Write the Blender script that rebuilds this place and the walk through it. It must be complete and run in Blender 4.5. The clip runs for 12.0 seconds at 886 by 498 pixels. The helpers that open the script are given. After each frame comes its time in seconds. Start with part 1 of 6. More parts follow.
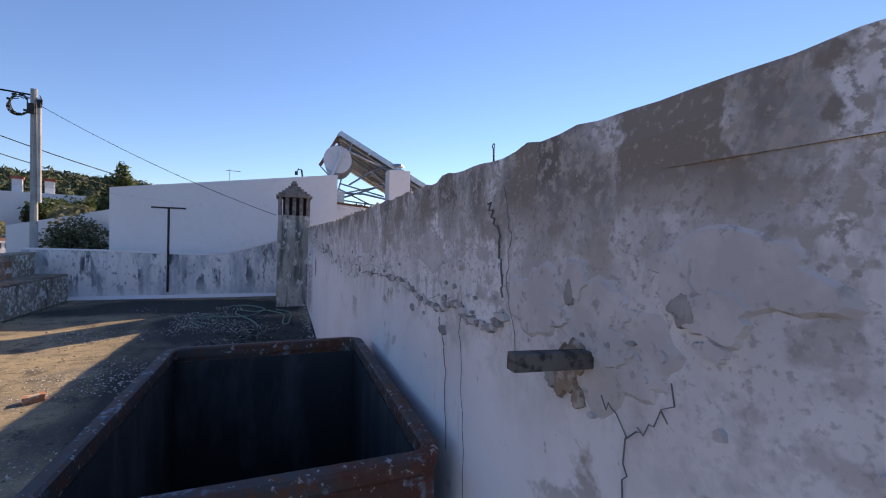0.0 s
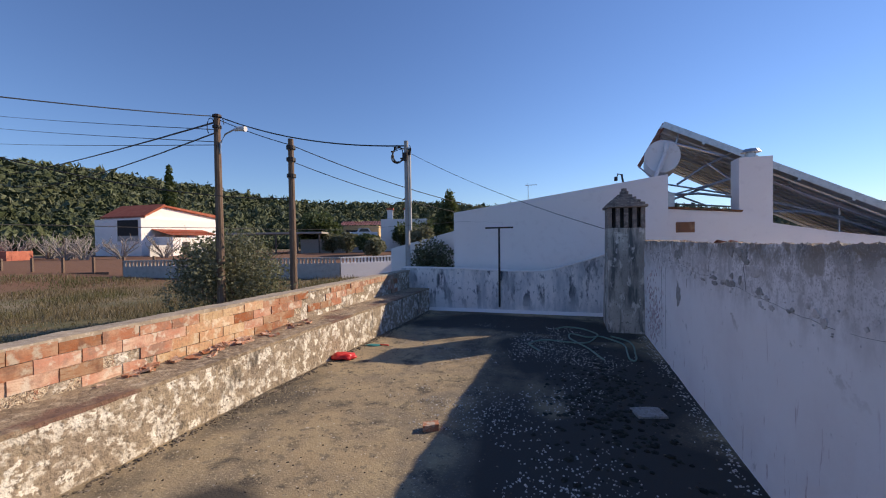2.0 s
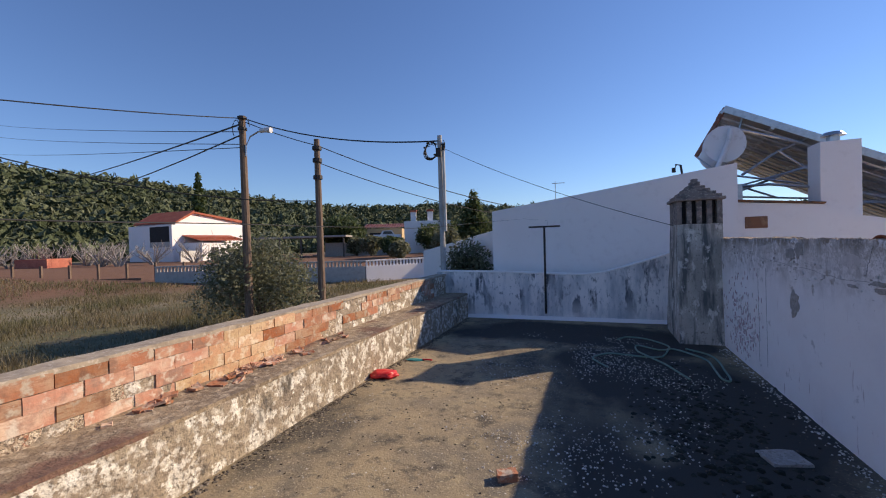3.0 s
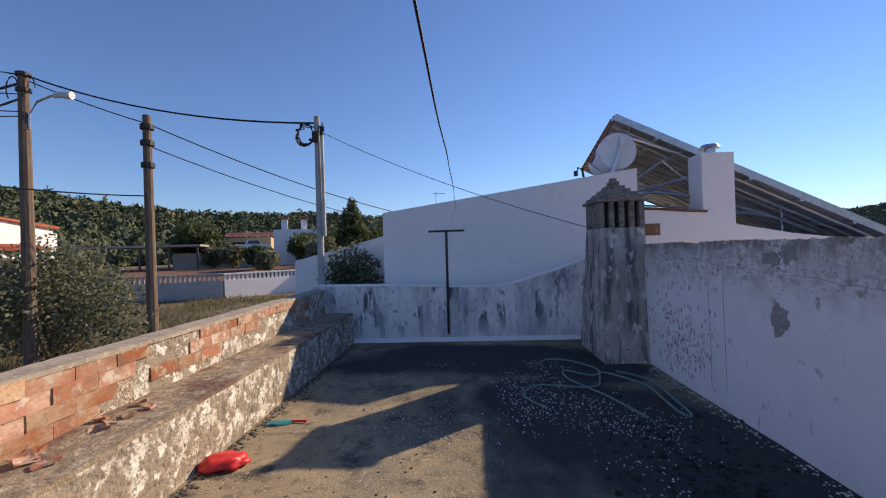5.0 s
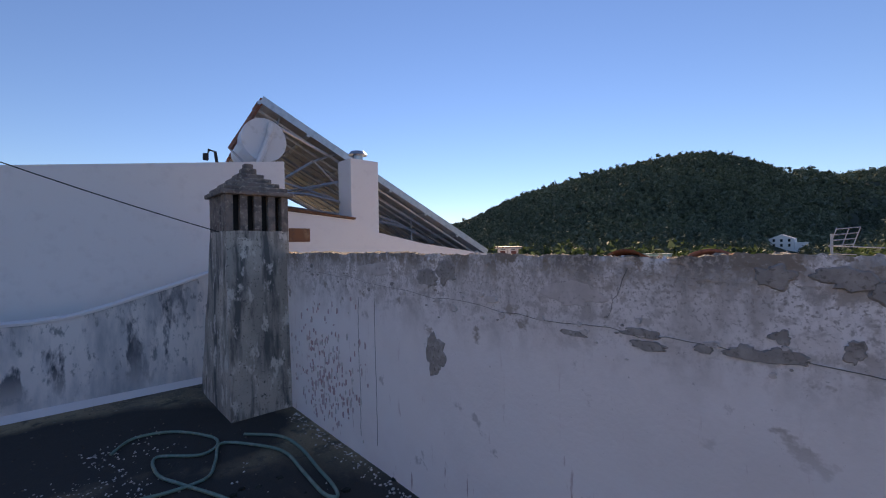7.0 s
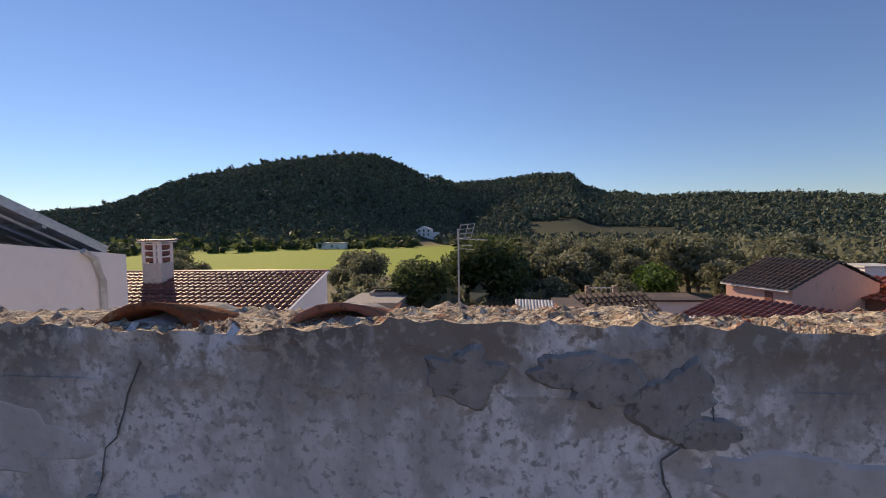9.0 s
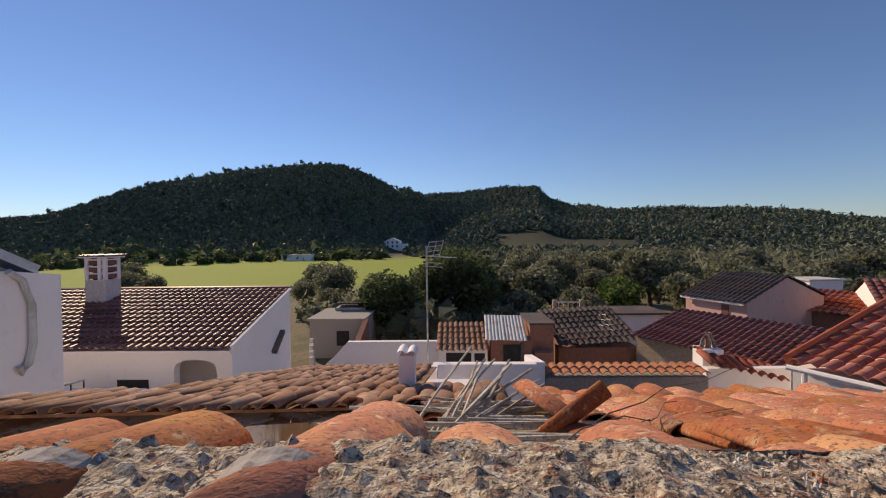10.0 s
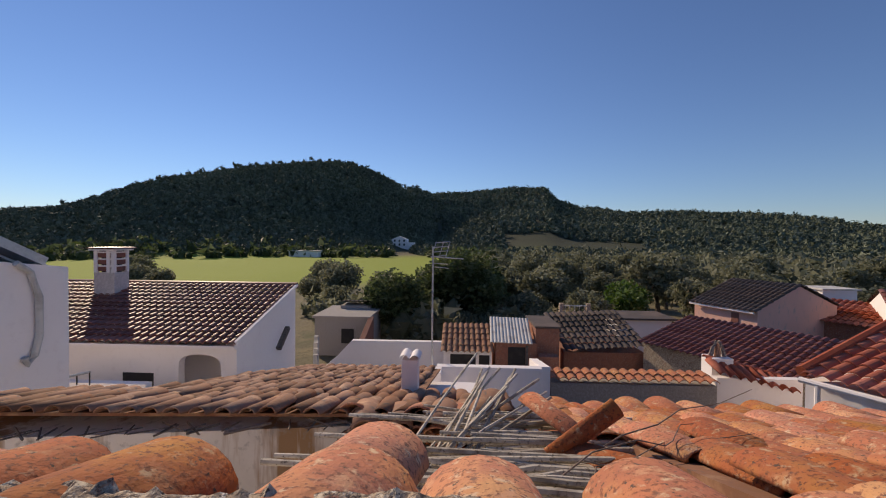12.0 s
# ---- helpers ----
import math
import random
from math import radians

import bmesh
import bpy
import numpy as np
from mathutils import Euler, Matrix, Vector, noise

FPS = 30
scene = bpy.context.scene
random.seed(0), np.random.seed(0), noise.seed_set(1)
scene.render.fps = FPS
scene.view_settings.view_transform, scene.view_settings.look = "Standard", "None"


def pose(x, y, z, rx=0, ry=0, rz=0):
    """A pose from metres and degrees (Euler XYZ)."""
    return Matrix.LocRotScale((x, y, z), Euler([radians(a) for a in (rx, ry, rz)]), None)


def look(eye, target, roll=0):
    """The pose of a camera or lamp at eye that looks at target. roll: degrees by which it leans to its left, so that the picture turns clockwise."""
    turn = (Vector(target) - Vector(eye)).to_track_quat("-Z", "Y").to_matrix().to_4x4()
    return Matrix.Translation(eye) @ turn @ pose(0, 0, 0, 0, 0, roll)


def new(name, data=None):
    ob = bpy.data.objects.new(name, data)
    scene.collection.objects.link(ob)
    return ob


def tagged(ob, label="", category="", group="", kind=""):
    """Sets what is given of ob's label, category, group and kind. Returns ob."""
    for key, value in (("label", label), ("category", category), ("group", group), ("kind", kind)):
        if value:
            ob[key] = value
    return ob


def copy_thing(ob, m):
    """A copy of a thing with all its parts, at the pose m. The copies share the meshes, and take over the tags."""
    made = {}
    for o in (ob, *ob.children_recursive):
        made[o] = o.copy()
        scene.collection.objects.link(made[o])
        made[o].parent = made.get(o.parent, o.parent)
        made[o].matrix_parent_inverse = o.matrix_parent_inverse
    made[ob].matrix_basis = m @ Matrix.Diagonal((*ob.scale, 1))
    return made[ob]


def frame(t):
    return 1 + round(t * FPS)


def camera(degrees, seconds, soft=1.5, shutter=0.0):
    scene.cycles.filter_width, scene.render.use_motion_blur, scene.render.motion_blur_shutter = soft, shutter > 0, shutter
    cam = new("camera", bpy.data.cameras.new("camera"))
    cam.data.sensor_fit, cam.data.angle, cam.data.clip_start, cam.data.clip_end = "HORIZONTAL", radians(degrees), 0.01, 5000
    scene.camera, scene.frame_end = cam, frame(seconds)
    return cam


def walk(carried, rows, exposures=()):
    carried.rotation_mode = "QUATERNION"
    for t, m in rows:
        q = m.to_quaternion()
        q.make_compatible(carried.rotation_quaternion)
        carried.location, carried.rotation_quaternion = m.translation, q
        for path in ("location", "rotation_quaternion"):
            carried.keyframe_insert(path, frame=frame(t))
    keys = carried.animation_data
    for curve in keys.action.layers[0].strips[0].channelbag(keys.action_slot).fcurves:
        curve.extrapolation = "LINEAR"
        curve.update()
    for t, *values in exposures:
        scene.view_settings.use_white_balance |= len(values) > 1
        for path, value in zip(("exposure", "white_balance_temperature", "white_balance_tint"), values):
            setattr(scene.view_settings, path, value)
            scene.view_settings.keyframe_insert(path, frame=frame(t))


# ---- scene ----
# ---- camera ----
cam = camera(94.6, 12.0, soft=1.1)
PATH = [
    (0, (-0.434, 0.261, 1.445), (0.289, 2.125, 1.388), 1.7),
    (0.5, (-0.570, 0.576, 1.557), (-0.234, 2.547, 1.500), 0.9),
    (1, (-0.666, 0.785, 1.631), (-0.679, 2.785, 1.585), 0.7),
    (1.5, (-0.902, 1.080, 1.633), (-1.256, 3.048, 1.598), -0.2),
    (2, (-1.159, 1.265, 1.622), (-1.760, 3.172, 1.581), -0.9),
    (2.5, (-1.438, 1.509, 1.633), (-2.147, 3.378, 1.596), -1.9),
    (4.5, (-2.303, 2.907, 1.593), (-2.708, 4.866, 1.600), -1.6),
    (5, (-2.331, 3.288, 1.571), (-2.452, 5.284, 1.574), -1.8),
    (5.5, (-2.291, 3.707, 1.580), (-1.981, 5.683, 1.568), -1.5),
    (6, (-2.123, 4.019, 1.590), (-1.430, 5.895, 1.573), -1.1),
    (6.5, (-1.893, 4.336, 1.598), (-0.856, 6.045, 1.579), -0.9),
    (7, (-1.610, 4.639, 1.618), (-0.276, 6.129, 1.601), -0.9),
    (7.5, (-1.304, 4.799, 1.612), (0.301, 5.992, 1.594), -0.6),
    (7.7, (-1.151, 4.829, 1.625), (0.542, 5.894, 1.590), -0.9),
    (9.3, (-0.450, 4.870, 1.715), (1.546, 4.979, 1.638), -1.0),
    (9.5, (-0.410, 4.870, 1.735), (1.587, 4.954, 1.673), -1.1),
    (10, (-0.300, 4.870, 1.820), (1.699, 4.922, 1.782), -0.7),
    (10.5, (-0.250, 4.870, 1.860), (1.749, 4.914, 1.837), -0.2),
    (11, (-0.230, 4.870, 1.860), (1.769, 4.920, 1.835), 0.2),
    (11.5, (-0.220, 4.870, 1.850), (1.779, 4.936, 1.813), 0.5),
    (12, (-0.220, 4.870, 1.850), (1.778, 4.955, 1.809), 0.6),
]
walk(cam, [(t, look(eye, target, roll)) for t, eye, target, roll in PATH],
     exposures=[(0, 0.5, 7900, 16), (0.5, 0.18, 7600, 16), (2.2, 0.08, 7150, 15), (5.0, 0.1, 7200, 15), (6.5, 0.16, 8000, 16), (7.7, 0.16, 8100, 16), (9.3, -0.15, 8000, 16), (12, -0.37, 7500, 16)])

# ---- sky and sun ----
SUN_AZ, SUN_EL = radians(50.4), radians(28.0)      # azimuth from +y towards +x
world = bpy.data.worlds.new("sky")
scene.world = world
world.use_nodes = True
wn = world.node_tree.nodes
sky = wn.new("ShaderNodeTexSky")
sky.sky_type = "NISHITA"
sky.sun_disc = False
sky.sun_elevation, sky.sun_rotation = SUN_EL, SUN_AZ
sky.altitude, sky.air_density, sky.dust_density, sky.ozone_density = 1500, 1.3, 0.0, 5.0
tint = wn.new("ShaderNodeMix")
tint.data_type, tint.blend_type = "RGBA", "MULTIPLY"
tint.inputs["Factor"].default_value = 1.0
tint.inputs["B"].default_value = (0.68, 0.79, 1.0, 1)
world.node_tree.links.new(sky.outputs[0], tint.inputs["A"])
world.node_tree.links.new(tint.outputs["Result"], wn["Background"].inputs[0])
wn["Background"].inputs[1].default_value = 0.14
sun = new("sun", bpy.data.lights.new("sun", "SUN"))
sun.data.energy, sun.data.angle, sun.data.color = 5.0, radians(0.55), (1.0, 0.87, 0.68)
sun_way = Vector((math.sin(SUN_AZ) * math.cos(SUN_EL), math.cos(SUN_AZ) * math.cos(SUN_EL), math.sin(SUN_EL)))
sun.matrix_world = look(sun_way * 60, (0, 0, 0))


# ---- materials ----
def mat(name, base, layers=(), rough=0.9, bump=(), metal=0.0, rnd=0.0, island=0.0, spec=0.35, thin=0.0):
    """layers: (scale, low, high, colour, stretch[, (z0, z1)]): the colour laid on where noise runs from low to high,
    and, if given, only where the height fades in from z0 to z1. bump: (scale, strength, distance) rows."""
    m = bpy.data.materials.new(name)
    m.use_nodes = True
    nt = m.node_tree
    n, l = nt.nodes, nt.links
    bsdf = n["Principled BSDF"]
    bsdf.inputs["Roughness"].default_value = rough
    bsdf.inputs["Metallic"].default_value = metal
    bsdf.inputs["Specular IOR Level"].default_value = spec
    geo = n.new("ShaderNodeNewGeometry")
    pos = geo.outputs["Position"]
    if rnd:
        info = n.new("ShaderNodeObjectInfo")
        shift = n.new("ShaderNodeVectorMath")
        shift.operation = "MULTIPLY_ADD"
        shift.inputs[1].default_value = (37, 23, 11)
        l.new(info.outputs["Random"], shift.inputs[0])
        l.new(pos, shift.inputs[2])
        pos = shift.outputs[0]
    rgb = n.new("ShaderNodeRGB")
    rgb.outputs[0].default_value = (*base, 1)
    colour = rgb.outputs[0]
    for row in layers:
        scale, low, high, tint, stretch = row[:5]
        mp = n.new("ShaderNodeMapping")
        mp.inputs["Scale"].default_value = stretch
        l.new(pos, mp.inputs["Vector"])
        tex = n.new("ShaderNodeTexNoise")
        tex.inputs["Scale"].default_value = scale
        tex.inputs["Detail"].default_value = 6
        tex.inputs["Roughness"].default_value = 0.62
        l.new(mp.outputs[0], tex.inputs["Vector"])
        ramp = n.new("ShaderNodeMapRange")
        ramp.inputs["From Min"].default_value, ramp.inputs["From Max"].default_value = low, high
        l.new(tex.outputs["Fac"], ramp.inputs["Value"])
        fac = ramp.outputs[0]
        if len(row) > 5:
            sep = n.new("ShaderNodeSeparateXYZ")
            l.new(geo.outputs["Position"], sep.inputs[0])
            zr = n.new("ShaderNodeMapRange")
            zr.inputs["From Min"].default_value, zr.inputs["From Max"].default_value = row[5]
            l.new(sep.outputs["Z"], zr.inputs["Value"])
            mul = n.new("ShaderNodeMath")
            mul.operation = "MULTIPLY"
            l.new(fac, mul.inputs[0])
            l.new(zr.outputs[0], mul.inputs[1])
            fac = mul.outputs[0]
        mix = n.new("ShaderNodeMix")
        mix.data_type = "RGBA"
        l.new(fac, mix.inputs["Factor"])
        l.new(colour, mix.inputs["A"])
        mix.inputs["B"].default_value = (*tint, 1)
        colour = mix.outputs["Result"]
    for amount, socket in ((rnd, None), (island, geo.outputs["Random Per Island"])):
        if amount:
            if socket is None:
                socket = info.outputs["Random"]
            hsv = n.new("ShaderNodeHueSaturation")
            val = n.new("ShaderNodeMapRange")
            val.inputs["To Min"].default_value, val.inputs["To Max"].default_value = 1 - amount, 1 + amount
            l.new(socket, val.inputs["Value"])
            l.new(val.outputs[0], hsv.inputs["Value"])
            sat = n.new("ShaderNodeMapRange")
            sat.inputs["To Min"].default_value, sat.inputs["To Max"].default_value = 1 + amount * 0.5, 1 - amount * 0.5
            l.new(socket, sat.inputs["Value"])
            l.new(sat.outputs[0], hsv.inputs["Saturation"])
            l.new(colour, hsv.inputs["Color"])
            colour = hsv.outputs[0]
    l.new(colour, bsdf.inputs["Base Color"])
    normal = None
    for scale, strength, dist in bump:
        tex = n.new("ShaderNodeTexNoise")
        tex.inputs["Scale"].default_value = scale
        tex.inputs["Detail"].default_value = 5
        l.new(pos, tex.inputs["Vector"])
        b = n.new("ShaderNodeBump")
        b.inputs["Strength"].default_value, b.inputs["Distance"].default_value = strength, dist
        l.new(tex.outputs["Fac"], b.inputs["Height"])
        if normal:
            l.new(normal, b.inputs["Normal"])
        normal = b.outputs[0]
    if normal:
        l.new(normal, bsdf.inputs["Normal"])
    if thin:
        through_leaf = n.new("ShaderNodeBsdfTranslucent")
        both = n.new("ShaderNodeMixShader")
        both.inputs[0].default_value = thin
        l.new(colour, through_leaf.inputs["Color"])
        l.new(bsdf.outputs[0], both.inputs[1])
        l.new(through_leaf.outputs[0], both.inputs[2])
        l.new(both.outputs[0], n["Material Output"].inputs["Surface"])
    return m


def stained(m, layer, tint, scale=5.0):
    """Lays a stain on a material where a painted point attribute says so, broken up by noise."""
    n, l = m.node_tree.nodes, m.node_tree.links
    bsdf = n["Principled BSDF"]
    at = n.new("ShaderNodeAttribute")
    at.attribute_name = layer
    tex = n.new("ShaderNodeTexNoise")
    tex.inputs["Scale"].default_value, tex.inputs["Detail"].default_value = scale, 7
    add = n.new("ShaderNodeMath")
    add.operation = "MULTIPLY_ADD"
    add.inputs[1].default_value, add.inputs[2].default_value = 1.6, -0.8
    l.new(tex.outputs["Fac"], add.inputs[0])
    tot = n.new("ShaderNodeMath")
    l.new(at.outputs["Fac"], tot.inputs[0])
    l.new(add.outputs[0], tot.inputs[1])
    rng = n.new("ShaderNodeMapRange")
    rng.inputs["From Min"].default_value, rng.inputs["From Max"].default_value = 0.3, 0.62
    l.new(tot.outputs[0], rng.inputs["Value"])
    mix = n.new("ShaderNodeMix")
    mix.data_type = "RGBA"
    l.new(rng.outputs[0], mix.inputs["Factor"])
    l.new(bsdf.inputs["Base Color"].links[0].from_socket, mix.inputs["A"])
    mix.inputs["B"].default_value = (*tint, 1)
    l.new(mix.outputs["Result"], bsdf.inputs["Base Color"])


ONE = (1, 1, 1)
M_WALL = mat("old_whitewash", (0.90, 0.85, 0.83), [
    (1.3, 0.45, 0.75, (0.82, 0.76, 0.74), (1, 1, 1)),
    (5, 0.46, 0.66, (0.66, 0.61, 0.58), (1, 1, 0.6), (0.98, 1.22)),
    (14, 0.50, 0.60, (0.55, 0.50, 0.47), (1, 1, 1), (1.10, 1.30)),
    (1.6, 0.46, 0.68, (0.66, 0.61, 0.58), (1, 1.2, 0.35), (1.05, 1.5)),
    (9, 0.52, 0.60, (0.30, 0.275, 0.25), (1, 1, 0.35), (1.25, 1.66)),
    (4.5, 0.57, 0.62, (0.46, 0.40, 0.35), (1, 1, 1), (1.30, 1.45)),
    (2.2, 0.60, 0.63, (0.44, 0.38, 0.33), (1, 1, 1.3), (0.85, 1.12)),
    (3.5, 0.63, 0.67, (0.62, 0.57, 0.55), (1, 1, 1)),
    (75, 0.54, 0.62, (0.40, 0.36, 0.33), (1, 1, 1), (1.15, 1.42)),
    (30, 0.66, 0.72, (0.34, 0.30, 0.28), (1, 1, 1), (0.5, 1.4)),
    (11, 0.63, 0.68, (0.52, 0.40, 0.39), (1, 1.6, 0.22), (1.2, 0.3)),
    (5, 0.43, 0.57, (0.22, 0.19, 0.165), (1, 1, 0.6), (1.42, 1.56)),
    (45, 0.52, 0.60, (0.50, 0.44, 0.39), (1, 1, 1), (1.36, 1.46)),
    (6, 0.51, 0.54, (0.31, 0.255, 0.21), (1, 1, 0.9), (1.47, 1.535)),
    (70, 0.56, 0.62, (0.46, 0.40, 0.34), (1, 1, 1), (1.47, 1.56))],
    rough=0.92, bump=[(3, 0.25, 0.03), (45, 0.35, 0.006), (160, 0.25, 0.002)])
M_MORTAR = mat("rough_mortar", (0.50, 0.39, 0.28), [
    (12, 0.42, 0.62, (0.34, 0.255, 0.19), ONE), (38, 0.49, 0.55, (0.66, 0.56, 0.43), ONE), (26, 0.57, 0.62, (0.43, 0.20, 0.13), ONE), (52, 0.55, 0.60, (0.15, 0.11, 0.085), ONE), (120, 0.56, 0.62, (0.13, 0.10, 0.08), ONE), (90, 0.62, 0.66, (0.78, 0.72, 0.62), ONE)],
    rough=0.97, bump=[(40, 0.9, 0.018), (110, 1.0, 0.009), (280, 0.8, 0.004)])
M_FLOOR = mat("weathered_screed", (0.36, 0.275, 0.165), [
    (0.7, 0.42, 0.62, (0.185, 0.16, 0.125), ONE),
    (2.5, 0.48, 0.66, (0.38, 0.30, 0.18), ONE),
    (0.5, 0.52, 0.62, (0.09, 0.078, 0.062), (1, 0.7, 1)),
    (3.2, 0.54, 0.64, (0.10, 0.085, 0.065), ONE),
    (9, 0.55, 0.62, (0.20, 0.165, 0.115), ONE),
    (45, 0.56, 0.66, (0.46, 0.38, 0.25), ONE),
    (120, 0.58, 0.66, (0.16, 0.13, 0.095), ONE),
    (22, 0.64, 0.69, (0.58, 0.54, 0.47), ONE)],
    rough=0.95, bump=[(6, 0.4, 0.02), (60, 0.6, 0.008), (180, 0.5, 0.003)])
# black lichen and the wall's shade, both put into the floor colour
stained(M_FLOOR, "lichen", (0.055, 0.050, 0.044), 4.0)
M_BENCH = mat("flaking_limewash_stone", (0.36, 0.295, 0.215), [
    (1.4, 0.46, 0.60, (0.30, 0.245, 0.19), ONE),
    (5.5, 0.48, 0.55, (0.64, 0.59, 0.51), (1, 0.8, 1)),
    (14, 0.50, 0.55, (0.30, 0.24, 0.18), ONE),
    (9, 0.56, 0.60, (0.76, 0.72, 0.64), ONE),
    (3, 0.60, 0.66, (0.12, 0.105, 0.09), (1, 1, 0.4)),
    (34, 0.56, 0.64, (0.17, 0.14, 0.11), ONE)],
    rough=0.95, bump=[(7, 0.9, 0.04), (22, 0.7, 0.02), (60, 0.6, 0.008)])
M_BENCHTOP = mat("dirty_bench_top", (0.32, 0.245, 0.165), [
    (2.5, 0.45, 0.62, (0.19, 0.145, 0.105), ONE), (14, 0.50, 0.62, (0.46, 0.38, 0.28), ONE), (1.2, 0.58, 0.64, (0.20, 0.115, 0.085), ONE), (60, 0.56, 0.64, (0.14, 0.11, 0.085), ONE)],
    rough=0.95, bump=[(20, 0.8, 0.02), (90, 0.7, 0.006)])
M_BRICKPALE = mat("mortar_smeared_brick", (0.58, 0.41, 0.25), [
    (2.6, 0.45, 0.60, (0.56, 0.32, 0.19), ONE), (9, 0.52, 0.62, (0.66, 0.53, 0.38), ONE), (40, 0.54, 0.64, (0.42, 0.27, 0.17), ONE)],
    rough=0.95, rnd=0.10, bump=[(35, 0.6, 0.01), (120, 0.4, 0.003)])
M_BRICK = mat("hollow_red_brick", (0.43, 0.175, 0.10), [
    (2.2, 0.45, 0.60, (0.52, 0.36, 0.25), ONE), (5, 0.52, 0.62, (0.30, 0.17, 0.12), ONE), (30, 0.5, 0.65, (0.38, 0.20, 0.13), (1, 0.3, 2)), (11, 0.54, 0.63, (0.52, 0.43, 0.34), ONE)],
    rough=0.93, rnd=0.28, bump=[(35, 0.5, 0.01), (120, 0.3, 0.003)])
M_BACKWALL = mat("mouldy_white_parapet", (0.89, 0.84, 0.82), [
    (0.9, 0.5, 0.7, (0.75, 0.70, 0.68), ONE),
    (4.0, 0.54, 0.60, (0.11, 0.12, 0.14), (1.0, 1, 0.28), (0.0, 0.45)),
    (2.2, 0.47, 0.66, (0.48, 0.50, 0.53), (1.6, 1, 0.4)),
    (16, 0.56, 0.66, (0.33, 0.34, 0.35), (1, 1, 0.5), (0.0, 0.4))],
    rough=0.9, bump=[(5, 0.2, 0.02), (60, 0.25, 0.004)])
M_WHITE = mat("clean_white_render", (0.90, 0.845, 0.825), [(0.5, 0.45, 0.7, (0.86, 0.80, 0.78), ONE), (7, 0.55, 0.8, (0.82, 0.76, 0.74), ONE)],
              rough=0.88, bump=[(80, 0.2, 0.003)])
M_CHIM = mat("lichened_chimney_plaster", (0.50, 0.45, 0.39), [
    (2.2, 0.44, 0.6, (0.36, 0.33, 0.29), (1, 1, 0.6)),
    (5, 0.48, 0.60, (0.13, 0.13, 0.125), (1.4, 1, 0.22)),
    (10, 0.55, 0.62, (0.64, 0.60, 0.54), (1, 1, 0.5)),
    (40, 0.58, 0.66, (0.16, 0.15, 0.14), ONE)],
    rough=0.95, bump=[(8, 0.4, 0.02), (70, 0.45, 0.005)])
M_CHIMCAP = mat("lichened_clay_cap", (0.27, 0.22, 0.19), [
    (8, 0.45, 0.6, (0.15, 0.13, 0.12), ONE), (25, 0.55, 0.65, (0.40, 0.35, 0.29), ONE)], rough=0.95, bump=[(50, 0.5, 0.006)])
M_RUST = mat("rusted_painted_steel", (0.085, 0.07, 0.068), [
    (4, 0.46, 0.58, (0.13, 0.045, 0.028), ONE), (9, 0.58, 0.66, (0.24, 0.29, 0.34), ONE), (30, 0.50, 0.62, (0.15, 0.065, 0.04), ONE), (50, 0.60, 0.66, (0.42, 0.40, 0.38), ONE)],
    rough=0.62, metal=0.15, bump=[(30, 0.4, 0.004), (140, 0.4, 0.002)])
M_TANKIN = mat("near_black_tank_inside", (0.035, 0.038, 0.042), [(6, 0.5, 0.7, (0.09, 0.095, 0.10), (1, 1, 0.3))], rough=0.7, bump=[(25, 0.3, 0.004)])
M_TILE = mat("weathered_clay_tile", (0.47, 0.165, 0.085), [
    (2.2, 0.47, 0.62, (0.52, 0.25, 0.10), ONE), (3.5, 0.50, 0.64, (0.38, 0.12, 0.07), ONE), (7, 0.48, 0.64, (0.37, 0.135, 0.08), ONE), (14, 0.55, 0.68, (0.53, 0.27, 0.15), ONE),
    (28, 0.58, 0.66, (0.54, 0.37, 0.24), ONE), (30, 0.61, 0.68, (0.20, 0.10, 0.07), ONE), (75, 0.54, 0.62, (0.22, 0.085, 0.05), ONE), (55, 0.61, 0.66, (0.10, 0.07, 0.055), ONE)],
    rough=0.93, rnd=0.26, bump=[(12, 0.35, 0.02), (45, 0.5, 0.008), (150, 0.5, 0.003)])
M_TILEOLD = mat("old_brown_clay_tile", (0.30, 0.145, 0.085), [
    (1.5, 0.42, 0.62, (0.22, 0.12, 0.08), ONE), (6, 0.52, 0.64, (0.40, 0.23, 0.14), ONE), (18, 0.57, 0.66, (0.15, 0.11, 0.09), ONE)],
    rough=0.92, rnd=0.25, island=0.15, bump=[(40, 0.35, 0.006)])
M_TILEFAR = mat("brown_red_roof_tile", (0.20, 0.068, 0.05), [(0.8, 0.45, 0.6, (0.24, 0.085, 0.06), ONE), (5, 0.55, 0.65, (0.14, 0.06, 0.05), ONE)],
                rough=0.5, island=0.2, bump=[(25, 0.3, 0.008)])
M_TILERED = mat("bright_red_roof_tile", (0.36, 0.085, 0.045), [(1.2, 0.45, 0.65, (0.42, 0.13, 0.07), ONE), (8, 0.55, 0.66, (0.24, 0.07, 0.045), ONE)],
                rough=0.8, rnd=0.15, island=0.18, bump=[(25, 0.3, 0.006)])
M_TILEDARK = mat("dark_roof_tile", (0.075, 0.06, 0.055), [(1, 0.45, 0.65, (0.12, 0.085, 0.07), ONE)], rough=0.85, island=0.25, bump=[(25, 0.3, 0.008)])
M_PINK = mat("pale_pink_render", (0.80, 0.47, 0.38), [(0.8, 0.45, 0.7, (0.74, 0.43, 0.35), ONE), (6, 0.58, 0.7, (0.52, 0.38, 0.33), (1, 1, 0.4))], rough=0.9)
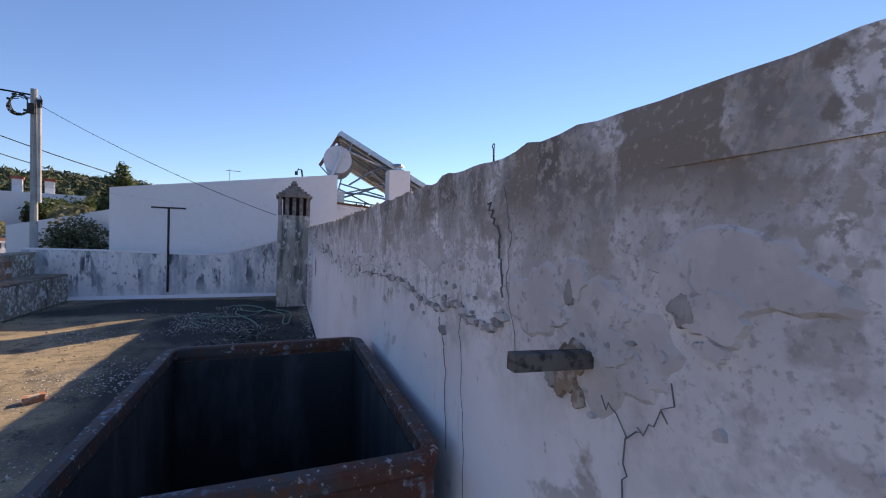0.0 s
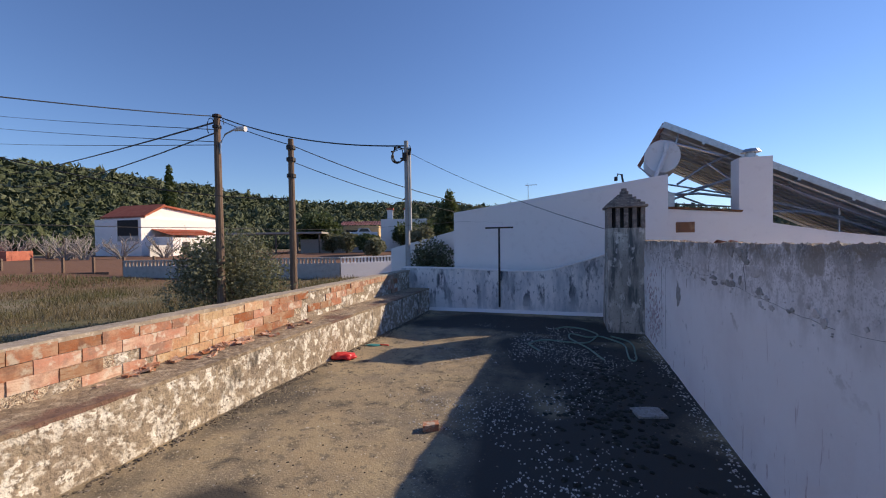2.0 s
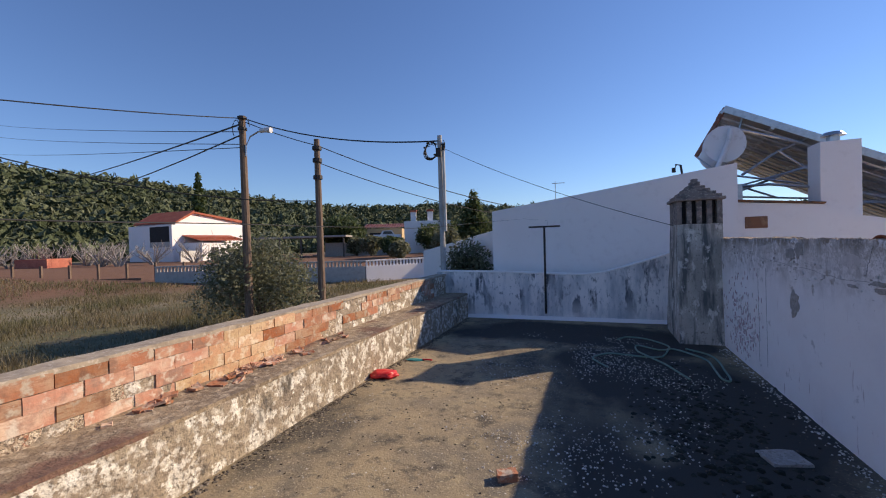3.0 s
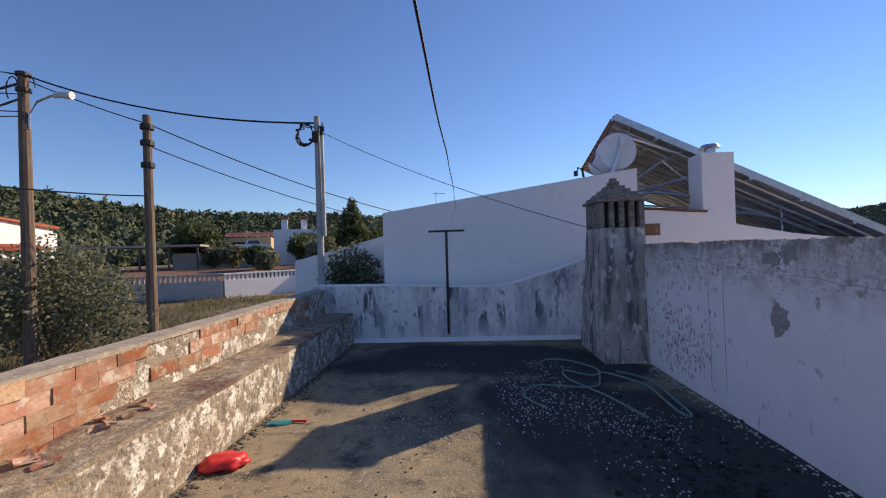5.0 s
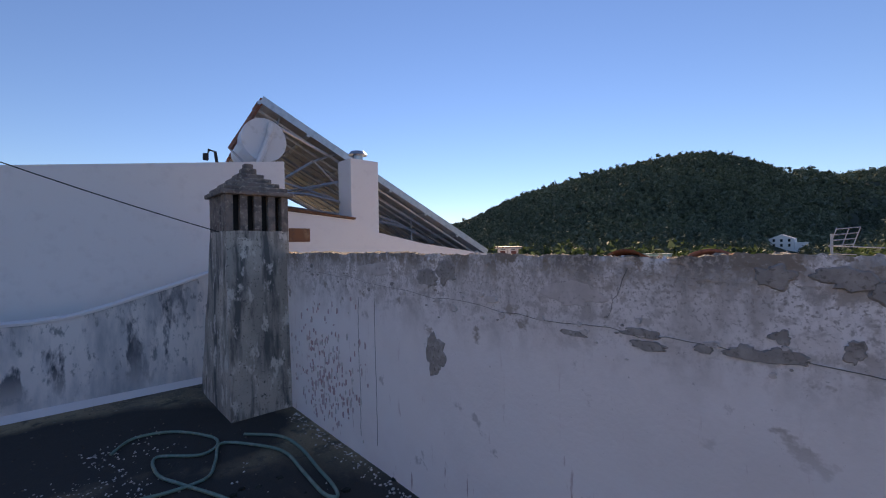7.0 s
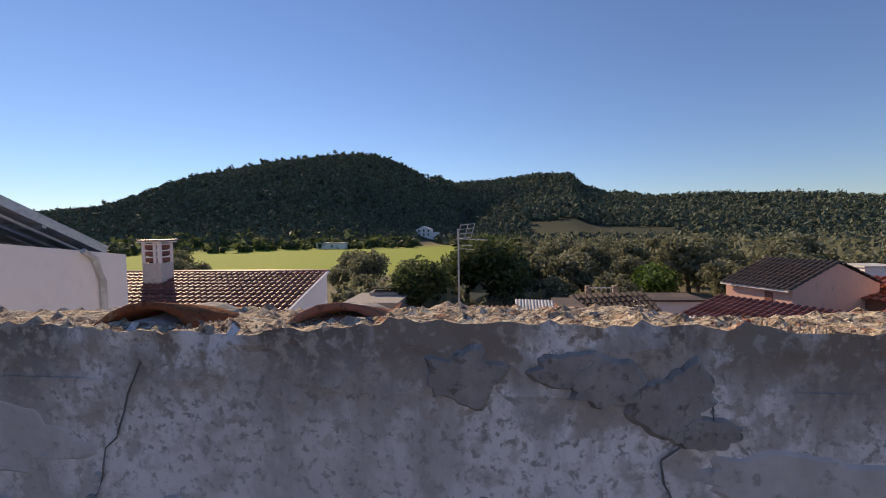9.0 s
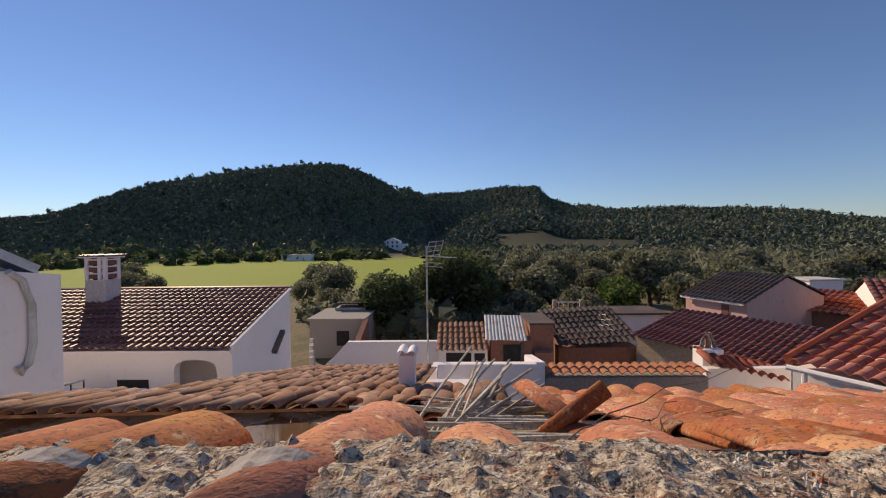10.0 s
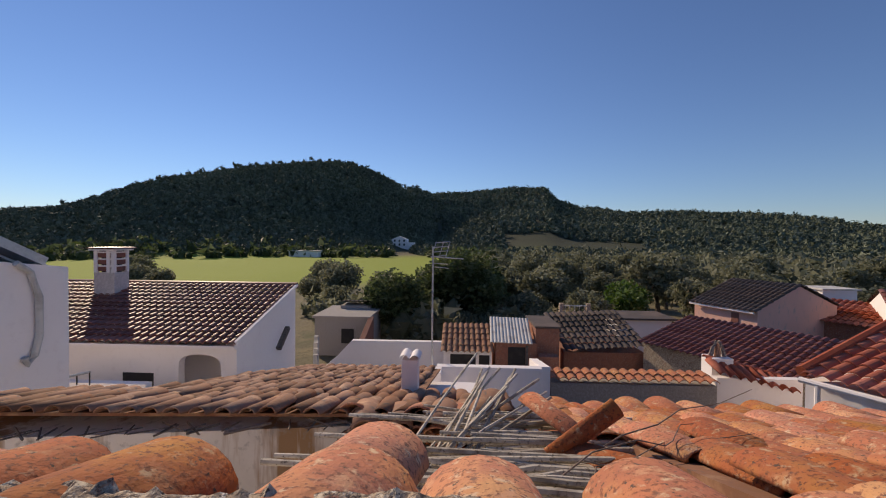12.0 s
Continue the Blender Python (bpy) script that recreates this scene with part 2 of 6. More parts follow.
M_WOOD = mat("grey_old_timber", (0.13, 0.11, 0.10), [(8, 0.45, 0.65, (0.22, 0.19, 0.16), (1, 6, 1)), (40, 0.5, 0.6, (0.07, 0.06, 0.055), (1, 0.2, 1))], rough=0.9, rnd=0.2, bump=[(60, 0.4, 0.004)])
M_POLEWOOD = mat("creosoted_pole_timber", (0.16, 0.105, 0.075), [(4, 0.45, 0.62, (0.22, 0.16, 0.12), (6, 6, 0.4)), (20, 0.55, 0.65, (0.08, 0.055, 0.045), (4, 4, 0.3))], rough=0.9)
M_CONC = mat("pole_concrete", (0.44, 0.43, 0.41), [(3, 0.45, 0.65, (0.36, 0.35, 0.33), ONE), (25, 0.55, 0.7, (0.28, 0.27, 0.26), ONE)], rough=0.9)
M_STEEL = mat("galvanised_steel", (0.55, 0.56, 0.58), [(9, 0.45, 0.65, (0.42, 0.43, 0.45), ONE)], rough=0.38, metal=0.85)
M_DARK = mat("black_painted_iron", (0.035, 0.033, 0.033), [(14, 0.52, 0.62, (0.11, 0.055, 0.035), ONE)], rough=0.6, metal=0.2)
M_CABLE = mat("black_cable_sheath", (0.02, 0.02, 0.022), [(3, 0.5, 0.7, (0.035, 0.035, 0.035), ONE)], rough=0.6)
M_PANEL = mat("solar_collector_back", (0.46, 0.44, 0.43), [(3, 0.45, 0.62, (0.34, 0.31, 0.29), ONE), (12, 0.55, 0.65, (0.55, 0.50, 0.46), ONE)], rough=0.55, metal=0.25)
M_GLASS = mat("solar_glass", (0.02, 0.025, 0.04), [(2, 0.5, 0.7, (0.03, 0.035, 0.05), ONE)], rough=0.12, spec=0.6)
M_TANKWHITE = mat("white_tank_enamel", (0.72, 0.72, 0.73), [(5, 0.55, 0.7, (0.58, 0.57, 0.56), ONE)], rough=0.4)
M_REDBAG = mat("red_plastic_film", (0.62, 0.025, 0.03), [(20, 0.5, 0.7, (0.75, 0.08, 0.07), ONE)], rough=0.4)
M_TEAL = mat("teal_plastic", (0.03, 0.22, 0.22), [(20, 0.5, 0.7, (0.05, 0.30, 0.28), ONE)], rough=0.5)
M_HOSE = mat("green_garden_hose", (0.16, 0.27, 0.22), [(20, 0.5, 0.7, (0.30, 0.36, 0.31), ONE)], rough=0.55)
M_CANE = mat("dry_cane", (0.52, 0.46, 0.38), [(10, 0.45, 0.65, (0.28, 0.23, 0.18), ONE), (60, 0.55, 0.65, (0.16, 0.13, 0.10), ONE)], rough=0.85, rnd=0.3)
M_LEAF = mat("olive_leaf", (0.165, 0.175, 0.105), [(0.7, 0.42, 0.62, (0.23, 0.235, 0.15), ONE)], rough=0.7, island=0.45, thin=0.45)
M_LEAFDARK = mat("dark_green_leaf", (0.07, 0.10, 0.04), [(0.5, 0.42, 0.62, (0.10, 0.13, 0.05), ONE)], rough=0.65, island=0.45, thin=0.45)
M_LEAFLIME = mat("citrus_leaf", (0.07, 0.13, 0.025), [(0.5, 0.42, 0.62, (0.11, 0.17, 0.035), ONE)], rough=0.6, island=0.45, thin=0.45)
M_FOREST = mat("hill_pine_canopy", (0.10, 0.125, 0.085), [(0.02, 0.42, 0.62, (0.14, 0.16, 0.10), ONE)], rough=0.95, island=0.4, bump=[(1.2, 1.0, 0.6)])
M_PINEWOOD = mat("west_pine_canopy", (0.075, 0.095, 0.048), [(0.03, 0.42, 0.62, (0.11, 0.125, 0.065), ONE)], rough=0.95, island=0.5, bump=[(1.2, 1.0, 0.6)])
M_BARK = mat("grey_bark", (0.13, 0.11, 0.09), [(12, 0.45, 0.65, (0.08, 0.065, 0.055), (1, 1, 0.3))], rough=0.95, bump=[(30, 0.5, 0.01)])
M_TWIG = mat("dry_twig", (0.24, 0.18, 0.14), [(30, 0.5, 0.65, (0.15, 0.11, 0.09), ONE)], rough=0.9)
M_FIG = mat("pale_fig_bark", (0.34, 0.31, 0.29), [(12, 0.45, 0.65, (0.24, 0.21, 0.19), ONE)], rough=0.9)
M_DRYGRASS = mat("dry_grass_blade", (0.23, 0.185, 0.11), [(0.25, 0.46, 0.6, (0.15, 0.145, 0.07), ONE)], rough=0.9, island=0.45, thin=0.45)
M_REDBLOCK = mat("rough_red_brickwork", (0.33, 0.14, 0.09), [(6, 0.45, 0.65, (0.24, 0.11, 0.08), ONE), (20, 0.55, 0.65, (0.40, 0.30, 0.24), (1, 1, 3))], rough=0.95, bump=[(30, 0.5, 0.01)])
M_CORR = mat("pale_corrugated_sheet", (0.62, 0.60, 0.56), [(3, 0.5, 0.65, (0.45, 0.42, 0.38), ONE)], rough=0.7)
M_CRACK = mat("dark_crack_line", (0.16, 0.145, 0.13), [(20, 0.45, 0.65, (0.26, 0.24, 0.22), ONE)], rough=0.97)
# near-black in place of the unlit hollow behind windows, doors and flues
M_DOOR = mat("opening_shade", (0.03, 0.028, 0.028), [(4, 0.5, 0.7, (0.05, 0.045, 0.04), ONE)], rough=0.8)
M_INNER = mat("stained_inner_plaster", (0.80, 0.75, 0.70), [
    (1.2, 0.45, 0.62, (0.68, 0.63, 0.58), ONE), (2.4, 0.56, 0.62, (0.36, 0.22, 0.12), (1, 1, 0.12)), (9, 0.56, 0.7, (0.36, 0.33, 0.30), ONE)],
    rough=0.92, bump=[(20, 0.3, 0.01)])


# ---- ground colours: dry field, red earth, green meadow, hill floor ----
def ground_material():
    m = mat("ground_cover", (0.17, 0.14, 0.085), [
        (0.05, 0.44, 0.58, (0.105, 0.105, 0.05), ONE), (0.6, 0.45, 0.62, (0.19, 0.155, 0.085), ONE), (6, 0.5, 0.65, (0.10, 0.08, 0.045), ONE)],
        rough=0.97, bump=[(1.2, 0.5, 0.2), (9, 0.5, 0.05)])
    nt = m.node_tree
    n, l = nt.nodes, nt.links
    bsdf = n["Principled BSDF"]
    colour = bsdf.inputs["Base Color"].links[0].from_socket
    for layer, tint in (("meadow", (0.27, 0.34, 0.03)), ("earth", (0.20, 0.105, 0.065)), ("wood", (0.04, 0.05, 0.025)), ("track", (0.33, 0.27, 0.19))):
        at = n.new("ShaderNodeAttribute")
        at.attribute_name = layer
        tex = n.new("ShaderNodeTexNoise")
        tex.inputs["Scale"].default_value = 0.35
        tex.inputs["Detail"].default_value = 6
        v = n.new("ShaderNodeHueSaturation")
        v.inputs["Color"].default_value = (*tint, 1)
        r = n.new("ShaderNodeMapRange")
        r.inputs["To Min"].default_value, r.inputs["To Max"].default_value = 0.6, 1.4
        l.new(tex.outputs["Fac"], r.inputs["Value"])
        l.new(r.outputs[0], v.inputs["Value"])
        mix = n.new("ShaderNodeMix")
        mix.data_type = "RGBA"
        l.new(at.outputs["Fac"], mix.inputs["Factor"])
        l.new(colour, mix.inputs["A"])
        l.new(v.outputs[0], mix.inputs["B"])
        colour = mix.outputs["Result"]
    l.new(colour, bsdf.inputs["Base Color"])
    return m


# ---- mesh helpers ----
def smooth(a, b, v):
    s = min(1.0, max(0.0, (v - a) / (b - a)))
    return s * s * (3 - 2 * s)


def part(name, bm, material, parent=None, label="", soft=False):
    """Links a bmesh as one mesh object, under a thing or under a part."""
    me = bpy.data.meshes.new(name)
    bm.normal_update()
    bm.to_mesh(me)
    bm.free()
    me.materials.append(material)
    if soft:
        for f in me.polygons:
            f.use_smooth = True
    ob = new(name, me)
    if parent:
        ob.parent = parent
    if label:
        ob["label"] = label
    return ob


def raw(name, verts, faces, material, parent=None, label="", soft=False):
    me = bpy.data.meshes.new(name)
    me.from_pydata(verts, [], faces)
    me.update()
    me.materials.append(material)
    if soft:
        for f in me.polygons:
            f.use_smooth = True
    ob = new(name, me)
    if parent:
        ob.parent = parent
    if label:
        ob["label"] = label
    return ob


def thing(name, label, category, group="", kind="", at=None):
    ob = new(name)
    if at is not None:
        ob.matrix_basis = at
    return tagged(ob, label, category, group, kind)


def box(bm, x0, x1, y0, y1, z0, z1, m=None, bevel=0.0):
    vs = [bm.verts.new((x, y, z)) for x in (x0, x1) for y in (y0, y1) for z in (z0, z1)]
    fs = [bm.faces.new([vs[i] for i in q]) for q in ((0, 1, 3, 2), (4, 6, 7, 5), (0, 4, 5, 1), (2, 3, 7, 6), (0, 2, 6, 4), (1, 5, 7, 3))]
    if bevel:
        made = bmesh.ops.bevel(bm, geom=list({e for f in fs for e in f.edges}), offset=bevel, segments=2, affect="EDGES", profile=0.6)
        vs = list({v for v in made["verts"]} | {v for v in vs if v.is_valid})
    if m:
        bmesh.ops.transform(bm, matrix=m, verts=[v for v in vs if v.is_valid])
    return bm


def boxed(*a, **k):
    return box(bmesh.new(), *a, **k)


def prism(bm, outline, axis, lo, hi):
    """Extrudes a closed outline (pairs) along an axis: for x the pairs are (y, z), for y (x, z), for z (x, y)."""
    def at(p, h):
        return (h, p[0], p[1]) if axis == "x" else (p[0], h, p[1]) if axis == "y" else (p[0], p[1], h)
    a = [bm.verts.new(at(p, lo)) for p in outline]
    b = [bm.verts.new(at(p, hi)) for p in outline]
    n = len(a)
    bm.faces.new(a)
    bm.faces.new(b[::-1])
    for i in range(n):
        bm.faces.new((a[i], b[i], b[(i + 1) % n], a[(i + 1) % n]))
    bmesh.ops.recalc_face_normals(bm, faces=bm.faces)
    return bm


def tube(bm, points, radius, sides=6, taper=None):
    pts = [Vector(p) for p in points]
    rings = []
    for i, p in enumerate(pts):
        d = (pts[min(i + 1, len(pts) - 1)] - pts[max(i - 1, 0)]).normalized()
        u = d.orthogonal().normalized() if abs(d.z) > 0.9 else d.cross(Vector((0, 0, 1))).normalized()
        w = d.cross(u)
        r = radius if taper is None else radius + (taper - radius) * i / max(1, len(pts) - 1)
        rings.append([bm.verts.new(p + (u * math.cos(2 * math.pi * k / sides) + w * math.sin(2 * math.pi * k / sides)) * r) for k in range(sides)])
    for a, b in zip(rings, rings[1:]):
        for k in range(sides):
            bm.faces.new((a[k], a[(k + 1) % sides], b[(k + 1) % sides], b[k]))
    bm.faces.new(rings[0][::-1])
    bm.faces.new(rings[-1])
    return bm


def rough_box(x0, x1, y0, y1, z0, z1, step, amp, freq=3.0, top=0.0):
    """A box with its faces cut into a grid and pushed about by noise; top: further noise on the top."""
    nx, ny, nz = (max(1, round((b - a) / step)) for a, b in ((x0, x1), (y0, y1), (z0, z1)))
    bm, made = bmesh.new(), {}

    def vert(i, j, k):
        if (i, j, k) not in made:
            p = Vector((x0 + (x1 - x0) * i / nx, y0 + (y1 - y0) * j / ny, z0 + (z1 - z0) * k / nz))
            d = noise.noise_vector(p * freq) * amp + noise.noise_vector(p * freq * 4.1) * amp * 0.35
            if k == nz and top:
                d.z += top * (noise.noise(p * 2.1) + 0.8 * noise.noise(p * 7) + 0.6 * noise.noise(p * 19) + 0.35 * noise.noise(p * 47))
            if k == 0:
                d = Vector((d.x * 0.3, d.y * 0.3, 0))
            made[i, j, k] = bm.verts.new(p + d)
        return made[i, j, k]
    for j in range(ny):
        for k in range(nz):
            bm.faces.new((vert(0, j, k), vert(0, j, k + 1), vert(0, j + 1, k + 1), vert(0, j + 1, k)))
            bm.faces.new((vert(nx, j, k), vert(nx, j + 1, k), vert(nx, j + 1, k + 1), vert(nx, j, k + 1)))
    for i in range(nx):
        for k in range(nz):
            bm.faces.new((vert(i, 0, k), vert(i + 1, 0, k), vert(i + 1, 0, k + 1), vert(i, 0, k + 1)))
            bm.faces.new((vert(i, ny, k), vert(i, ny, k + 1), vert(i + 1, ny, k + 1), vert(i + 1, ny, k)))
        for j in range(ny):
            bm.faces.new((vert(i, j, nz), vert(i + 1, j, nz), vert(i + 1, j + 1, nz), vert(i, j + 1, nz)))
            bm.faces.new((vert(i, j, 0), vert(i, j + 1, 0), vert(i + 1, j + 1, 0), vert(i + 1, j, 0)))
    return bm


def tile_bmesh(length=0.44, r0=0.105, r1=0.085, thick=0.013, sides=10):
    """A half-round clay tile that runs along +x, crown up, wide end at x = length."""
    bm = bmesh.new()
    rings = []
    for x, r in ((0, r1), (length * 0.5, (r0 + r1) / 2 + 0.002), (length, r0)):
        for rr in (r, r - thick):
            rings.append([bm.verts.new((x, -rr * math.cos(math.pi * k / sides), rr * 0.82 * math.sin(math.pi * k / sides))) for k in range(sides + 1)])
    for a, b in ((0, 2), (2, 4)):
        for k in range(sides):
            bm.faces.new((rings[a][k], rings[a][k + 1], rings[b][k + 1], rings[b][k]))
            bm.faces.new((rings[a + 1][k], rings[b + 1][k], rings[b + 1][k + 1], rings[a + 1][k + 1]))
    for k in range(sides):
        bm.faces.new((rings[0][k], rings[1][k], rings[1][k + 1], rings[0][k + 1]))
        bm.faces.new((rings[4][k], rings[4][k + 1], rings[5][k + 1], rings[5][k]))
    for a, b in ((0, 2), (2, 4)):
        for k in (0, sides):
            bm.faces.new((rings[a][k], rings[b][k], rings[b + 1][k], rings[a + 1][k]))
    bmesh.ops.recalc_face_normals(bm, faces=bm.faces)
    return bm


def tile_sheet(along, across, rows, cols, step=0.035, seg=6, curve=0.07):
    """Verts and faces of a laid tile roof: rows run down +x, waves across +y, each row lapping the next."""
    verts, faces = [], []
    n = cols * seg
    for r in range(rows):
        base = len(verts)
        jit = [random.uniform(-0.012, 0.012) for _ in range(cols)]
        for e, (x, dz) in enumerate(((along * r / rows, 0.0), (along * (r + 1) / rows + along / rows * 0.06, step), (along * (r + 1) / rows + along / rows * 0.06, step - 0.02))):
            for k in range(n + 1):
                c = min(cols - 1, k // seg)
                verts.append((x + (jit[c] if e else 0), across * k / n, dz + curve * abs(math.sin(math.pi * k / seg)) ** 0.8 + jit[c] * 0.4))
        for e in range(2):
            for k in range(n):
                a = base + e * (n + 1) + k
                faces.append((a, a + n + 1, a + n + 2, a + 1))
    return verts, faces


def sheet_roof(name, m, along, across, rows, cols, material, parent, label="", **k):
    verts, faces = tile_sheet(along, across, rows, cols, **k)
    ob = raw(name, [tuple(m @ Vector(v)) for v in verts], faces, material, parent, label)
    ob["kind"] = "stuff"
    return ob


def slope_frame(origin, down, side):
    """A frame whose x runs down the slope and y along the eaves."""
    x = Vector(down).normalized()
    y = Vector(side)
    y = (y - x * y.dot(x)).normalized()
    z = x.cross(y)
    m = Matrix((x, y, z)).transposed().to_4x4()
    if z.z < 0:
        raise ValueError("slope frame is upside down")
    m.translation = origin
    return m


# ---- ground: one sheet out to the horizon ----
SKYLINE = [(-180, 1.0, 400), (-136, 1.2, 900), (-128, 2.6, 1000), (-124, 3.1, 1000), (-112, 3.5, 1100), (-106, 4.1, 1150), (-102.8, 5.2, 1200), (-101.2, 6.9, 1200), (-94, 6.6, 1150),
           (-87.5, 6.0, 900), (-85, 5.9, 520), (-79, 7.8, 420), (-74, 9.5, 390), (-70, 9.9, 370), (-65, 9.2, 365), (-60.5, 8.2, 360), (-53, 6.2, 350), (-50, 5.2, 350), (-47, 3.8, 350), (-43.5, 2.6, 380), (-41, 2.4, 420), (-36, 2.4, 500),
           (-20, 2.6, 500), (0, 3.4, 300), (22, 4.3, 260), (27, 4.1, 240), (35, 4.3, 230), (42, 4.8, 230), (48, 5.7, 230), (54, 6.4, 225), (58, 6.9, 220), (64, 7.2, 220), (69, 8.0, 220), (80, 8.4, 220), (110, 5, 250), (180, 1.0, 400)]


def skyline(az):
    for (a, e, r), (b, f, s) in zip(SKYLINE, SKYLINE[1:]):
        if a <= az <= b:
            k = (az - a) / (b - a)
            return e + (f - e) * k, r + (s - r) * k
    return 1.0, 400


def land(x, y):
    r = math.hypot(x, y)
    az = math.degrees(math.atan2(-x, y))
    east = smooth(-5, 3, x)
    west_z = -1.25 + 1.5 * smooth(33, 58, r)
    east_z = -3.7 - 1.3 * smooth(20, 70, r)
    z = west_z + (east_z - west_z) * east
    e, far = skyline(az)
    top = math.tan(radians(e)) * far + 1.7
    start = 0.45 + 0.1 * smooth(80, 98, -az)
    k = smooth(far * start, far, r)
    if r < far and -180 < az < 0:
        k += 0.25 * smooth(170, 420, r) * (1 - k) * smooth(78, 96, -az)
    z += (top - z) * k
    if r > far:
        z -= (r - far) * 0.12
    if r > 25:
        z += 0.5 * noise.noise(Vector((x * 0.03, y * 0.03, 0))) * smooth(25, 60, r)
    if r > 150:
        z += noise.noise(Vector((x * 0.012, y * 0.012, 3))) * 5 * smooth(150, 350, r)
    return z


def ground():
    radii = [0.5, 3, 6, 9, 12, 15, 18, 21, 24, 27, 30, 33, 36, 40, 44, 48, 53, 58, 64, 70, 77, 85, 94, 104, 115, 127, 140, 155, 170, 187, 205, 225, 245, 265,
             285, 305, 325, 345, 365, 385, 410, 450, 500, 560, 630, 710, 800, 900, 1000, 1100, 1200, 1350, 1600, 2200, 3500]
    steps = 260
    verts, faces, paint = [], [], {"meadow": [], "earth": [], "wood": [], "track": []}
    for r in radii:
        for a in range(steps):
            az = 2 * math.pi * a / steps
            x, y = -math.sin(az) * r, math.cos(az) * r
            verts.append((x, y, land(x, y)))
            wob = 10 * noise.noise(Vector((x * 0.02, y * 0.02, 9)))
            deg = math.degrees(az)
            deg = deg - 360 if deg > 180 else deg
            mead = smooth(62, 74, r + wob) * (1 - smooth(165, 185, r + wob)) * smooth(-93, -89, deg) * (1 - smooth(-38, -34, deg)) if x > 0 else 0
            mead = max(mead, (smooth(95, 104, r + wob) * (1 - smooth(118, 128, r + wob)) + smooth(205, 215, r + wob * 2) * (1 - smooth(260, 275, r + wob))) * smooth(-113, -109, deg) * (1 - smooth(-98, -94, deg))) if x > 0 else 0
            paint["meadow"].append(mead)
            paint["earth"].append(smooth(34, 38, r) * (1 - smooth(75, 85, r)) if x < -6 and y > 3 else 0)
            paint["track"].append(smooth(29.5, 30.5, r) * (1 - smooth(32, 33.5, r)) if x < -24 and y > 5 else 0)
            paint["wood"].append(smooth(185, 230, r) if x > 0 else smooth(95, 120, r))
    for i in range(len(radii) - 1):
        for a in range(steps):
            b = (a + 1) % steps
            faces.append((i * steps + a, i * steps + b, (i + 1) * steps + b, (i + 1) * steps + a))
    faces = [f[::-1] for f in faces]
    ob = raw("ground", verts, faces, ground_material(), soft=True)
    for layer, values in paint.items():
        attr = ob.data.attributes.new(layer, "FLOAT", "POINT")
        attr.data.foreach_set("value", values)
    tagged(ob, "dry grass field, red earth and green meadows rising to hills", "ground", kind="structure")


ground()

# ---- terrace ----
WALL_TOP, BACK = 1.58, 10.3
floor = part("floor", rough_box(-4.4, 0.02, -3.5, BACK + 0.02, -0.25, 0.0, 0.12, 0.006, 2.0), M_FLOOR)
# ellipses of lichen, spread to darken the screed where shade falls on it
LICHEN_SHADE = ((-1.0, 2.2, 1.5, 1.6), (-1.3, 4.2, 1.1, 1.6), (-0.8, 6.0, 1.5, 1.5), (-1.6, 7.6, 1.3, 1.0), (-2.8, 9.4, 1.9, 0.8), (-0.6, 8.6, 0.9, 1.0), (-2.4, 0.6, 0.8, 0.7), (-3.3, 3.0, 0.35, 0.5), (-0.4, 6.4, 0.9, 2.6), (-0.4, 3.6, 0.9, 2.4), (-1.9, 9.0, 2.6, 1.0), (-1.4, 7.0, 1.0, 1.4), (-3.6, 8.9, 0.9, 0.7))
attr = floor.data.attributes.new("lichen", "FLOAT", "POINT")
attr.data.foreach_set("value", [max(max(0.0, 1.15 - math.hypot((v.co.x - a) / c, (v.co.y - b) / d)) for a, b, c, d in LICHEN_SHADE) + 0.25 * noise.noise(v.co * 1.3) for v in floor.data.vertices])
tagged(floor, "weathered terrace screed, sandy and specked, lichen and shade blackened into it", "floor", kind="structure")
body = part("wall_terrace_house", boxed(-5.04, 0.30, -3.6, BACK + 0.2, -4.2, -0.255), M_WHITE)
tagged(body, "white rendered walls of the house under the terrace", "wall", kind="structure")
bm = rough_box(0.0, 0.26, -3.5, BACK, -0.02, WALL_TOP - 0.085, 0.07, 0.005, 2.5, top=0.004)


def lift(bm):
    """The wall's top climbs a little towards its near end."""
    for v in bm.verts:
        v.co.z += 0.058 * (1 - smooth(0.6, 4.6, v.co.y)) * smooth(1.0, 1.5, v.co.z)
    return bm


wall_right = part("wall_right", lift(bm), M_WALL)
tagged(wall_right, "tall whitewashed parapet wall, cracked and mouldy along the top", "wall", kind="structure")


def pebbled(bm):
    for v in bm.verts:
        if v.co.z > WALL_TOP - 0.04:
            d = min(1.0, noise.voronoi(v.co * 42)[0][0] * 2.2)
            v.co.z += 0.015 * (1 - d) * (noise.noise(v.co * 9) > -0.25) - 0.13 * v.co.x
            v.co.x -= 0.012 * noise.noise(v.co * 13) * (v.co.x < 0.02)
    return bm


cap = part("mortar_cap", pebbled(lift(rough_box(0.0, 0.262, 2.9, 7.0, WALL_TOP - 0.10, WALL_TOP - 0.012, 0.0125, 0.008, 11.0, top=0.012))), M_MORTAR, wall_right, "crumbling pebbly mortar on the wall's top")
cap3 = part("mortar_cap", rough_box(0.0, 0.262, 7.0, BACK, WALL_TOP - 0.10, WALL_TOP - 0.012, 0.03, 0.009, 9.0, top=0.016), M_MORTAR, wall_right)
cap2 = part("mortar_cap", lift(rough_box(0.0, 0.262, -3.45, 2.9, WALL_TOP - 0.10, WALL_TOP - 0.012, 0.05, 0.009, 9.0, top=0.016)), M_MORTAR, wall_right)


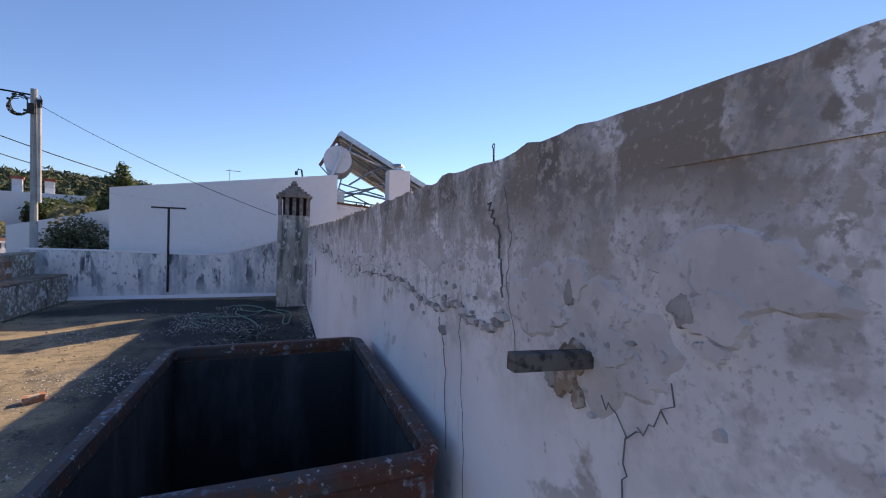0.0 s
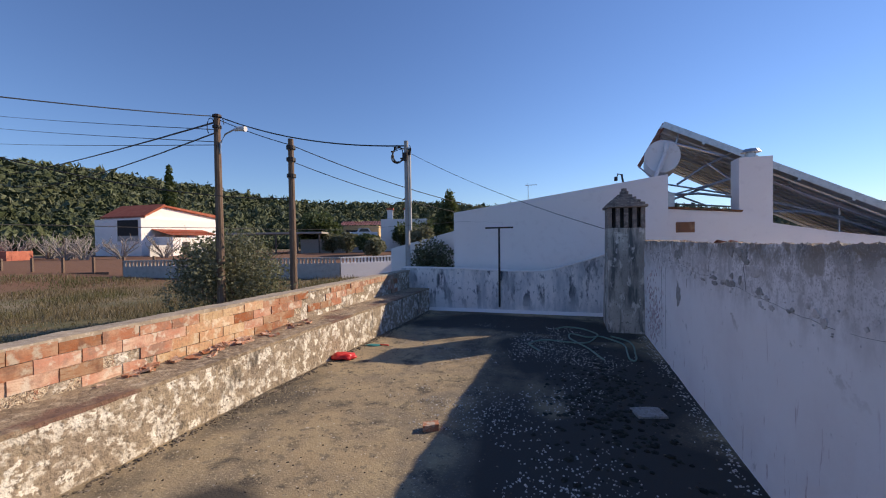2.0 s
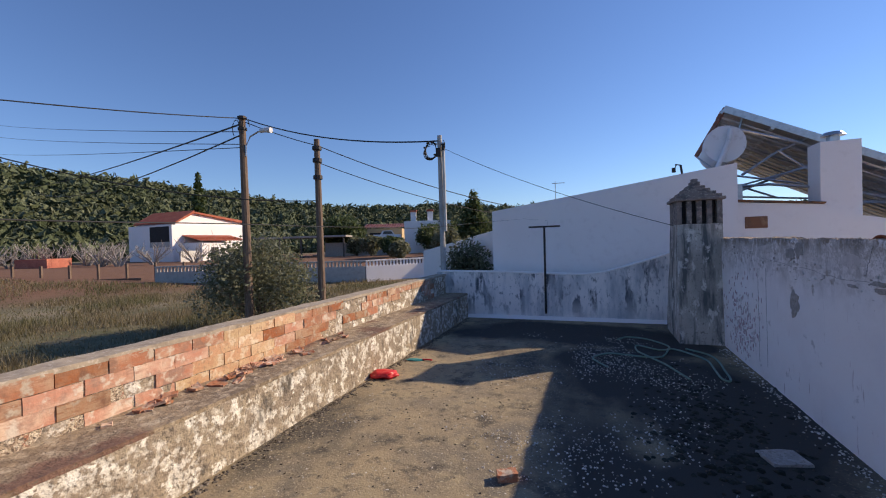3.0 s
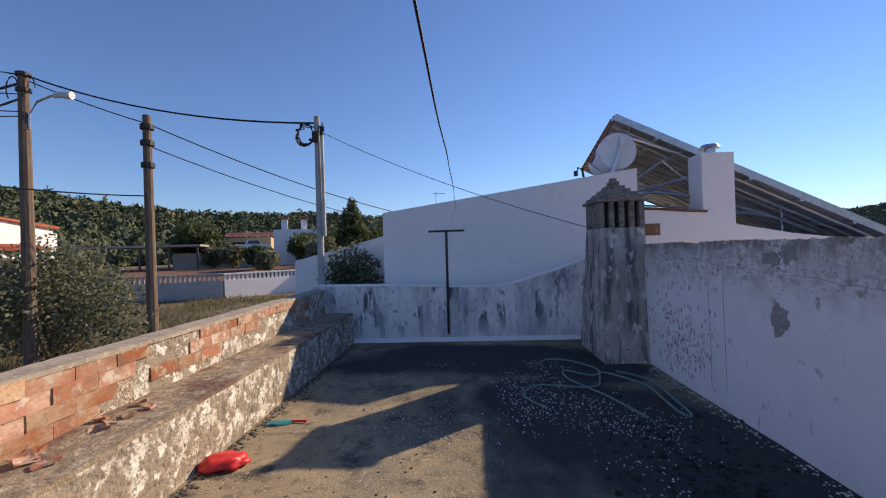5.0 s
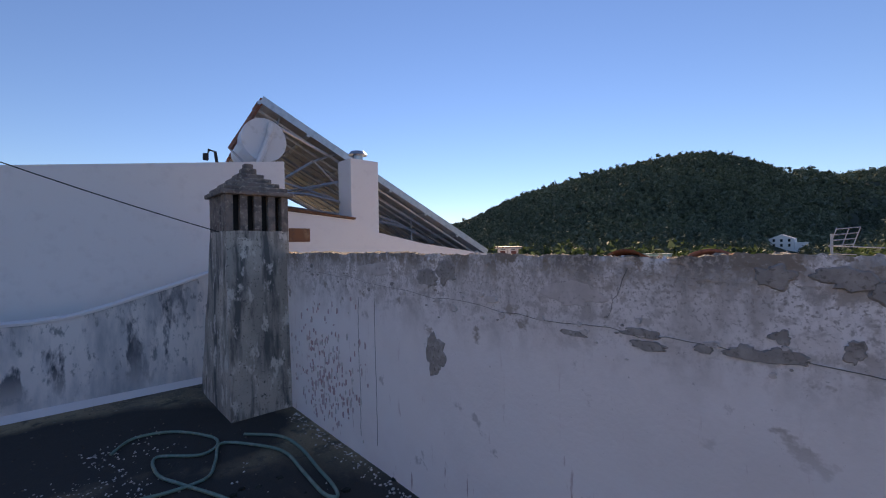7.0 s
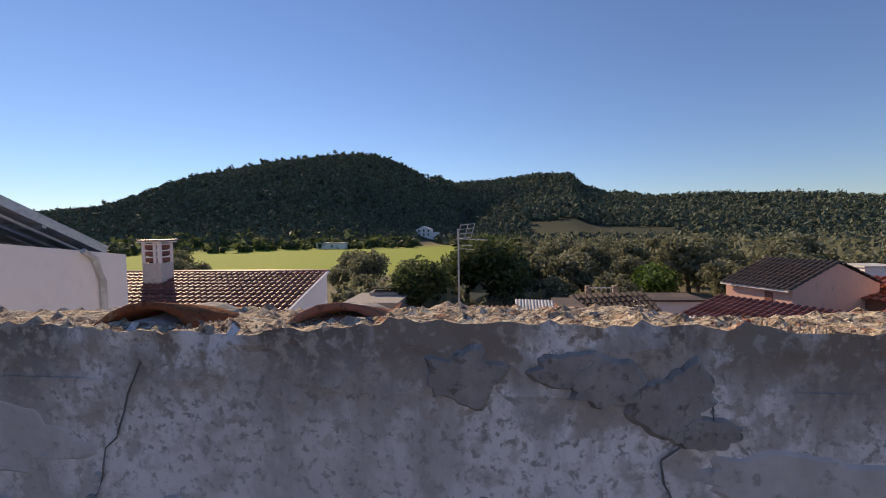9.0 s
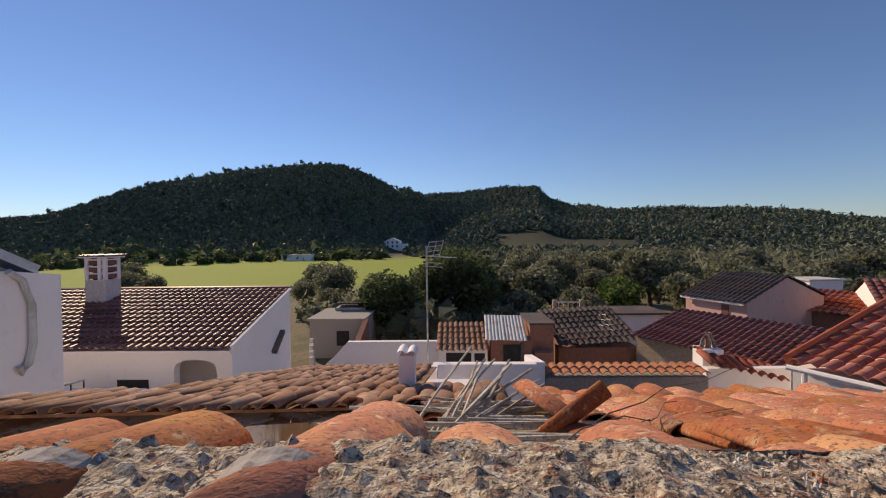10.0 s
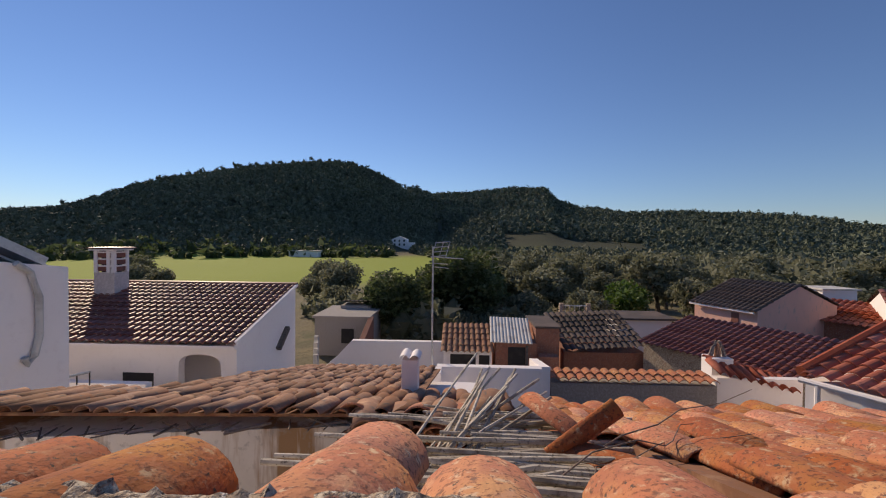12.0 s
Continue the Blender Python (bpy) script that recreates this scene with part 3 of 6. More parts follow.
for ob in (cap, cap2, cap3):
    ob.data.materials.append(M_WALL)
    for f in ob.data.polygons:
        if f.normal.x < -0.55 and f.center.x < 0.05:
            f.material_index = 1


def blotch(name, material, y, z, ry, rz, parent, x=-0.0065, label="", seed=0):
    """An irregular flat spall on the wall's face."""
    bm = bmesh.new()
    rim = []
    for k in range(44):
        a = 2 * math.pi * k / 44
        q = Vector((math.cos(a) * 1.3, math.sin(a) * 1.3, seed * 3.1))
        s = 1 + 0.45 * noise.noise(q) + 0.25 * noise.noise(q * 2.7) + 0.08 * noise.noise(q * 6)
        rim.append((y + math.cos(a) * ry * s, z + math.sin(a) * rz * s))
    prism(bm, rim, "x", x, 0.004)
    for v in bm.verts:
        if v.co.x < 0:
            v.co.y, v.co.z = y + (v.co.y - y) * 0.84, z + (v.co.z - z) * 0.84
    return part(name, bm, material, parent, label)


M_SPALL = mat("bare_grey_mortar", (0.33, 0.30, 0.275), [(20, 0.45, 0.65, (0.44, 0.40, 0.37), ONE), (60, 0.55, 0.65, (0.20, 0.18, 0.16), ONE)], rough=0.97, bump=[(60, 0.6, 0.006)])
blotch("spall", M_SPALL, 6.52, 0.965, 0.10, 0.13, wall_right, label="bare mortar where plaster fell off", seed=1)
for i, (y, z, a, b) in enumerate(((0.84, 1.21, 0.016, 0.02), (0.60, 1.37, 0.018, 0.022), (0.80, 1.36, 0.012, 0.02), (4.72, 1.50, 0.055, 0.03), (4.6, 1.44, 0.04, 0.02),
                                  (6.6, 1.42, 0.10, 0.06), (4.4, 1.26, 0.05, 0.03), (4.95, 1.25, 0.10, 0.02), (5.3, 1.27, 0.08, 0.018))):
    blotch("spall", M_SPALL, y, z, a, b, wall_right, x=-0.0068 - 0.00005 * i, seed=i + 4)


BAND = [(0.4, 1.30), (1.3, 1.28), (1.6, 1.24), (2.2, 1.30), (3.0, 1.24), (3.6, 1.18), (4.2, 1.21), (4.8, 1.25), (5.3, 1.26), (6.0, 1.28), (6.8, 1.32), (7.6, 1.38), (8.6, 1.40)]
M_GREYPLASTER_SHADE = mat("thin_grey_plaster_and_shade", (0.58, 0.53, 0.50), [(12, 0.45, 0.62, (0.68, 0.62, 0.59), ONE), (40, 0.57, 0.66, (0.42, 0.38, 0.35), ONE)], rough=0.95, bump=[(50, 0.4, 0.005)])
rnd = random.Random(4)
for k in range(210):
    y = 0.4 + 8.2 * rnd.random()
    zb = next(z0 + (z1 - z0) * (y - y0) / (y1 - y0) for (y0, z0), (y1, z1) in zip(BAND, BAND[1:]) if y0 <= y <= y1)
    s = 0.004 + 0.02 * rnd.random() ** 3 * min(1.0, 0.25 + y / 4)
    blotch("flake", (M_SPALL, M_GREYPLASTER_SHADE, M_GREYPLASTER_SHADE)[k % 3], y, zb + rnd.gauss(0, 0.045), s * rnd.uniform(1, 2), s, wall_right, x=-0.0045 - 0.00002 * k, seed=30 + k)
for k, (y, z, a, b) in enumerate(((0.72, 1.30, 0.12, 0.09), (0.90, 1.33, 0.10, 0.07), (0.55, 1.42, 0.10, 0.05), (2.6, 1.42, 0.22, 0.08), (3.4, 1.45, 0.2, 0.06), (5.6, 1.40, 0.16, 0.06), (7.2, 1.45, 0.2, 0.05), (1.5, 1.40, 0.16, 0.08), (4.5, 1.38, 0.12, 0.05))):
    blotch("worn_plaster", M_GREYPLASTER_SHADE, y, z, a, b, wall_right, x=-0.0026 - 0.00004 * k, seed=300 + k)


# a crack is a thin dark tube run along the wall's face
def crack(points, width, parent):
    bm = bmesh.new()
    pts = []
    for (y0, z0), (y1, z1) in zip(points, points[1:]):
        for k in range(6):
            t = k / 6
            pts.append((y0 + (y1 - y0) * t + random.uniform(-1, 1) * 0.008, z0 + (z1 - z0) * t + random.uniform(-1, 1) * 0.011))
    tube(bm, [(-0.003, y, z) for y, z in pts], width * 0.42, 4)
    part("crack", bm, M_CRACK, parent)


for pts, w in (([(1.02, 1.55), (0.99, 1.45), (1.0, 1.35), (0.95, 1.2)], 0.0018), ([(1.25, 1.3), (1.22, 1.1), (1.18, 0.8), (1.17, 0.6)], 0.002),
               ([(0.72, 1.22), (0.67, 1.19), (0.67, 1.1), (0.66, 0.9)], 0.0026), ([(0.67, 1.19), (0.63, 1.22), (0.6, 1.28)], 0.0024),
               ([(4.62, 1.53), (4.6, 1.46), (4.66, 1.4), (4.62, 1.3), (4.62, 1.22)], 0.004),
               ([(3.6, 1.18), (4.2, 1.21), (4.8, 1.25), (5.3, 1.26), (6.0, 1.28), (6.8, 1.32), (7.6, 1.38), (8.6, 1.40)], 0.003),
               ([(1.3, 1.28), (1.6, 1.24), (2.2, 1.3), (3.0, 1.24), (3.6, 1.18)], 0.0018), ([(5.35, 1.52), (5.4, 1.40), (5.45, 1.3)], 0.003)):
    crack(pts, w, wall_right)

BREAK = [(2.70, 1.227), (2.10, 1.263), (1.75, 1.275), (1.58, 1.238), (1.45, 1.236), (1.37, 1.233), (1.32, 1.259), (1.23, 1.271), (1.20, 1.242), (1.14, 1.245), (1.06, 1.245), (1.01, 1.288)]
crack(BREAK, 0.0045, wall_right)
crack([(1.387, 1.201), (1.346, 1.145), (1.324, 1.05), (1.31, 0.8)], 0.003, wall_right)
crack([(1.094, 1.535), (1.075, 1.50), (1.034, 1.458), (1.031, 1.383), (1.021, 1.311)], 0.005, wall_right)
for k in range(len(BREAK) - 1):
    (ya, za), (yb, zb) = BREAK[k], BREAK[k + 1]
    for j in range(3):
        t = (j + 0.5) / 3
        blotch("spall", (M_GREYPLASTER_SHADE, M_SPALL)[(k + j) % 2], ya + (yb - ya) * t, za + (zb - za) * t, 0.012 + 0.008 * ((k * 3 + j) % 3), 0.008 + 0.004 * (j % 2), wall_right, x=-0.0085 - 0.00004 * (3 * k + j), seed=700 + 3 * k + j)

stub = thing("timber_stub", "short grey timber stub sticking out of the wall", "timber")
part("beam_end", boxed(-0.135, 0.03, -0.012, 0.012, -0.013, 0.013, m=pose(0, 0.752, 1.268, 0, 2, -2), bevel=0.003), M_WOOD, stub)
M_RUSTSTAIN = mat("rust_stained_plaster", (0.33, 0.24, 0.17), [(12, 0.45, 0.62, (0.22, 0.155, 0.11), (1, 1, 0.5)), (40, 0.52, 0.62, (0.50, 0.42, 0.35), ONE)], rough=0.95, bump=[(50, 0.5, 0.005)])
for k, (y, z, a, b) in enumerate(((0.80, 1.235, 0.035, 0.035), (0.775, 1.262, 0.03, 0.03), (0.815, 1.205, 0.012, 0.022), (0.77, 1.20, 0.014, 0.02))):
    blotch("rust_stain", M_RUSTSTAIN, y, z, a, b, wall_right, x=-0.0072 - 0.00006 * k, seed=420 + k)
for k, (y, z, a, b) in enumerate(((0.79, 1.385, 0.03, 0.035), (0.72, 1.35, 0.045, 0.035), (0.715, 1.30, 0.05, 0.03), (0.61, 1.40, 0.025, 0.035), (0.57, 1.37, 0.05, 0.03), (0.84, 1.32, 0.05, 0.02))):
    blotch("worn_plaster", M_GREYPLASTER_SHADE, y, z, a, b, wall_right, x=-0.0060 - 0.00005 * k, seed=440 + k)
for k, (y, z, a, b) in enumerate(((6.41, 1.465, 0.09, 0.075), (4.90, 1.504, 0.05, 0.04), (4.76, 1.518, 0.06, 0.025), (4.638, 1.48, 0.05, 0.05), (4.724, 1.304, 0.025, 0.035), (4.875, 1.263, 0.06, 0.025), (5.277, 1.225, 0.07, 0.02), (5.6, 1.225, 0.06, 0.015))):
    blotch("spall", M_SPALL, y, z, a, b, wall_right, x=-0.0056 - 0.00005 * k, seed=460 + k)
M_REDWASH = mat("faded_red_wash", (0.50, 0.33, 0.33), [(14, 0.45, 0.62, (0.62, 0.50, 0.49), (1, 1, 0.4))], rough=0.95)
rnd = random.Random(12)
for k in range(320):
    y, z = rnd.gauss(8.0, 0.33), rnd.gauss(0.5, 0.27)
    if 7.3 < y < 8.75 and 0.05 < z < 1.25:
        blotch("red_fleck", M_REDWASH if k % 3 else M_GREYPLASTER_SHADE, y, z, rnd.uniform(0.004, 0.011), rnd.uniform(0.006, 0.030), wall_right, x=-0.0050 - 0.00001 * k, seed=500 + k)
for y in (7.42, 7.19):
    crack([(y, 1.24), (y + 0.01, 0.9), (y - 0.01, 0.5), (y, 0.1)], 0.004, wall_right)

# left bench and brick parapet
bench = part("bench_wall", rough_box(-4.90, -4.36, -3.5, BACK, -0.02, 0.49, 0.06, 0.016, 2.2), M_BENCH)
tagged(bench, "low flaking limewashed stone bench along the parapet", "bench wall", kind="structure")
part("bench_top", rough_box(-4.88, -4.355, -3.5, BACK, 0.485, 0.515, 0.05, 0.010, 3.0, top=0.006), M_BENCHTOP, bench, "dirty worn bench top")
parapet = part("wall_left", rough_box(-5.06, -4.862, -3.5, BACK, -0.3, 0.90, 0.07, 0.010, 2.6), M_BENCH)
part("bed_mortar", rough_box(-4.87, -4.858, 2.5, 6.2, 0.5, 0.9, 0.05, 0.004, 6.0), M_MORTAR, parapet, "rough tan mortar between the bricks")
tagged(parapet, "parapet of hollow red bricks with flaking plaster", "wall", kind="structure")
part("coping", rough_box(-5.07, -4.845, -3.5, BACK, 0.90, 0.935, 0.06, 0.006, 3.0, top=0.005),
     mat("grey_coping_mortar", (0.40, 0.33, 0.25), [(8, 0.45, 0.65, (0.27, 0.22, 0.17), ONE), (30, 0.55, 0.65, (0.52, 0.45, 0.37), ONE)], rough=0.95, bump=[(40, 0.4, 0.01)]), parapet, "thin pale mortar coping")

# back parapet with its swept top
curve = [(-5.06, 0.98), (-3.7, 0.96), (-2.7, 0.92), (-2.0, 0.90), (-1.68, 0.92), (-1.4, 0.99), (-1.2, 1.05), (-0.8, 1.17), (-0.22, 1.36), (0.3, 1.5)]
bm = bmesh.new()
prism(bm, [(-5.06, -0.3)] + curve + [(0.3, -0.3)], "y", BACK, BACK + 0.22)
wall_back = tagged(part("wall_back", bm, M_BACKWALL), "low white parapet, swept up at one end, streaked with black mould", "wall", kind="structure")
bm = bmesh.new()
prism(bm, [(x, z + 0.004) for x, z in curve] + [(x, z + 0.03) for x, z in curve[::-1]], "y", BACK - 0.015, BACK + 0.235)
part("coping", bm, M_WHITE, wall_back)
bm = bmesh.new()
prism(bm, [(BACK - 0.07, 0.004), (BACK - 0.003, 0.004), (BACK - 0.003, 0.07)], "x", -4.35, 0.0)
part("skirting", bm, M_WHITE, wall_back)

# clothes post on the back wall
post = thing("clothes_post", "rusty black iron T-shaped clothes post on the parapet", "clothes post")
part("upright", tube(bmesh.new(), [(-2.70, BACK - 0.03, 0.13), (-2.69, BACK - 0.03, 1.88)], 0.022, 8), M_DARK, post)
part("crossbar", boxed(-3.0, -2.38, BACK - 0.05, BACK - 0.01, 1.87, 1.905, bevel=0.004), M_DARK, post)

# thin clothes wire from the post; an added, unseen post holds its other end
added_post = thing("clothes_post", "added rusty black iron post, out of view, holding the clothes wire", "clothes post")
part("upright", tube(bmesh.new(), [(-2.30, -3.3, 0.0), (-2.30, -3.3, 1.90)], 0.022, 8), M_DARK, added_post)
wire = thing("clothes_wire", "thin kinked black wire strung from the iron post", "wire")
run = [Vector(q) for q in ((-2.62, BACK - 0.06, 1.91), (-2.62, BACK - 0.03, 2.009), (-2.50, 8.0, 1.92), (-2.403, 6.0, 1.847), (-2.37, 4.6, 1.767), (-2.351, 3.2, 1.688), (-2.33, 1.0, 1.66), (-2.30, -3.3, 1.88))]
line = []
for p, q in zip(run, run[1:]):
    steps_in = max(2, int((q - p).length / 0.09))
    line += [p.lerp(q, k / steps_in) + noise.noise_vector(p.lerp(q, k / steps_in) * 4.0) * 0.003 for k in range(steps_in)]
part("strand", tube(bmesh.new(), [tuple(q) for q in line + [run[-1]]], 0.0010, 5), M_CABLE, wire)

# old chimney
chim = thing("chimney", "old Algarve chimney with slotted head, black lichen on plaster", "chimney")


def frustum(bm, a, b):
    """a, b: (x0, x1, y0, y1, z) of the lower and upper end."""
    v = [[bm.verts.new((x, y, q[4])) for x, y in ((q[0], q[2]), (q[1], q[2]), (q[1], q[3]), (q[0], q[3]))] for q in (a, b)]
    for k in range(4):
        bm.faces.new((v[0][k], v[0][(k + 1) % 4], v[1][(k + 1) % 4], v[1][k]))
    bm.faces.new(v[0][::-1])
    bm.faces.new(v[1])
    return bm


bm = frustum(bmesh.new(), (-0.575, 0.02, 8.78, 9.95, -0.01), (-0.565, 0.03, 8.87, 9.48, 1.79))
bmesh.ops.subdivide_edges(bm, edges=bm.edges, cuts=14, use_grid_fill=True)
for v in bm.verts:
    v.co += noise.noise_vector(v.co * 3) * 0.012
part("shaft", bm, M_CHIM, chim)
HX0, HX1, HY0, HY1 = -0.565, 0.03, 8.87, 9.48
bm = boxed(HX0 + 0.09, HX1 - 0.09, HY0 + 0.09, HY1 - 0.09, 1.79, 2.14)
part("flue", bm, M_DOOR, chim, "near-black solid core for the hollow behind the slots")
for (ax, n) in (("x", 5), ("y", 7)):
    for k in range(n):
        t = k / (n - 1)
        for side in (0, 1):
            if ax == "x":
                x = HX0 + 0.035 + (HX1 - HX0 - 0.07) * t
                y = (HY0 + 0.035, HY1 - 0.035)[side]
            else:
                if k in (0, n - 1):
                    continue
                x = (HX0 + 0.035, HX1 - 0.035)[side]
                y = HY0 + 0.035 + (HY1 - HY0 - 0.07) * t
            part("slot_post", boxed(x - 0.035, x + 0.035, y - 0.035, y + 0.035, 1.785, 2.145, bevel=0.008), M_CHIMCAP, chim)
for i, (g, z0, z1) in enumerate(((0.04, 2.14, 2.18), (0.0, 2.18, 2.225), (-0.06, 2.225, 2.275), (-0.12, 2.275, 2.325), (-0.175, 2.325, 2.375), (-0.23, 2.375, 2.44), (-0.255, 2.44, 2.49))):
    gy = g
    part("cap_tier", boxed(HX0 - g, HX1 + g, HY0 - gy, HY1 + gy, z0, z1 + 0.006, bevel=0.014), M_CHIMCAP, chim)

# steel tank at the start
tank = thing("water_tank", "open rusty steel tank, black inside, flaking blue paint", "tank")
TX0, TX1, TY0, TY1, TZ = -0.90, -0.075, 1.20, 2.39, 0.90
bm = bmesh.new()
for a in ((TX0, TX0 + 0.012, TY0, TY1), (TX1 - 0.012, TX1, TY0, TY1), (TX0 + 0.012, TX1 - 0.012, TY0, TY0 + 0.012), (TX0 + 0.012, TX1 - 0.012, TY1 - 0.012, TY1)):
    box(bm, *a, 0.0, TZ - 0.004)
part("side", bm, M_RUST, tank)
# thin near-black sheets over the tank's inner sides and bottom
part("inner_sheet", boxed(TX0 + 0.014, TX0 + 0.018, TY0 + 0.014, TY1 - 0.014, 0.05, TZ - 0.05), M_TANKIN, tank)
part("inner_sheet", boxed(TX1 - 0.018, TX1 - 0.014, TY0 + 0.014, TY1 - 0.014, 0.05, TZ - 0.05), M_TANKIN, tank)
part("inner_sheet", boxed(TX0 + 0.02, TX1 - 0.02, TY1 - 0.018, TY1 - 0.014, 0.05, TZ - 0.05), M_TANKIN, tank)
part("inner_sheet", boxed(TX0 + 0.02, TX1 - 0.02, TY0 + 0.014, TY0 + 0.018, 0.05, TZ - 0.05), M_TANKIN, tank)
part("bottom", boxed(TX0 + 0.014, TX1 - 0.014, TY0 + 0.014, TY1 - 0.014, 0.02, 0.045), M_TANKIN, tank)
ring = []
for cx, cy, a0 in ((TX1, TY1, 0), (TX0, TY1, 90), (TX0, TY0, 180), (TX1, TY0, 270)):
    sx, sy = (-1 if cx == TX1 else 1), (-1 if cy == TY1 else 1)
    for k in range(7):
        a = radians(a0 + 15 * k)
        ring.append((cx + sx * 0.055, cy + sy * 0.055, math.cos(a), math.sin(a)))
PROFILE = [(0.074, -0.036), (0.080, -0.026), (0.080, 0.004), (0.073, 0.012), (0.042, 0.014), (0.034, 0.008), (0.033, -0.03)]
pts = [(cx + c * r, cy + s_ * r, TZ + z + 0.003 * noise.noise(Vector((cx * 3 + c, cy * 3 + s_, z * 20)))) for cx, cy, c, s_ in ring for r, z in PROFILE]
P = len(PROFILE)
quads = [((i * P + j), ((i + 1) % len(ring)) * P + j, ((i + 1) % len(ring)) * P + (j + 1) % P, i * P + (j + 1) % P) for i in range(len(ring)) for j in range(P)]
raw("rim", pts, quads, M_RUST, tank)

# white house behind the back parapet
white = thing("white_house", "plain white rendered house with a sloping gable", "house")
bm = prism(bmesh.new(), [(-3.92, -4.2), (-3.92, 2.30), (0.79, 2.95), (0.79, -4.2)], "y", 10.95, 11.5)
part("gable_wall", bm, M_WHITE, white)
bm = prism(bmesh.new(), [(-3.92, -4.2), (-3.92, 2.25), (0.78, 2.9), (0.78, 2.26), (2.3, 2.13), (2.8, 1.9), (3.9, 1.68), (6.42, 1.34), (6.42, -4.2)], "y", 11.502, 16)
part("main_wall", bm, M_WHITE, white)
part("verge", prism(bmesh.new(), [(0.80, 2.265), (2.3, 2.135), (2.32, 2.17), (0.80, 2.31)], "y", 11.46, 16.02), M_TILEOLD, white)
part("window_hole", boxed(1.05, 1.42, 11.49, 11.52, 1.72, 1.95), M_TILEOLD, white, "small bricked vent opening")
low = thing("white_yard_wall", "low white yard wall falling towards the street", "wall", kind="structure")
part("wall_face", prism(bmesh.new(), [(-6.1, -2), (-6.1, 1.42), (-3.93, 1.95), (-3.93, -2)], "y", 12.0, 12.2), M_WHITE, low)

vent = thing("roof_vent", "white boxed flue with a steel cap on the roof", "flue")
part("box", boxed(2.27, 2.88, 11.55, 12.05, 1.86, 3.30, bevel=0.012), M_WHITE, vent)
part("neck", tube(bmesh.new(), [(2.57, 11.8, 3.30), (2.57, 11.8, 3.43)], 0.10, 14), M_STEEL, vent)
part("cap", tube(bmesh.new(), [(2.57, 11.8, 3.43), (2.57, 11.8, 3.47), (2.57, 11.8, 3.50)], 0.19, 16, taper=0.14), M_STEEL, vent)

solar = thing("solar_water_heater", "solar water heater, white tank, metal collector frame on the roof", "solar heater")
PA, PB = Vector((1.03, 12.62, 4.43)), Vector((6.3, 11.77, 1.45))
WIDE = 6.0
pm = slope_frame(PA, PB - PA, (0.16, 0.987, 0))
plen = (PB - PA).length
part("collector_back", boxed(0, plen, 0, WIDE, -0.05, -0.005, m=pm), M_PANEL, solar)
part("collector_glass", boxed(0.03, plen - 0.03, 0.03, WIDE - 0.03, -0.002, 0.03, m=pm), M_GLASS, solar)
for a in ((0, plen, -0.03, 0.0), (0, plen, WIDE, WIDE + 0.03)):
    part("frame_rail", boxed(*a, -0.09, 0.05, m=pm), M_STEEL, solar)
for k in range(7):
    part("cross_rail", boxed(plen * k / 6 - 0.03, plen * k / 6 + 0.03, -0.02, WIDE + 0.02, -0.13, -0.052, m=pm), M_STEEL, solar)
for k in range(13):
    y = 0.25 + 0.46 * k
    part("back_rail", boxed(0.05, plen - 0.05, y - 0.03, y + 0.03, -0.165, -0.132, m=pm), (M_CORR, M_PANEL)[k % 2], solar)
for k in range(12):
    part("edge_bracket", boxed(-0.05, 0.03, 0.2 + 0.5 * k, 0.3 + 0.5 * k, -0.2, -0.02, m=pm), M_REDBLOCK, solar)
for y in (0.5, 2.0, 3.5, 5.0):
    part("lit_tube", tube(bmesh.new(), [tuple(pm @ Vector((0.3, y, -0.2))), tuple(pm @ Vector((plen * 0.55, y, -0.24))), tuple(pm @ Vector((plen - 0.3, y, -0.2)))], 0.028, 6), M_STEEL, solar)
bm = bmesh.new()
tube(bm, [(0.93, 12.22, 3.56), (0.93, 12.26, 3.56), (1.10, 13.5, 3.56), (1.11, 13.54, 3.56)], 0.39, 28)
part("tank", bm, M_TANKWHITE, solar, "white enamelled water tank")
for a, b in (((0.9, 12.4, 2.9), (1.0, 12.4, 3.2)), ((0.9, 13.3, 2.9), (1.0, 13.3, 3.2)), ((1.4, 12.75, 4.2), (0.9, 12.75, 2.3)), ((1.0, 12.3, 2.9), (2.3, 12.3, 2.6)),
             ((1.0, 12.3, 2.6), (2.4, 12.4, 2.95)), ((1.0, 12.5, 2.45), (2.6, 12.5, 2.3)), ((3.3, 12.75, 3.1), (3.2, 12.75, 1.8)), ((4.6, 12.75, 2.4), (4.6, 12.75, 1.5)),
             ((1.0, 12.4, 2.75), (1.9, 12.4, 2.35)), ((1.9, 12.4, 3.35), (3.1, 12.4, 2.3))):
    part("strut", tube(bmesh.new(), [a, b], 0.022, 6), M_STEEL, solar)

part("drain_hose", tube(bmesh.new(), [(1.02, 12.17, 3.86), (0.98, 12.15, 3.6), (0.86, 12.14, 3.3), (0.76, 12.15, 3.05), (0.74, 12.2, 2.9)], 0.05, 8), M_TANKWHITE, solar, "fat white insulated hose")
part("end_plate", tube(bmesh.new(), [(1.07, 12.70, 4.45), (0.48, 12.70, 3.42)], 0.045, 4), M_REDBLOCK, solar)
part("stay", tube(bmesh.new(), [(0.48, 12.7, 3.42), (0.9, 12.5, 2.95)], 0.02, 5), M_STEEL, solar)
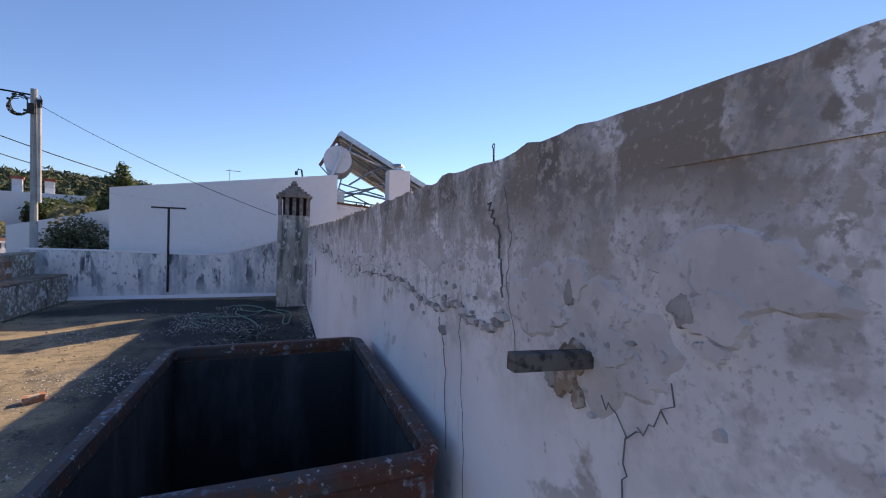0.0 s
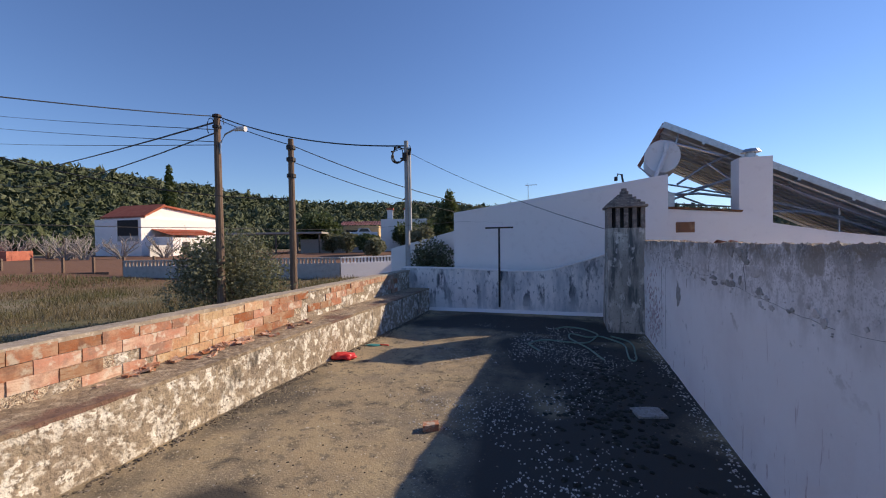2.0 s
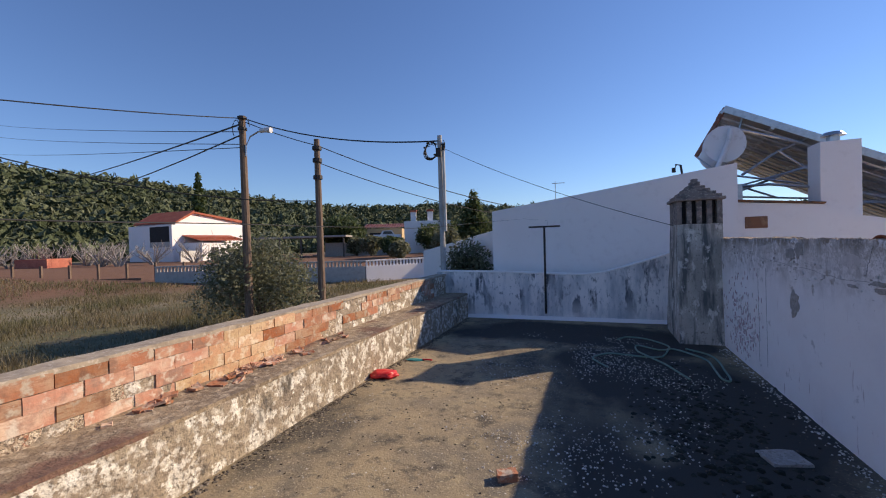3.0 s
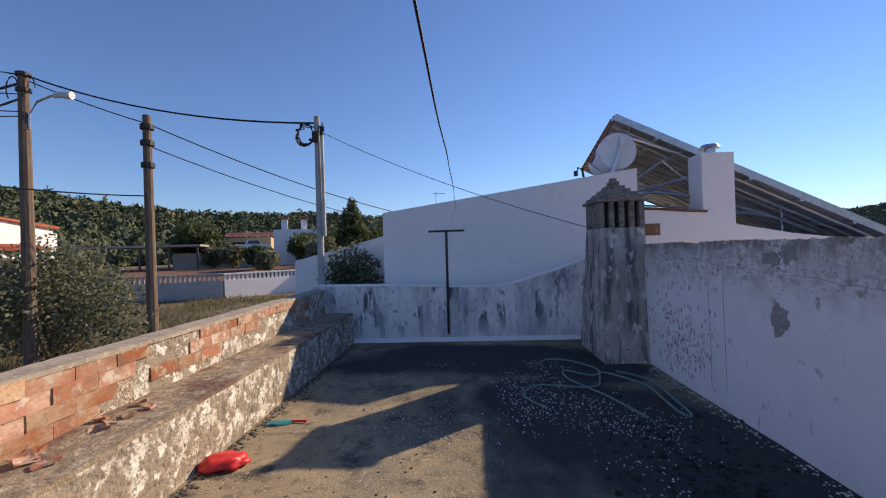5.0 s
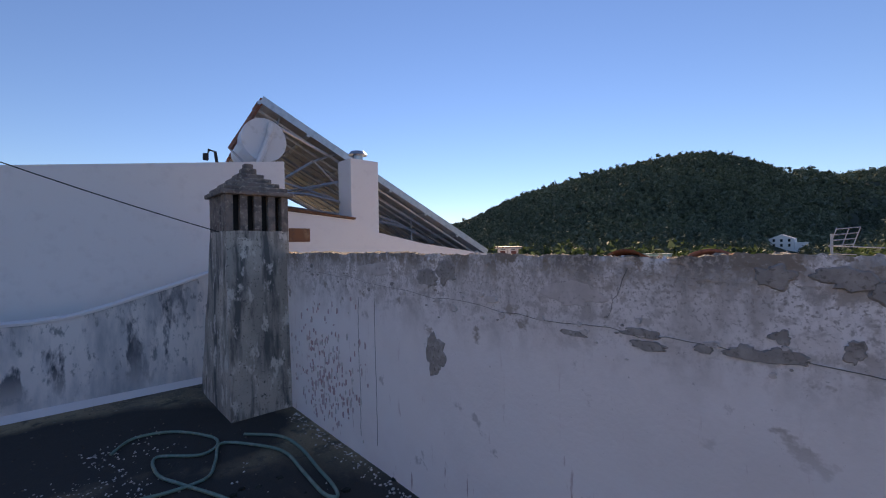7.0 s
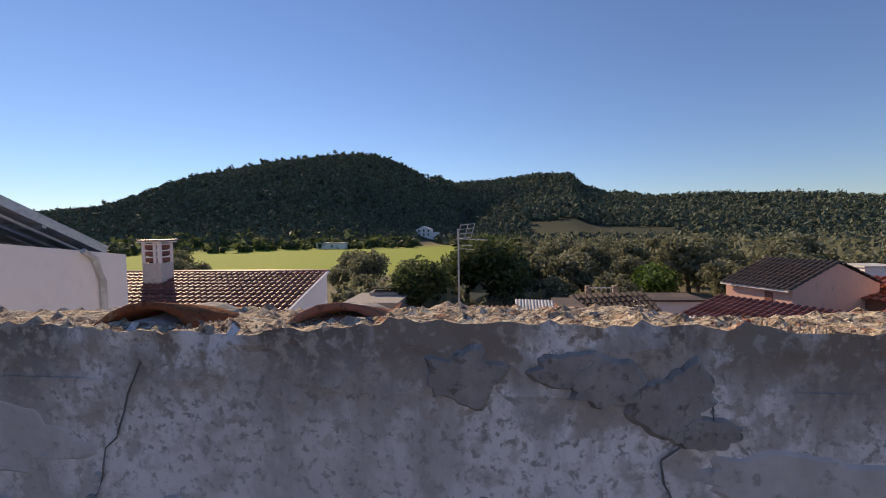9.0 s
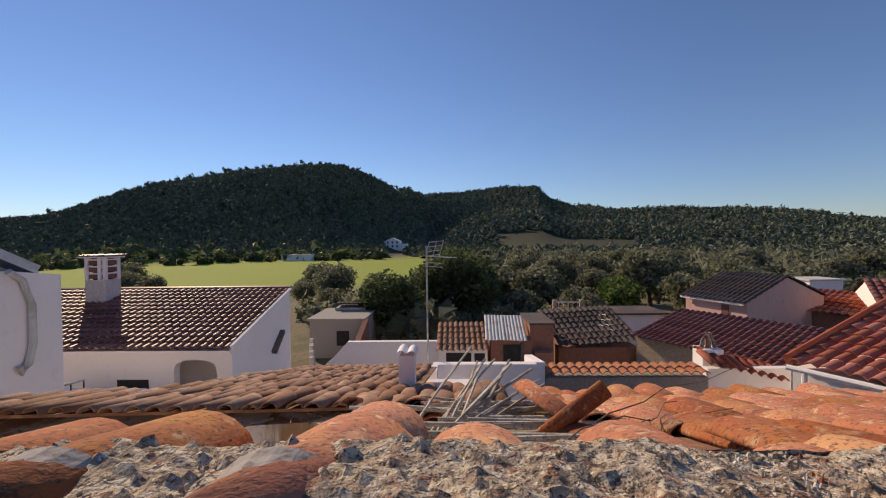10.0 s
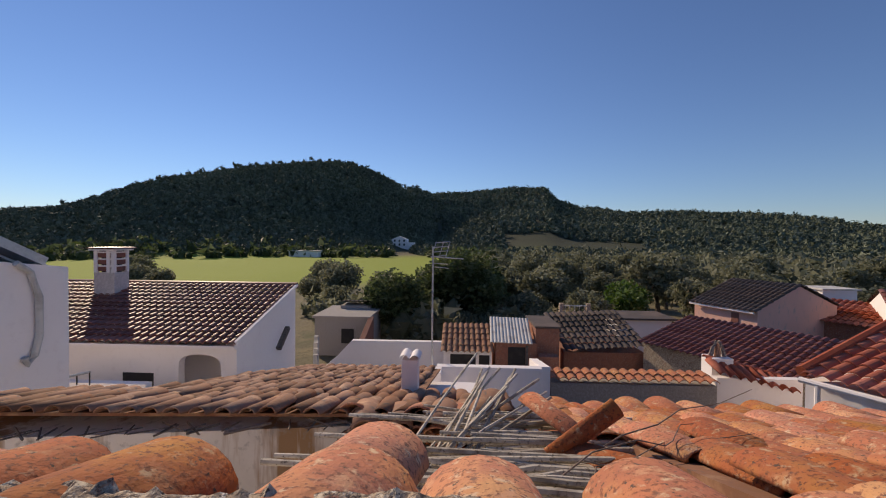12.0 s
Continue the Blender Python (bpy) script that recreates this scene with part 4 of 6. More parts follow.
for a, b in (((1.1, 12.35, 2.5), (3.3, 12.55, 3.2)), ((1.3, 12.5, 2.9), (2.5, 12.6, 3.6)), ((1.0, 12.2, 2.62), (2.3, 12.0, 2.5)), ((2.9, 12.5, 2.5), (5.2, 12.6, 1.7)), ((3.0, 12.5, 2.2), (4.6, 12.6, 2.0)), ((1.15, 12.25, 3.85), (3.4, 12.6, 3.0))):
    part("pipe", tube(bmesh.new(), [a, tuple((Vector(a) + Vector(b)) / 2 + Vector((0, 0, 0.06))), b], 0.03, 6), M_STEEL, solar)
part("control_box", boxed(0.86, 1.06, 11.62, 11.9, 2.30, 2.62, bevel=0.01), M_STEEL, solar)


# ---- broken roof behind the wall ----
roof = thing("broken_tile_roof", "half-collapsed roof of old orange half-round clay tiles", "roof")


def tile_data(name, material, *a):
    bm = tile_bmesh(*a)
    me = bpy.data.meshes.new(name)
    bm.to_mesh(me)
    bm.free()
    me.materials.append(material)
    for f in me.polygons:
        f.use_smooth = True
    return me


tile_me = tile_data("tile", M_TILE, 0.46, 0.126, 0.106)
old_me = tile_data("tile", M_TILEOLD, 0.44, 0.094, 0.078)
mid_me = tile_data("tile", M_TILE, 0.46, 0.104, 0.088)


def lay(parent, m, data, name="tile"):
    ob = new(name, data)
    ob.parent = parent
    ob.matrix_basis = m
    return ob


SLOPE = math.degrees(math.atan(0.33))
for col in range(-1, 4):
    y = 4.80 + 0.29 * col
    bare = col in (1, 2)
    for r in range(2 if col == 1 else 1):
        xx = (0.03 if bare else 0.13) + 0.345 * r
        zz = 1.535 - 0.33 * xx - (0.016 if bare else 0.045)
        lay(roof, pose(xx, y + random.uniform(-0.015, 0.015), zz, random.uniform(-4, 4), SLOPE - 3 + random.uniform(-1.5, 1.5), random.uniform(-5, 5)), tile_me)
        if bare and r == 0:
            rim = [(y + 0.085 * math.cos(math.pi * k / 10), zz - 0.012 + 0.07 * math.sin(math.pi * k / 10)) for k in range(11)]
            part("mortar_plug", prism(bmesh.new(), rim, "x", 0.035, 0.2), M_SPALL, roof)
for col in range(26):
    y = 4.22 - 0.195 * col
    for r in range(7):
        if col == 0 and r in (1, 2, 3):
            continue
        xx = 0.10 + 0.35 * r + random.uniform(-0.03, 0.03)
        zz = 1.505 - 0.325 * xx + random.uniform(-0.008, 0.008)
        lay(roof, pose(xx, y + random.uniform(-0.02, 0.02), zz, random.uniform(-6, 6), SLOPE - 3 + random.uniform(-2, 2), random.uniform(-6, 6)) @ Matrix.Diagonal((1.08, 0.95, 0.60, 1)), mid_me)
        if r % 2 == 0:
            lay(roof, pose(xx - 0.03, y + 0.097, zz - 0.005, 180 + random.uniform(-3, 3), SLOPE + random.uniform(-1, 1), random.uniform(-3, 3)) @ Matrix.Diagonal((1.7, 1.1, 0.45, 1)), mid_me, "channel_tile")
# slid and loose tiles round the hole
for x, y, z, rx, ry, rz in ((1.15, 4.10, 1.0, 10, 14, 30), (1.52, 4.28, 0.93, 35, -6, 28), (0.95, 3.98, 1.07, -15, 18, 12), (1.02, 6.25, 1.06, 0, 6, 75), (1.95, 4.05, 0.84, 0, 12, 12), (1.75, 4.25, 0.90, 15, 14, -10), (1.05, 4.12, 1.06, 20, 10, 40), (1.36, 4.02, 0.98, -30, 12, 20)):
    lay(roof, pose(x, y, z, rx, ry, rz), mid_me)
lay(roof, pose(1.36, 4.52, 1.02, 82, -33, -80) @ Matrix.Diagonal((0.72, 0.40, 0.4, 1)), mid_me)
part("roof_bed", prism(bmesh.new(), [(0.25, 1.42), (2.42, 0.70), (2.42, 0.66), (0.25, 1.38)], "y", -1.1, 4.16), M_TILEOLD, roof)

# canes over the hole
for k in range(64):
    x = random.uniform(0.62, 2.2)
    z = 1.37 - 0.255 * x + random.uniform(-0.02, 0.02)
    y0, y1 = random.uniform(3.75, 4.15), random.uniform(4.75, 5.15)
    if k % 7 == 0:
        y1 += 0.45
    mid = random.uniform(-0.02, 0.02)
    part("cane", tube(bmesh.new(), [(x, y0, z), (x + random.uniform(-0.05, 0.05), (y0 + y1) / 2, z + mid), (x + random.uniform(-0.1, 0.1), y1, z + random.uniform(-0.04, 0.04))], random.uniform(0.007, 0.013), 6), M_CANE, roof)
for k in range(16):
    a = Vector((random.uniform(0.95, 1.25), random.uniform(4.95, 5.2), random.uniform(0.86, 0.96)))
    b = Vector((random.uniform(2.0, 2.7), random.uniform(4.35, 4.75), random.uniform(0.90, 1.08)))
    part("cane", tube(bmesh.new(), [a, (a + b) / 2 + Vector((0, 0, random.uniform(0, 0.03))), b], random.uniform(0.005, 0.009), 5), M_CANE, roof)
for k in range(5):
    p = [Vector((0.85 + 0.1 * k, 4.75 - 0.1 * k, 1.12))]
    for j in range(6):
        p.append(p[-1] + Vector((random.uniform(-0.02, 0.12), random.uniform(-0.16, -0.04), random.uniform(-0.035, 0.05))))
    part("dry_twig", tube(bmesh.new(), [tuple(q) for q in p], 0.0032, 5, taper=0.0015), M_TWIG, roof)
for k in range(3):
    y = 4.55 - 0.35 * k
    part("rafter", tube(bmesh.new(), [(0.3, y, 1.2), (2.35, y + 0.1, 0.52)], 0.035, 7), M_WOOD, roof)

# darkened to give the shaded void seen between the canes
M_VOIDSHADE = mat("void_shade_floor", (0.075, 0.06, 0.05), [(6, 0.45, 0.62, (0.12, 0.095, 0.075), ONE), (40, 0.55, 0.65, (0.20, 0.15, 0.11), ONE)], rough=0.97, bump=[(12, 0.8, 0.05)])
shell = part("wall_ruin", boxed(0.262, 2.3, -1.2, 10.8, -4.2, -0.75), M_VOIDSHADE)
tagged(shell, "roofless room behind the terrace wall", "wall", kind="structure")
inner = part("wall_inner", prism(bmesh.new(), [(2.40, 4.4), (2.60, 4.4), (2.60, 8.6), (1.90, 8.6), (2.36, 5.4)], "z", -4.2, 0.66), M_INNER)
tagged(inner, "rust-streaked white plaster wall under a tiled roof", "wall", kind="structure")
part("wall_return", boxed(2.0, 2.36, 5.02, 5.12, -0.75, 0.62), M_INNER, inner)

# lower tiled roof beyond the hole
lower = thing("lower_tile_roof", "low-pitched roof of old brown half-round tiles", "roof")
S2 = 0.253
A2 = math.degrees(math.atan(S2))
for col in range(27):
    y = 4.55 + 0.134 * col
    x0 = 2.30 - 0.145 * max(0.0, y - 5.4) - 0.02 * random.random()
    for r in range(3 if (y > 7.4 or y < 5.25) else 15):
        xx = x0 + 0.31 * r + random.uniform(-0.02, 0.02)
        zz = 0.730 - S2 * (xx - 2.41) + random.uniform(-0.008, 0.008)
        lay(lower, pose(xx, y + random.uniform(-0.015, 0.015), zz, random.uniform(-6, 6), A2 - 2 + random.uniform(-2, 2), random.uniform(-5, 5)) @ Matrix.Diagonal((0.86, 0.70, 0.62, 1)), old_me)
bed = [(2.34, 4.46), (2.34, 5.4), (1.96, 8.1), (3.3, 8.1), (3.3, 7.45), (7.1, 7.45), (7.1, 5.2), (3.4, 5.2), (3.4, 4.46)]
bm = bmesh.new()
prism(bm, bed, "z", -0.02, 0.0)
for v in bm.verts:
    v.co.z += 0.725 - S2 * (v.co.x - 2.41)
part("roof_bed", bm, M_TILEOLD, lower)
for k in range(26):
    y = random.uniform(4.5, 5.55)
    lay(lower, pose(random.uniform(1.95, 2.3), y, random.uniform(0.66, 0.80), random.uniform(-20, 20), random.uniform(5, 40), random.uniform(-30, 30)), old_me if k % 3 else tile_me)
for k in range(9):
    y = 4.15 - 0.24 * k
    lay(lower, pose(2.35, y, 0.70, random.uniform(-8, 8), 12 + random.uniform(-3, 3), random.uniform(-6, 6)), tile_me)
for k in range(34):
    y = random.uniform(5.3, 8.1)
    x = 2.26 - 0.145 * max(0.0, y - 5.4)
    part("reed_end", tube(bmesh.new(), [(x - random.uniform(0.0, 0.05), y, random.uniform(0.69, 0.72)), (x + 0.1, y + random.uniform(-0.25, 0.25), 0.71)], random.uniform(0.004, 0.008), 4), (M_TWIG, M_WOOD)[k % 2], lower)
part("house_wall", boxed(2.61, 7.0, 4.5, 7.4, -4.2, -0.66), M_WHITE, lower)

pipe = thing("small_roof_chimney", "slim white chimney with a wavy tile cap", "chimney")
part("chimney_shaft", boxed(3.22, 3.36, 5.22, 5.36, 0.40, 0.83, bevel=0.004), M_WHITE, pipe)
v, f = tile_sheet(0.19, 0.18, 1, 2, seg=8, curve=0.035, step=0.004)
raw("cap", [(3.195 + a, 5.20 + b, c + 0.845) for a, b, c in v], f, M_WHITE, pipe)

mast = thing("aerial_mast", "television aerial on a tall thin galvanised mast", "aerial")
part("mast", tube(bmesh.new(), [(8.6, 5.46, -3.7), (8.6, 5.46, 1.72)], 0.02, 8), M_STEEL, mast)
part("boom", tube(bmesh.new(), [(8.6, 5.46, 1.50), (8.6, 4.80, 1.46)], 0.012, 6), M_STEEL, mast)
for k in range(6):
    part("element", tube(bmesh.new(), [(8.45, 5.30 - 0.09 * k, 1.49 - 0.004 * k), (8.75, 5.30 - 0.09 * k, 1.49 - 0.004 * k)], 0.006, 5), M_STEEL, mast)
for z in (1.50, 1.60, 1.70, 1.80):
    part("reflector_bar", tube(bmesh.new(), [(8.55, 5.50 - 0.3 * (z - 1.5), z), (8.6, 5.18 - 0.3 * (z - 1.5), z + 0.03)], 0.010, 5), M_STEEL, mast)
for y in (5.46, 5.30, 5.16):
    part("reflector_bar", tube(bmesh.new(), [(8.57, y + 0.03, 1.48), (8.58, y - 0.07, 1.83)], 0.008, 5), M_STEEL, mast)
part("lower_bar", tube(bmesh.new(), [(8.6, 5.46, 1.36), (8.62, 5.14, 1.34)], 0.009, 5), M_STEEL, mast)
part("lower_bar", tube(bmesh.new(), [(8.6, 5.42, 1.28), (8.62, 5.12, 1.25)], 0.009, 5), M_STEEL, mast)

# ---- houses to the east ----
east = thing("white_tiled_house", "white house with a brown tiled roof, arched porch and gable", "house")
bm = prism(bmesh.new(), [(9.75, -3.8), (9.75, -0.83), (13.4, 0.17), (13.4, -3.8)], "y", 10.45, 10.72)
part("gable_wall", bm, M_WHITE, east)
bm = bmesh.new()
arch = [(10.85, -3.2)] + [(11.40 - 0.55 * math.cos(math.pi * k / 12), -1.42 + 0.34 * math.sin(math.pi * k / 12) ** 0.6) for k in range(13)] + [(11.95, -3.2)]
prism(bm, [(10.722, -3.2), (10.722, -0.85), (19.4, -0.85), (19.4, -3.2), (11.951, -3.2)] + [(y, z) for y, z in arch[::-1][1:-1]] + [(10.85, -3.2)], "x", 9.75, 9.98)
front_wall = part("front_wall", bm, M_WHITE, east, "white front wall with an arched opening")
part("porch_back", boxed(11.0, 11.1, 10.73, 13.0, -3.2, -0.9), M_WHITE, east)
part("plinth", boxed(9.76, 13.3, 10.73, 19.4, -3.8, -3.21), M_WHITE, east)
part("back_wall", boxed(13.2, 13.38, 10.73, 19.4, -3.2, 0.1), M_WHITE, east)
part("window", boxed(9.735, 9.76, 12.6, 13.4, -2.3, -1.58), M_DOOR, front_wall, "dark low window")
part("eaves_board", boxed(9.60, 9.70, 10.42, 19.5, -0.90, -0.82), M_WHITE, east)
S3 = (0.25 + 0.78) / 3.75
sheet_roof("roof", slope_frame((13.42, 19.5, 0.24), (-1, 0, -S3), (0, -1, 0)), 3.95, 9.1, 14, 44, M_TILEFAR, east, seg=8, curve=0.085, step=0.045)
part("verge", prism(bmesh.new(), [(9.62, -0.80), (13.42, 0.25), (13.42, 0.33), (9.62, -0.70)], "y", 10.36, 10.44), M_WHITE, east)
part("ridge", tube(bmesh.new(), [(13.45, 10.4, 0.28), (13.45, 19.5, 0.28)], 0.10, 8), M_TILEFAR, east)
part("beam", boxed(-0.42, 0.42, -0.09, 0.09, -0.06, 0.06, m=pose(12.3, 10.40, -1.25, 0, -38, 0)), M_WOOD, east, "grey timber leaning on the gable")
louver = thing("louvred_chimney", "white chimney with brown louvred slots and a tiled cap", "chimney")
LX, LY = 12.6, 16.2
# base in grey, its shaded near side put into the colour
part("shade_grey_base", boxed(LX - 0.29, LX + 0.29, LY - 0.34, LY + 0.34, -0.3, 0.72, bevel=0.01), M_GREYPLASTER_SHADE, louver)
for dx, dy in ((-0.25, -0.29), (-0.25, 0.29), (0.25, -0.29), (0.25, 0.29), (-0.25, -0.13)):
    part("post", boxed(LX + dx - 0.045, LX + dx + 0.045, LY + dy - 0.05, LY + dy + 0.05, 0.72, 1.42), M_WHITE, louver)
part("core", boxed(LX - 0.16, LX + 0.16, LY - 0.2, LY + 0.2, 0.72, 1.42), M_DOOR, louver, "near-black solid core for the flue")
for k in range(3):
    part("louvre", boxed(LX - 0.25, LX + 0.25, LY - 0.29, LY + 0.29, 0.76 + 0.22 * k, 0.90 + 0.22 * k), M_TILEFAR, louver)
    part("band", boxed(LX - 0.297, LX + 0.297, LY - 0.342, LY + 0.342, 0.905 + 0.22 * k, 0.945 + 0.22 * k), M_WHITE, louver)
part("cap", boxed(LX - 0.38, LX + 0.38, LY - 0.44, LY + 0.44, 1.42, 1.47, bevel=0.01), M_WHITE, louver)
v, f = tile_sheet(0.84, 0.94, 1, 6, seg=6, curve=0.05, step=0.01)
raw("cap_tiles", [(LX - 0.42 + a, LY - 0.47 + b, c + 1.475) for a, b, c in v], f, M_TILEFAR, louver)

steps = thing("stair_rail", "white stair wall with a steel handrail", "stair wall")
part("wall", boxed(8.6, 8.8, 11.9, 14.4, -3.7, -1.45), M_WHITE, steps)
part("handrail", tube(bmesh.new(), [(8.6, 13.2, -1.2), (8.6, 14.3, -1.45)], 0.03, 6), M_STEEL, steps)
for y in (13.2, 13.5, 13.8):
    part("baluster", tube(bmesh.new(), [(8.6, y, -1.5), (8.6, y, -1.21 - 0.22 * (y - 13.2))], 0.015, 5), M_DARK, steps)

yard = thing("yard_parapet", "low white parapet round a flat yard roof", "parapet", kind="structure")
part("front", boxed(8.0, 8.2, 3.2, 5.32, -3.7, -0.70, bevel=0.01), M_WHITE, yard)
part("side", prism(bmesh.new(), [(8.2, -3.7), (8.2, -0.72), (9.6, -0.95), (9.6, -3.7)], "y", 3.0, 3.19), M_WHITE, yard)
part("end", boxed(7.6, 8.0, 5.22, 5.42, -3.7, -0.70), M_WHITE, yard)

far_wall = thing("garden_wall", "long white garden wall with a stepped end", "wall", kind="structure")
bm = prism(bmesh.new(), [(5.4, -3.9), (5.4, -1.45), (8.4, -1.46), (8.9, -2.0), (9.6, -2.6), (9.6, -3.9)], "x", 13.0, 13.2)
part("face", bm, M_WHITE, far_wall)

shed = thing("tiled_shed", "small white shed with a tile roof and dark windows", "shed")
shed_wall = part("wall", boxed(12.6, 14.4, 3.85, 5.38, -3.9, -1.62), M_WHITE, shed)
part("window", boxed(12.58, 12.61, 4.35, 5.15, -2.15, -1.72), M_DOOR, shed_wall)
part("window", boxed(12.58, 12.61, 3.92, 4.25, -2.15, -1.74), M_DOOR, shed_wall)
sheet_roof("roof", slope_frame((14.3, 5.45, -1.12), (-1, 0, -0.27), (0, -1, 0)), 1.95, 1.65, 5, 9, M_TILEOLD, shed)

shack = thing("brick_shack", "rough brick shack with a pale corrugated sheet roof", "shed")
shack_wall = part("wall", boxed(12.95, 15.2, 2.38, 3.70, -3.9, -1.42), M_REDBLOCK, shack)
part("wall", boxed(13.25, 15.2, 1.6, 2.37, -3.9, -1.0), M_REDBLOCK, shack)
part("door", boxed(12.93, 12.96, 2.75, 3.3, -2.5, -1.55), M_DOOR, shack_wall, "flat dark panel for the door opening")
part("door_frame", boxed(12.90, 12.95, 2.66, 2.74, -2.6, -1.5), M_WOOD, shack_wall)
part("crate", boxed(12.6, 13.0, 1.75, 2.35, -2.6, -1.75), M_REDBLOCK, shack)
v, f = tile_sheet(1.5, 1.35, 1, 12, seg=4, curve=0.025, step=0.0)
mm = slope_frame((14.4, 3.80, -0.86), (-1, 0.05, -0.36), (0, -1, 0))
raw("sheet_roof", [tuple(mm @ Vector(p)) for p in v], f, M_CORR, shack)
part("roof_slab", boxed(13.2, 15.2, 1.55, 2.4, -0.98, -0.92), M_TILEDARK, shack)

ruin = thing("sagging_tiled_barn", "old barn with a sagging lichen-grey tile roof", "barn")
part("wall", boxed(14.2, 17, -1.6, 1.2, -3.9, -2.0), M_REDBLOCK, ruin)
sheet_roof("roof", slope_frame((16.4, 1.5, -1.05), (-1, -0.12, -0.36), (0, -1, 0)), 2.6, 3.0, 7, 13, M_TILEDARK, ruin, seg=5, step=0.05)
gate = thing("roof_railing", "pale railing panel between two stubby posts", "railing")
for y in (0.62, -0.5):
    part("post", boxed(17.0, 17.15, y - 0.08, y + 0.08, -3.9, -0.72), M_MORTAR, gate)
part("rail", boxed(17.05, 17.1, -0.42, 0.54, -0.84, -0.80), M_STEEL, gate)
for k in range(5):
    part("bar", boxed(17.06, 17.09, -0.36 + 0.2 * k, -0.33 + 0.2 * k, -1.45, -0.845), M_STEEL, gate)

strip = thing("orange_tile_lean_to", "orange tile roof edge over a dark rough wall", "lean-to roof")
part("wall", boxed(8.55, 8.95, -0.55, 2.9, -3.8, -1.16), M_SPALL, strip)
sheet_roof("roof", slope_frame((8.98, 2.98, -1.01), (-1, 0, -0.11), (0, -1, 0)), 0.56, 3.5, 2, 17, M_TILE, strip, step=0.03)

stack = thing("algarve_chimney_small", "small white chimney with a pointed clay hood", "chimney")
part("box", boxed(8.95, 9.35, -1.14, -0.68, -3.0, -0.68, bevel=0.01), M_WHITE, stack)
for s in (-1, 1):
    part("hood_tile", tube(bmesh.new(), [(9.15, -0.91 + s * 0.15, -0.68), (9.15, -0.91 + s * 0.10, -0.48), (9.15, -0.91 + s * 0.02, -0.33)], 0.05, 6, taper=0.03), M_CHIMCAP, stack)
part("hood_core", tube(bmesh.new(), [(9.15, -0.91, -0.68), (9.15, -0.91, -0.40)], 0.07, 8, taper=0.04), M_TILEOLD, stack)

hip = thing("white_annexe", "white annexe wall with a short red tile roof", "annexe")
part("wall", prism(bmesh.new(), [(8.62, -3.8), (8.62, -1.0), (8.62, -1.0), (8.80, -1.0), (8.80, -3.8)], "y", -2.35, -0.6), M_WHITE, hip)
red_me = tile_data("tile", M_TILERED, 0.44, 0.105, 0.085)
for k in range(8):
    lay(hip, pose(8.52, -0.68 - 0.21 * k, -0.90 - 0.05 * k, 0, -16, 0) @ Matrix.Diagonal((1.25, 1.0, 1.0, 1)), red_me)
for k in range(4):
    lay(hip, pose(9.12, -0.60 - 0.40 * k, -0.70 - 0.10 * k, 0, 13, -90), red_me, "ridge_tile")

redhouse = thing("red_roofed_house", "white house with a bright red tiled roof and gutter", "house")
ea, ev, up = Vector((6.95, -0.95, -0.36)), Vector((-0.896, -0.444, 0)), Vector((0.387, -0.895, 0.23))
rm = slope_frame(ea + up.normalized() * 5.2, -up, ev)
sheet_roof("roof", rm, 5.2, 5.0, 14, 24, M_TILERED, redhouse, seg=6, curve=0.06, step=0.035)
bm = bmesh.new()
base = [ea + Vector((0.03, -0.1, -0.1)), ea + ev * 5 + Vector((0.03, -0.1, -0.1))]
back = [p + Vector((0.36, -0.85, 0.0)) * 5 for p in base]
prism(bm, [(p.x, p.y) for p in (base[0], base[1], back[1], back[0])], "z", -3.9, -0.46)
part("wall", bm, M_WHITE, redhouse)
part("gutter", tube(bmesh.new(), [tuple(ea + Vector((-0.03, 0.05, -0.08))), tuple(ea + ev * 5 + Vector((-0.03, 0.05, -0.08)))], 0.05, 8), M_WHITE, redhouse)
part("downpipe", tube(bmesh.new(), [tuple(ea + ev * 0.25 + Vector((-0.03, 0.05, -0.1))), tuple(ea + ev * 0.25 + Vector((-0.03, 0.05, -3.3)))], 0.04, 8), M_WHITE, redhouse)
part("verge", tube(bmesh.new(), [tuple(ea + Vector((0, 0, 0.05))), tuple(ea + up.normalized() * 5.2 + Vector((0, 0, 0.05)))], 0.09, 8), M_TILERED, redhouse)


def turned_house(name, label, a, b, depth, eave, ridge, foot, wall, tiles, rows, cols, mono=False):
    """A house whose front eave runs from a to b in plan, seen with the house behind it on the right-hand side of a to b."""
    t = thing(name, label, "house")
    a, b = Vector((*a, 0)), Vector((*b, 0))
    e = (b - a).normalized()
    n = Vector((-e.y, e.x, 0))
    length = (b - a).length
    m = Matrix((e, n, Vector((0, 0, 1)))).transposed().to_4x4()
    m.translation = a
    half = depth if mono else depth / 2
    outline = [(0, foot), (0, eave), (half, ridge)] + ([] if mono else [(depth, eave)]) + [(depth, foot)]
    bm = prism(bmesh.new(), outline, "x", 0, length)
    bmesh.ops.transform(bm, matrix=m, verts=bm.verts)
    part("wall", bm, wall, t)
    slope = (ridge - eave) / half
    run = math.hypot(half, ridge - eave) + 0.25
    sheet_roof("roof", m @ slope_frame((-0.1, half, ridge + 0.05), (0, -1, -slope), (1, 0, 0)), run, length + 0.2, rows, cols, tiles, t, seg=5)
    if not mono:
        sheet_roof("roof", m @ slope_frame((length + 0.1, half, ridge + 0.05), (0, 1, -slope), (-1, 0, 0)), run, length + 0.2, rows, cols, tiles, t, seg=5)
    return t, m


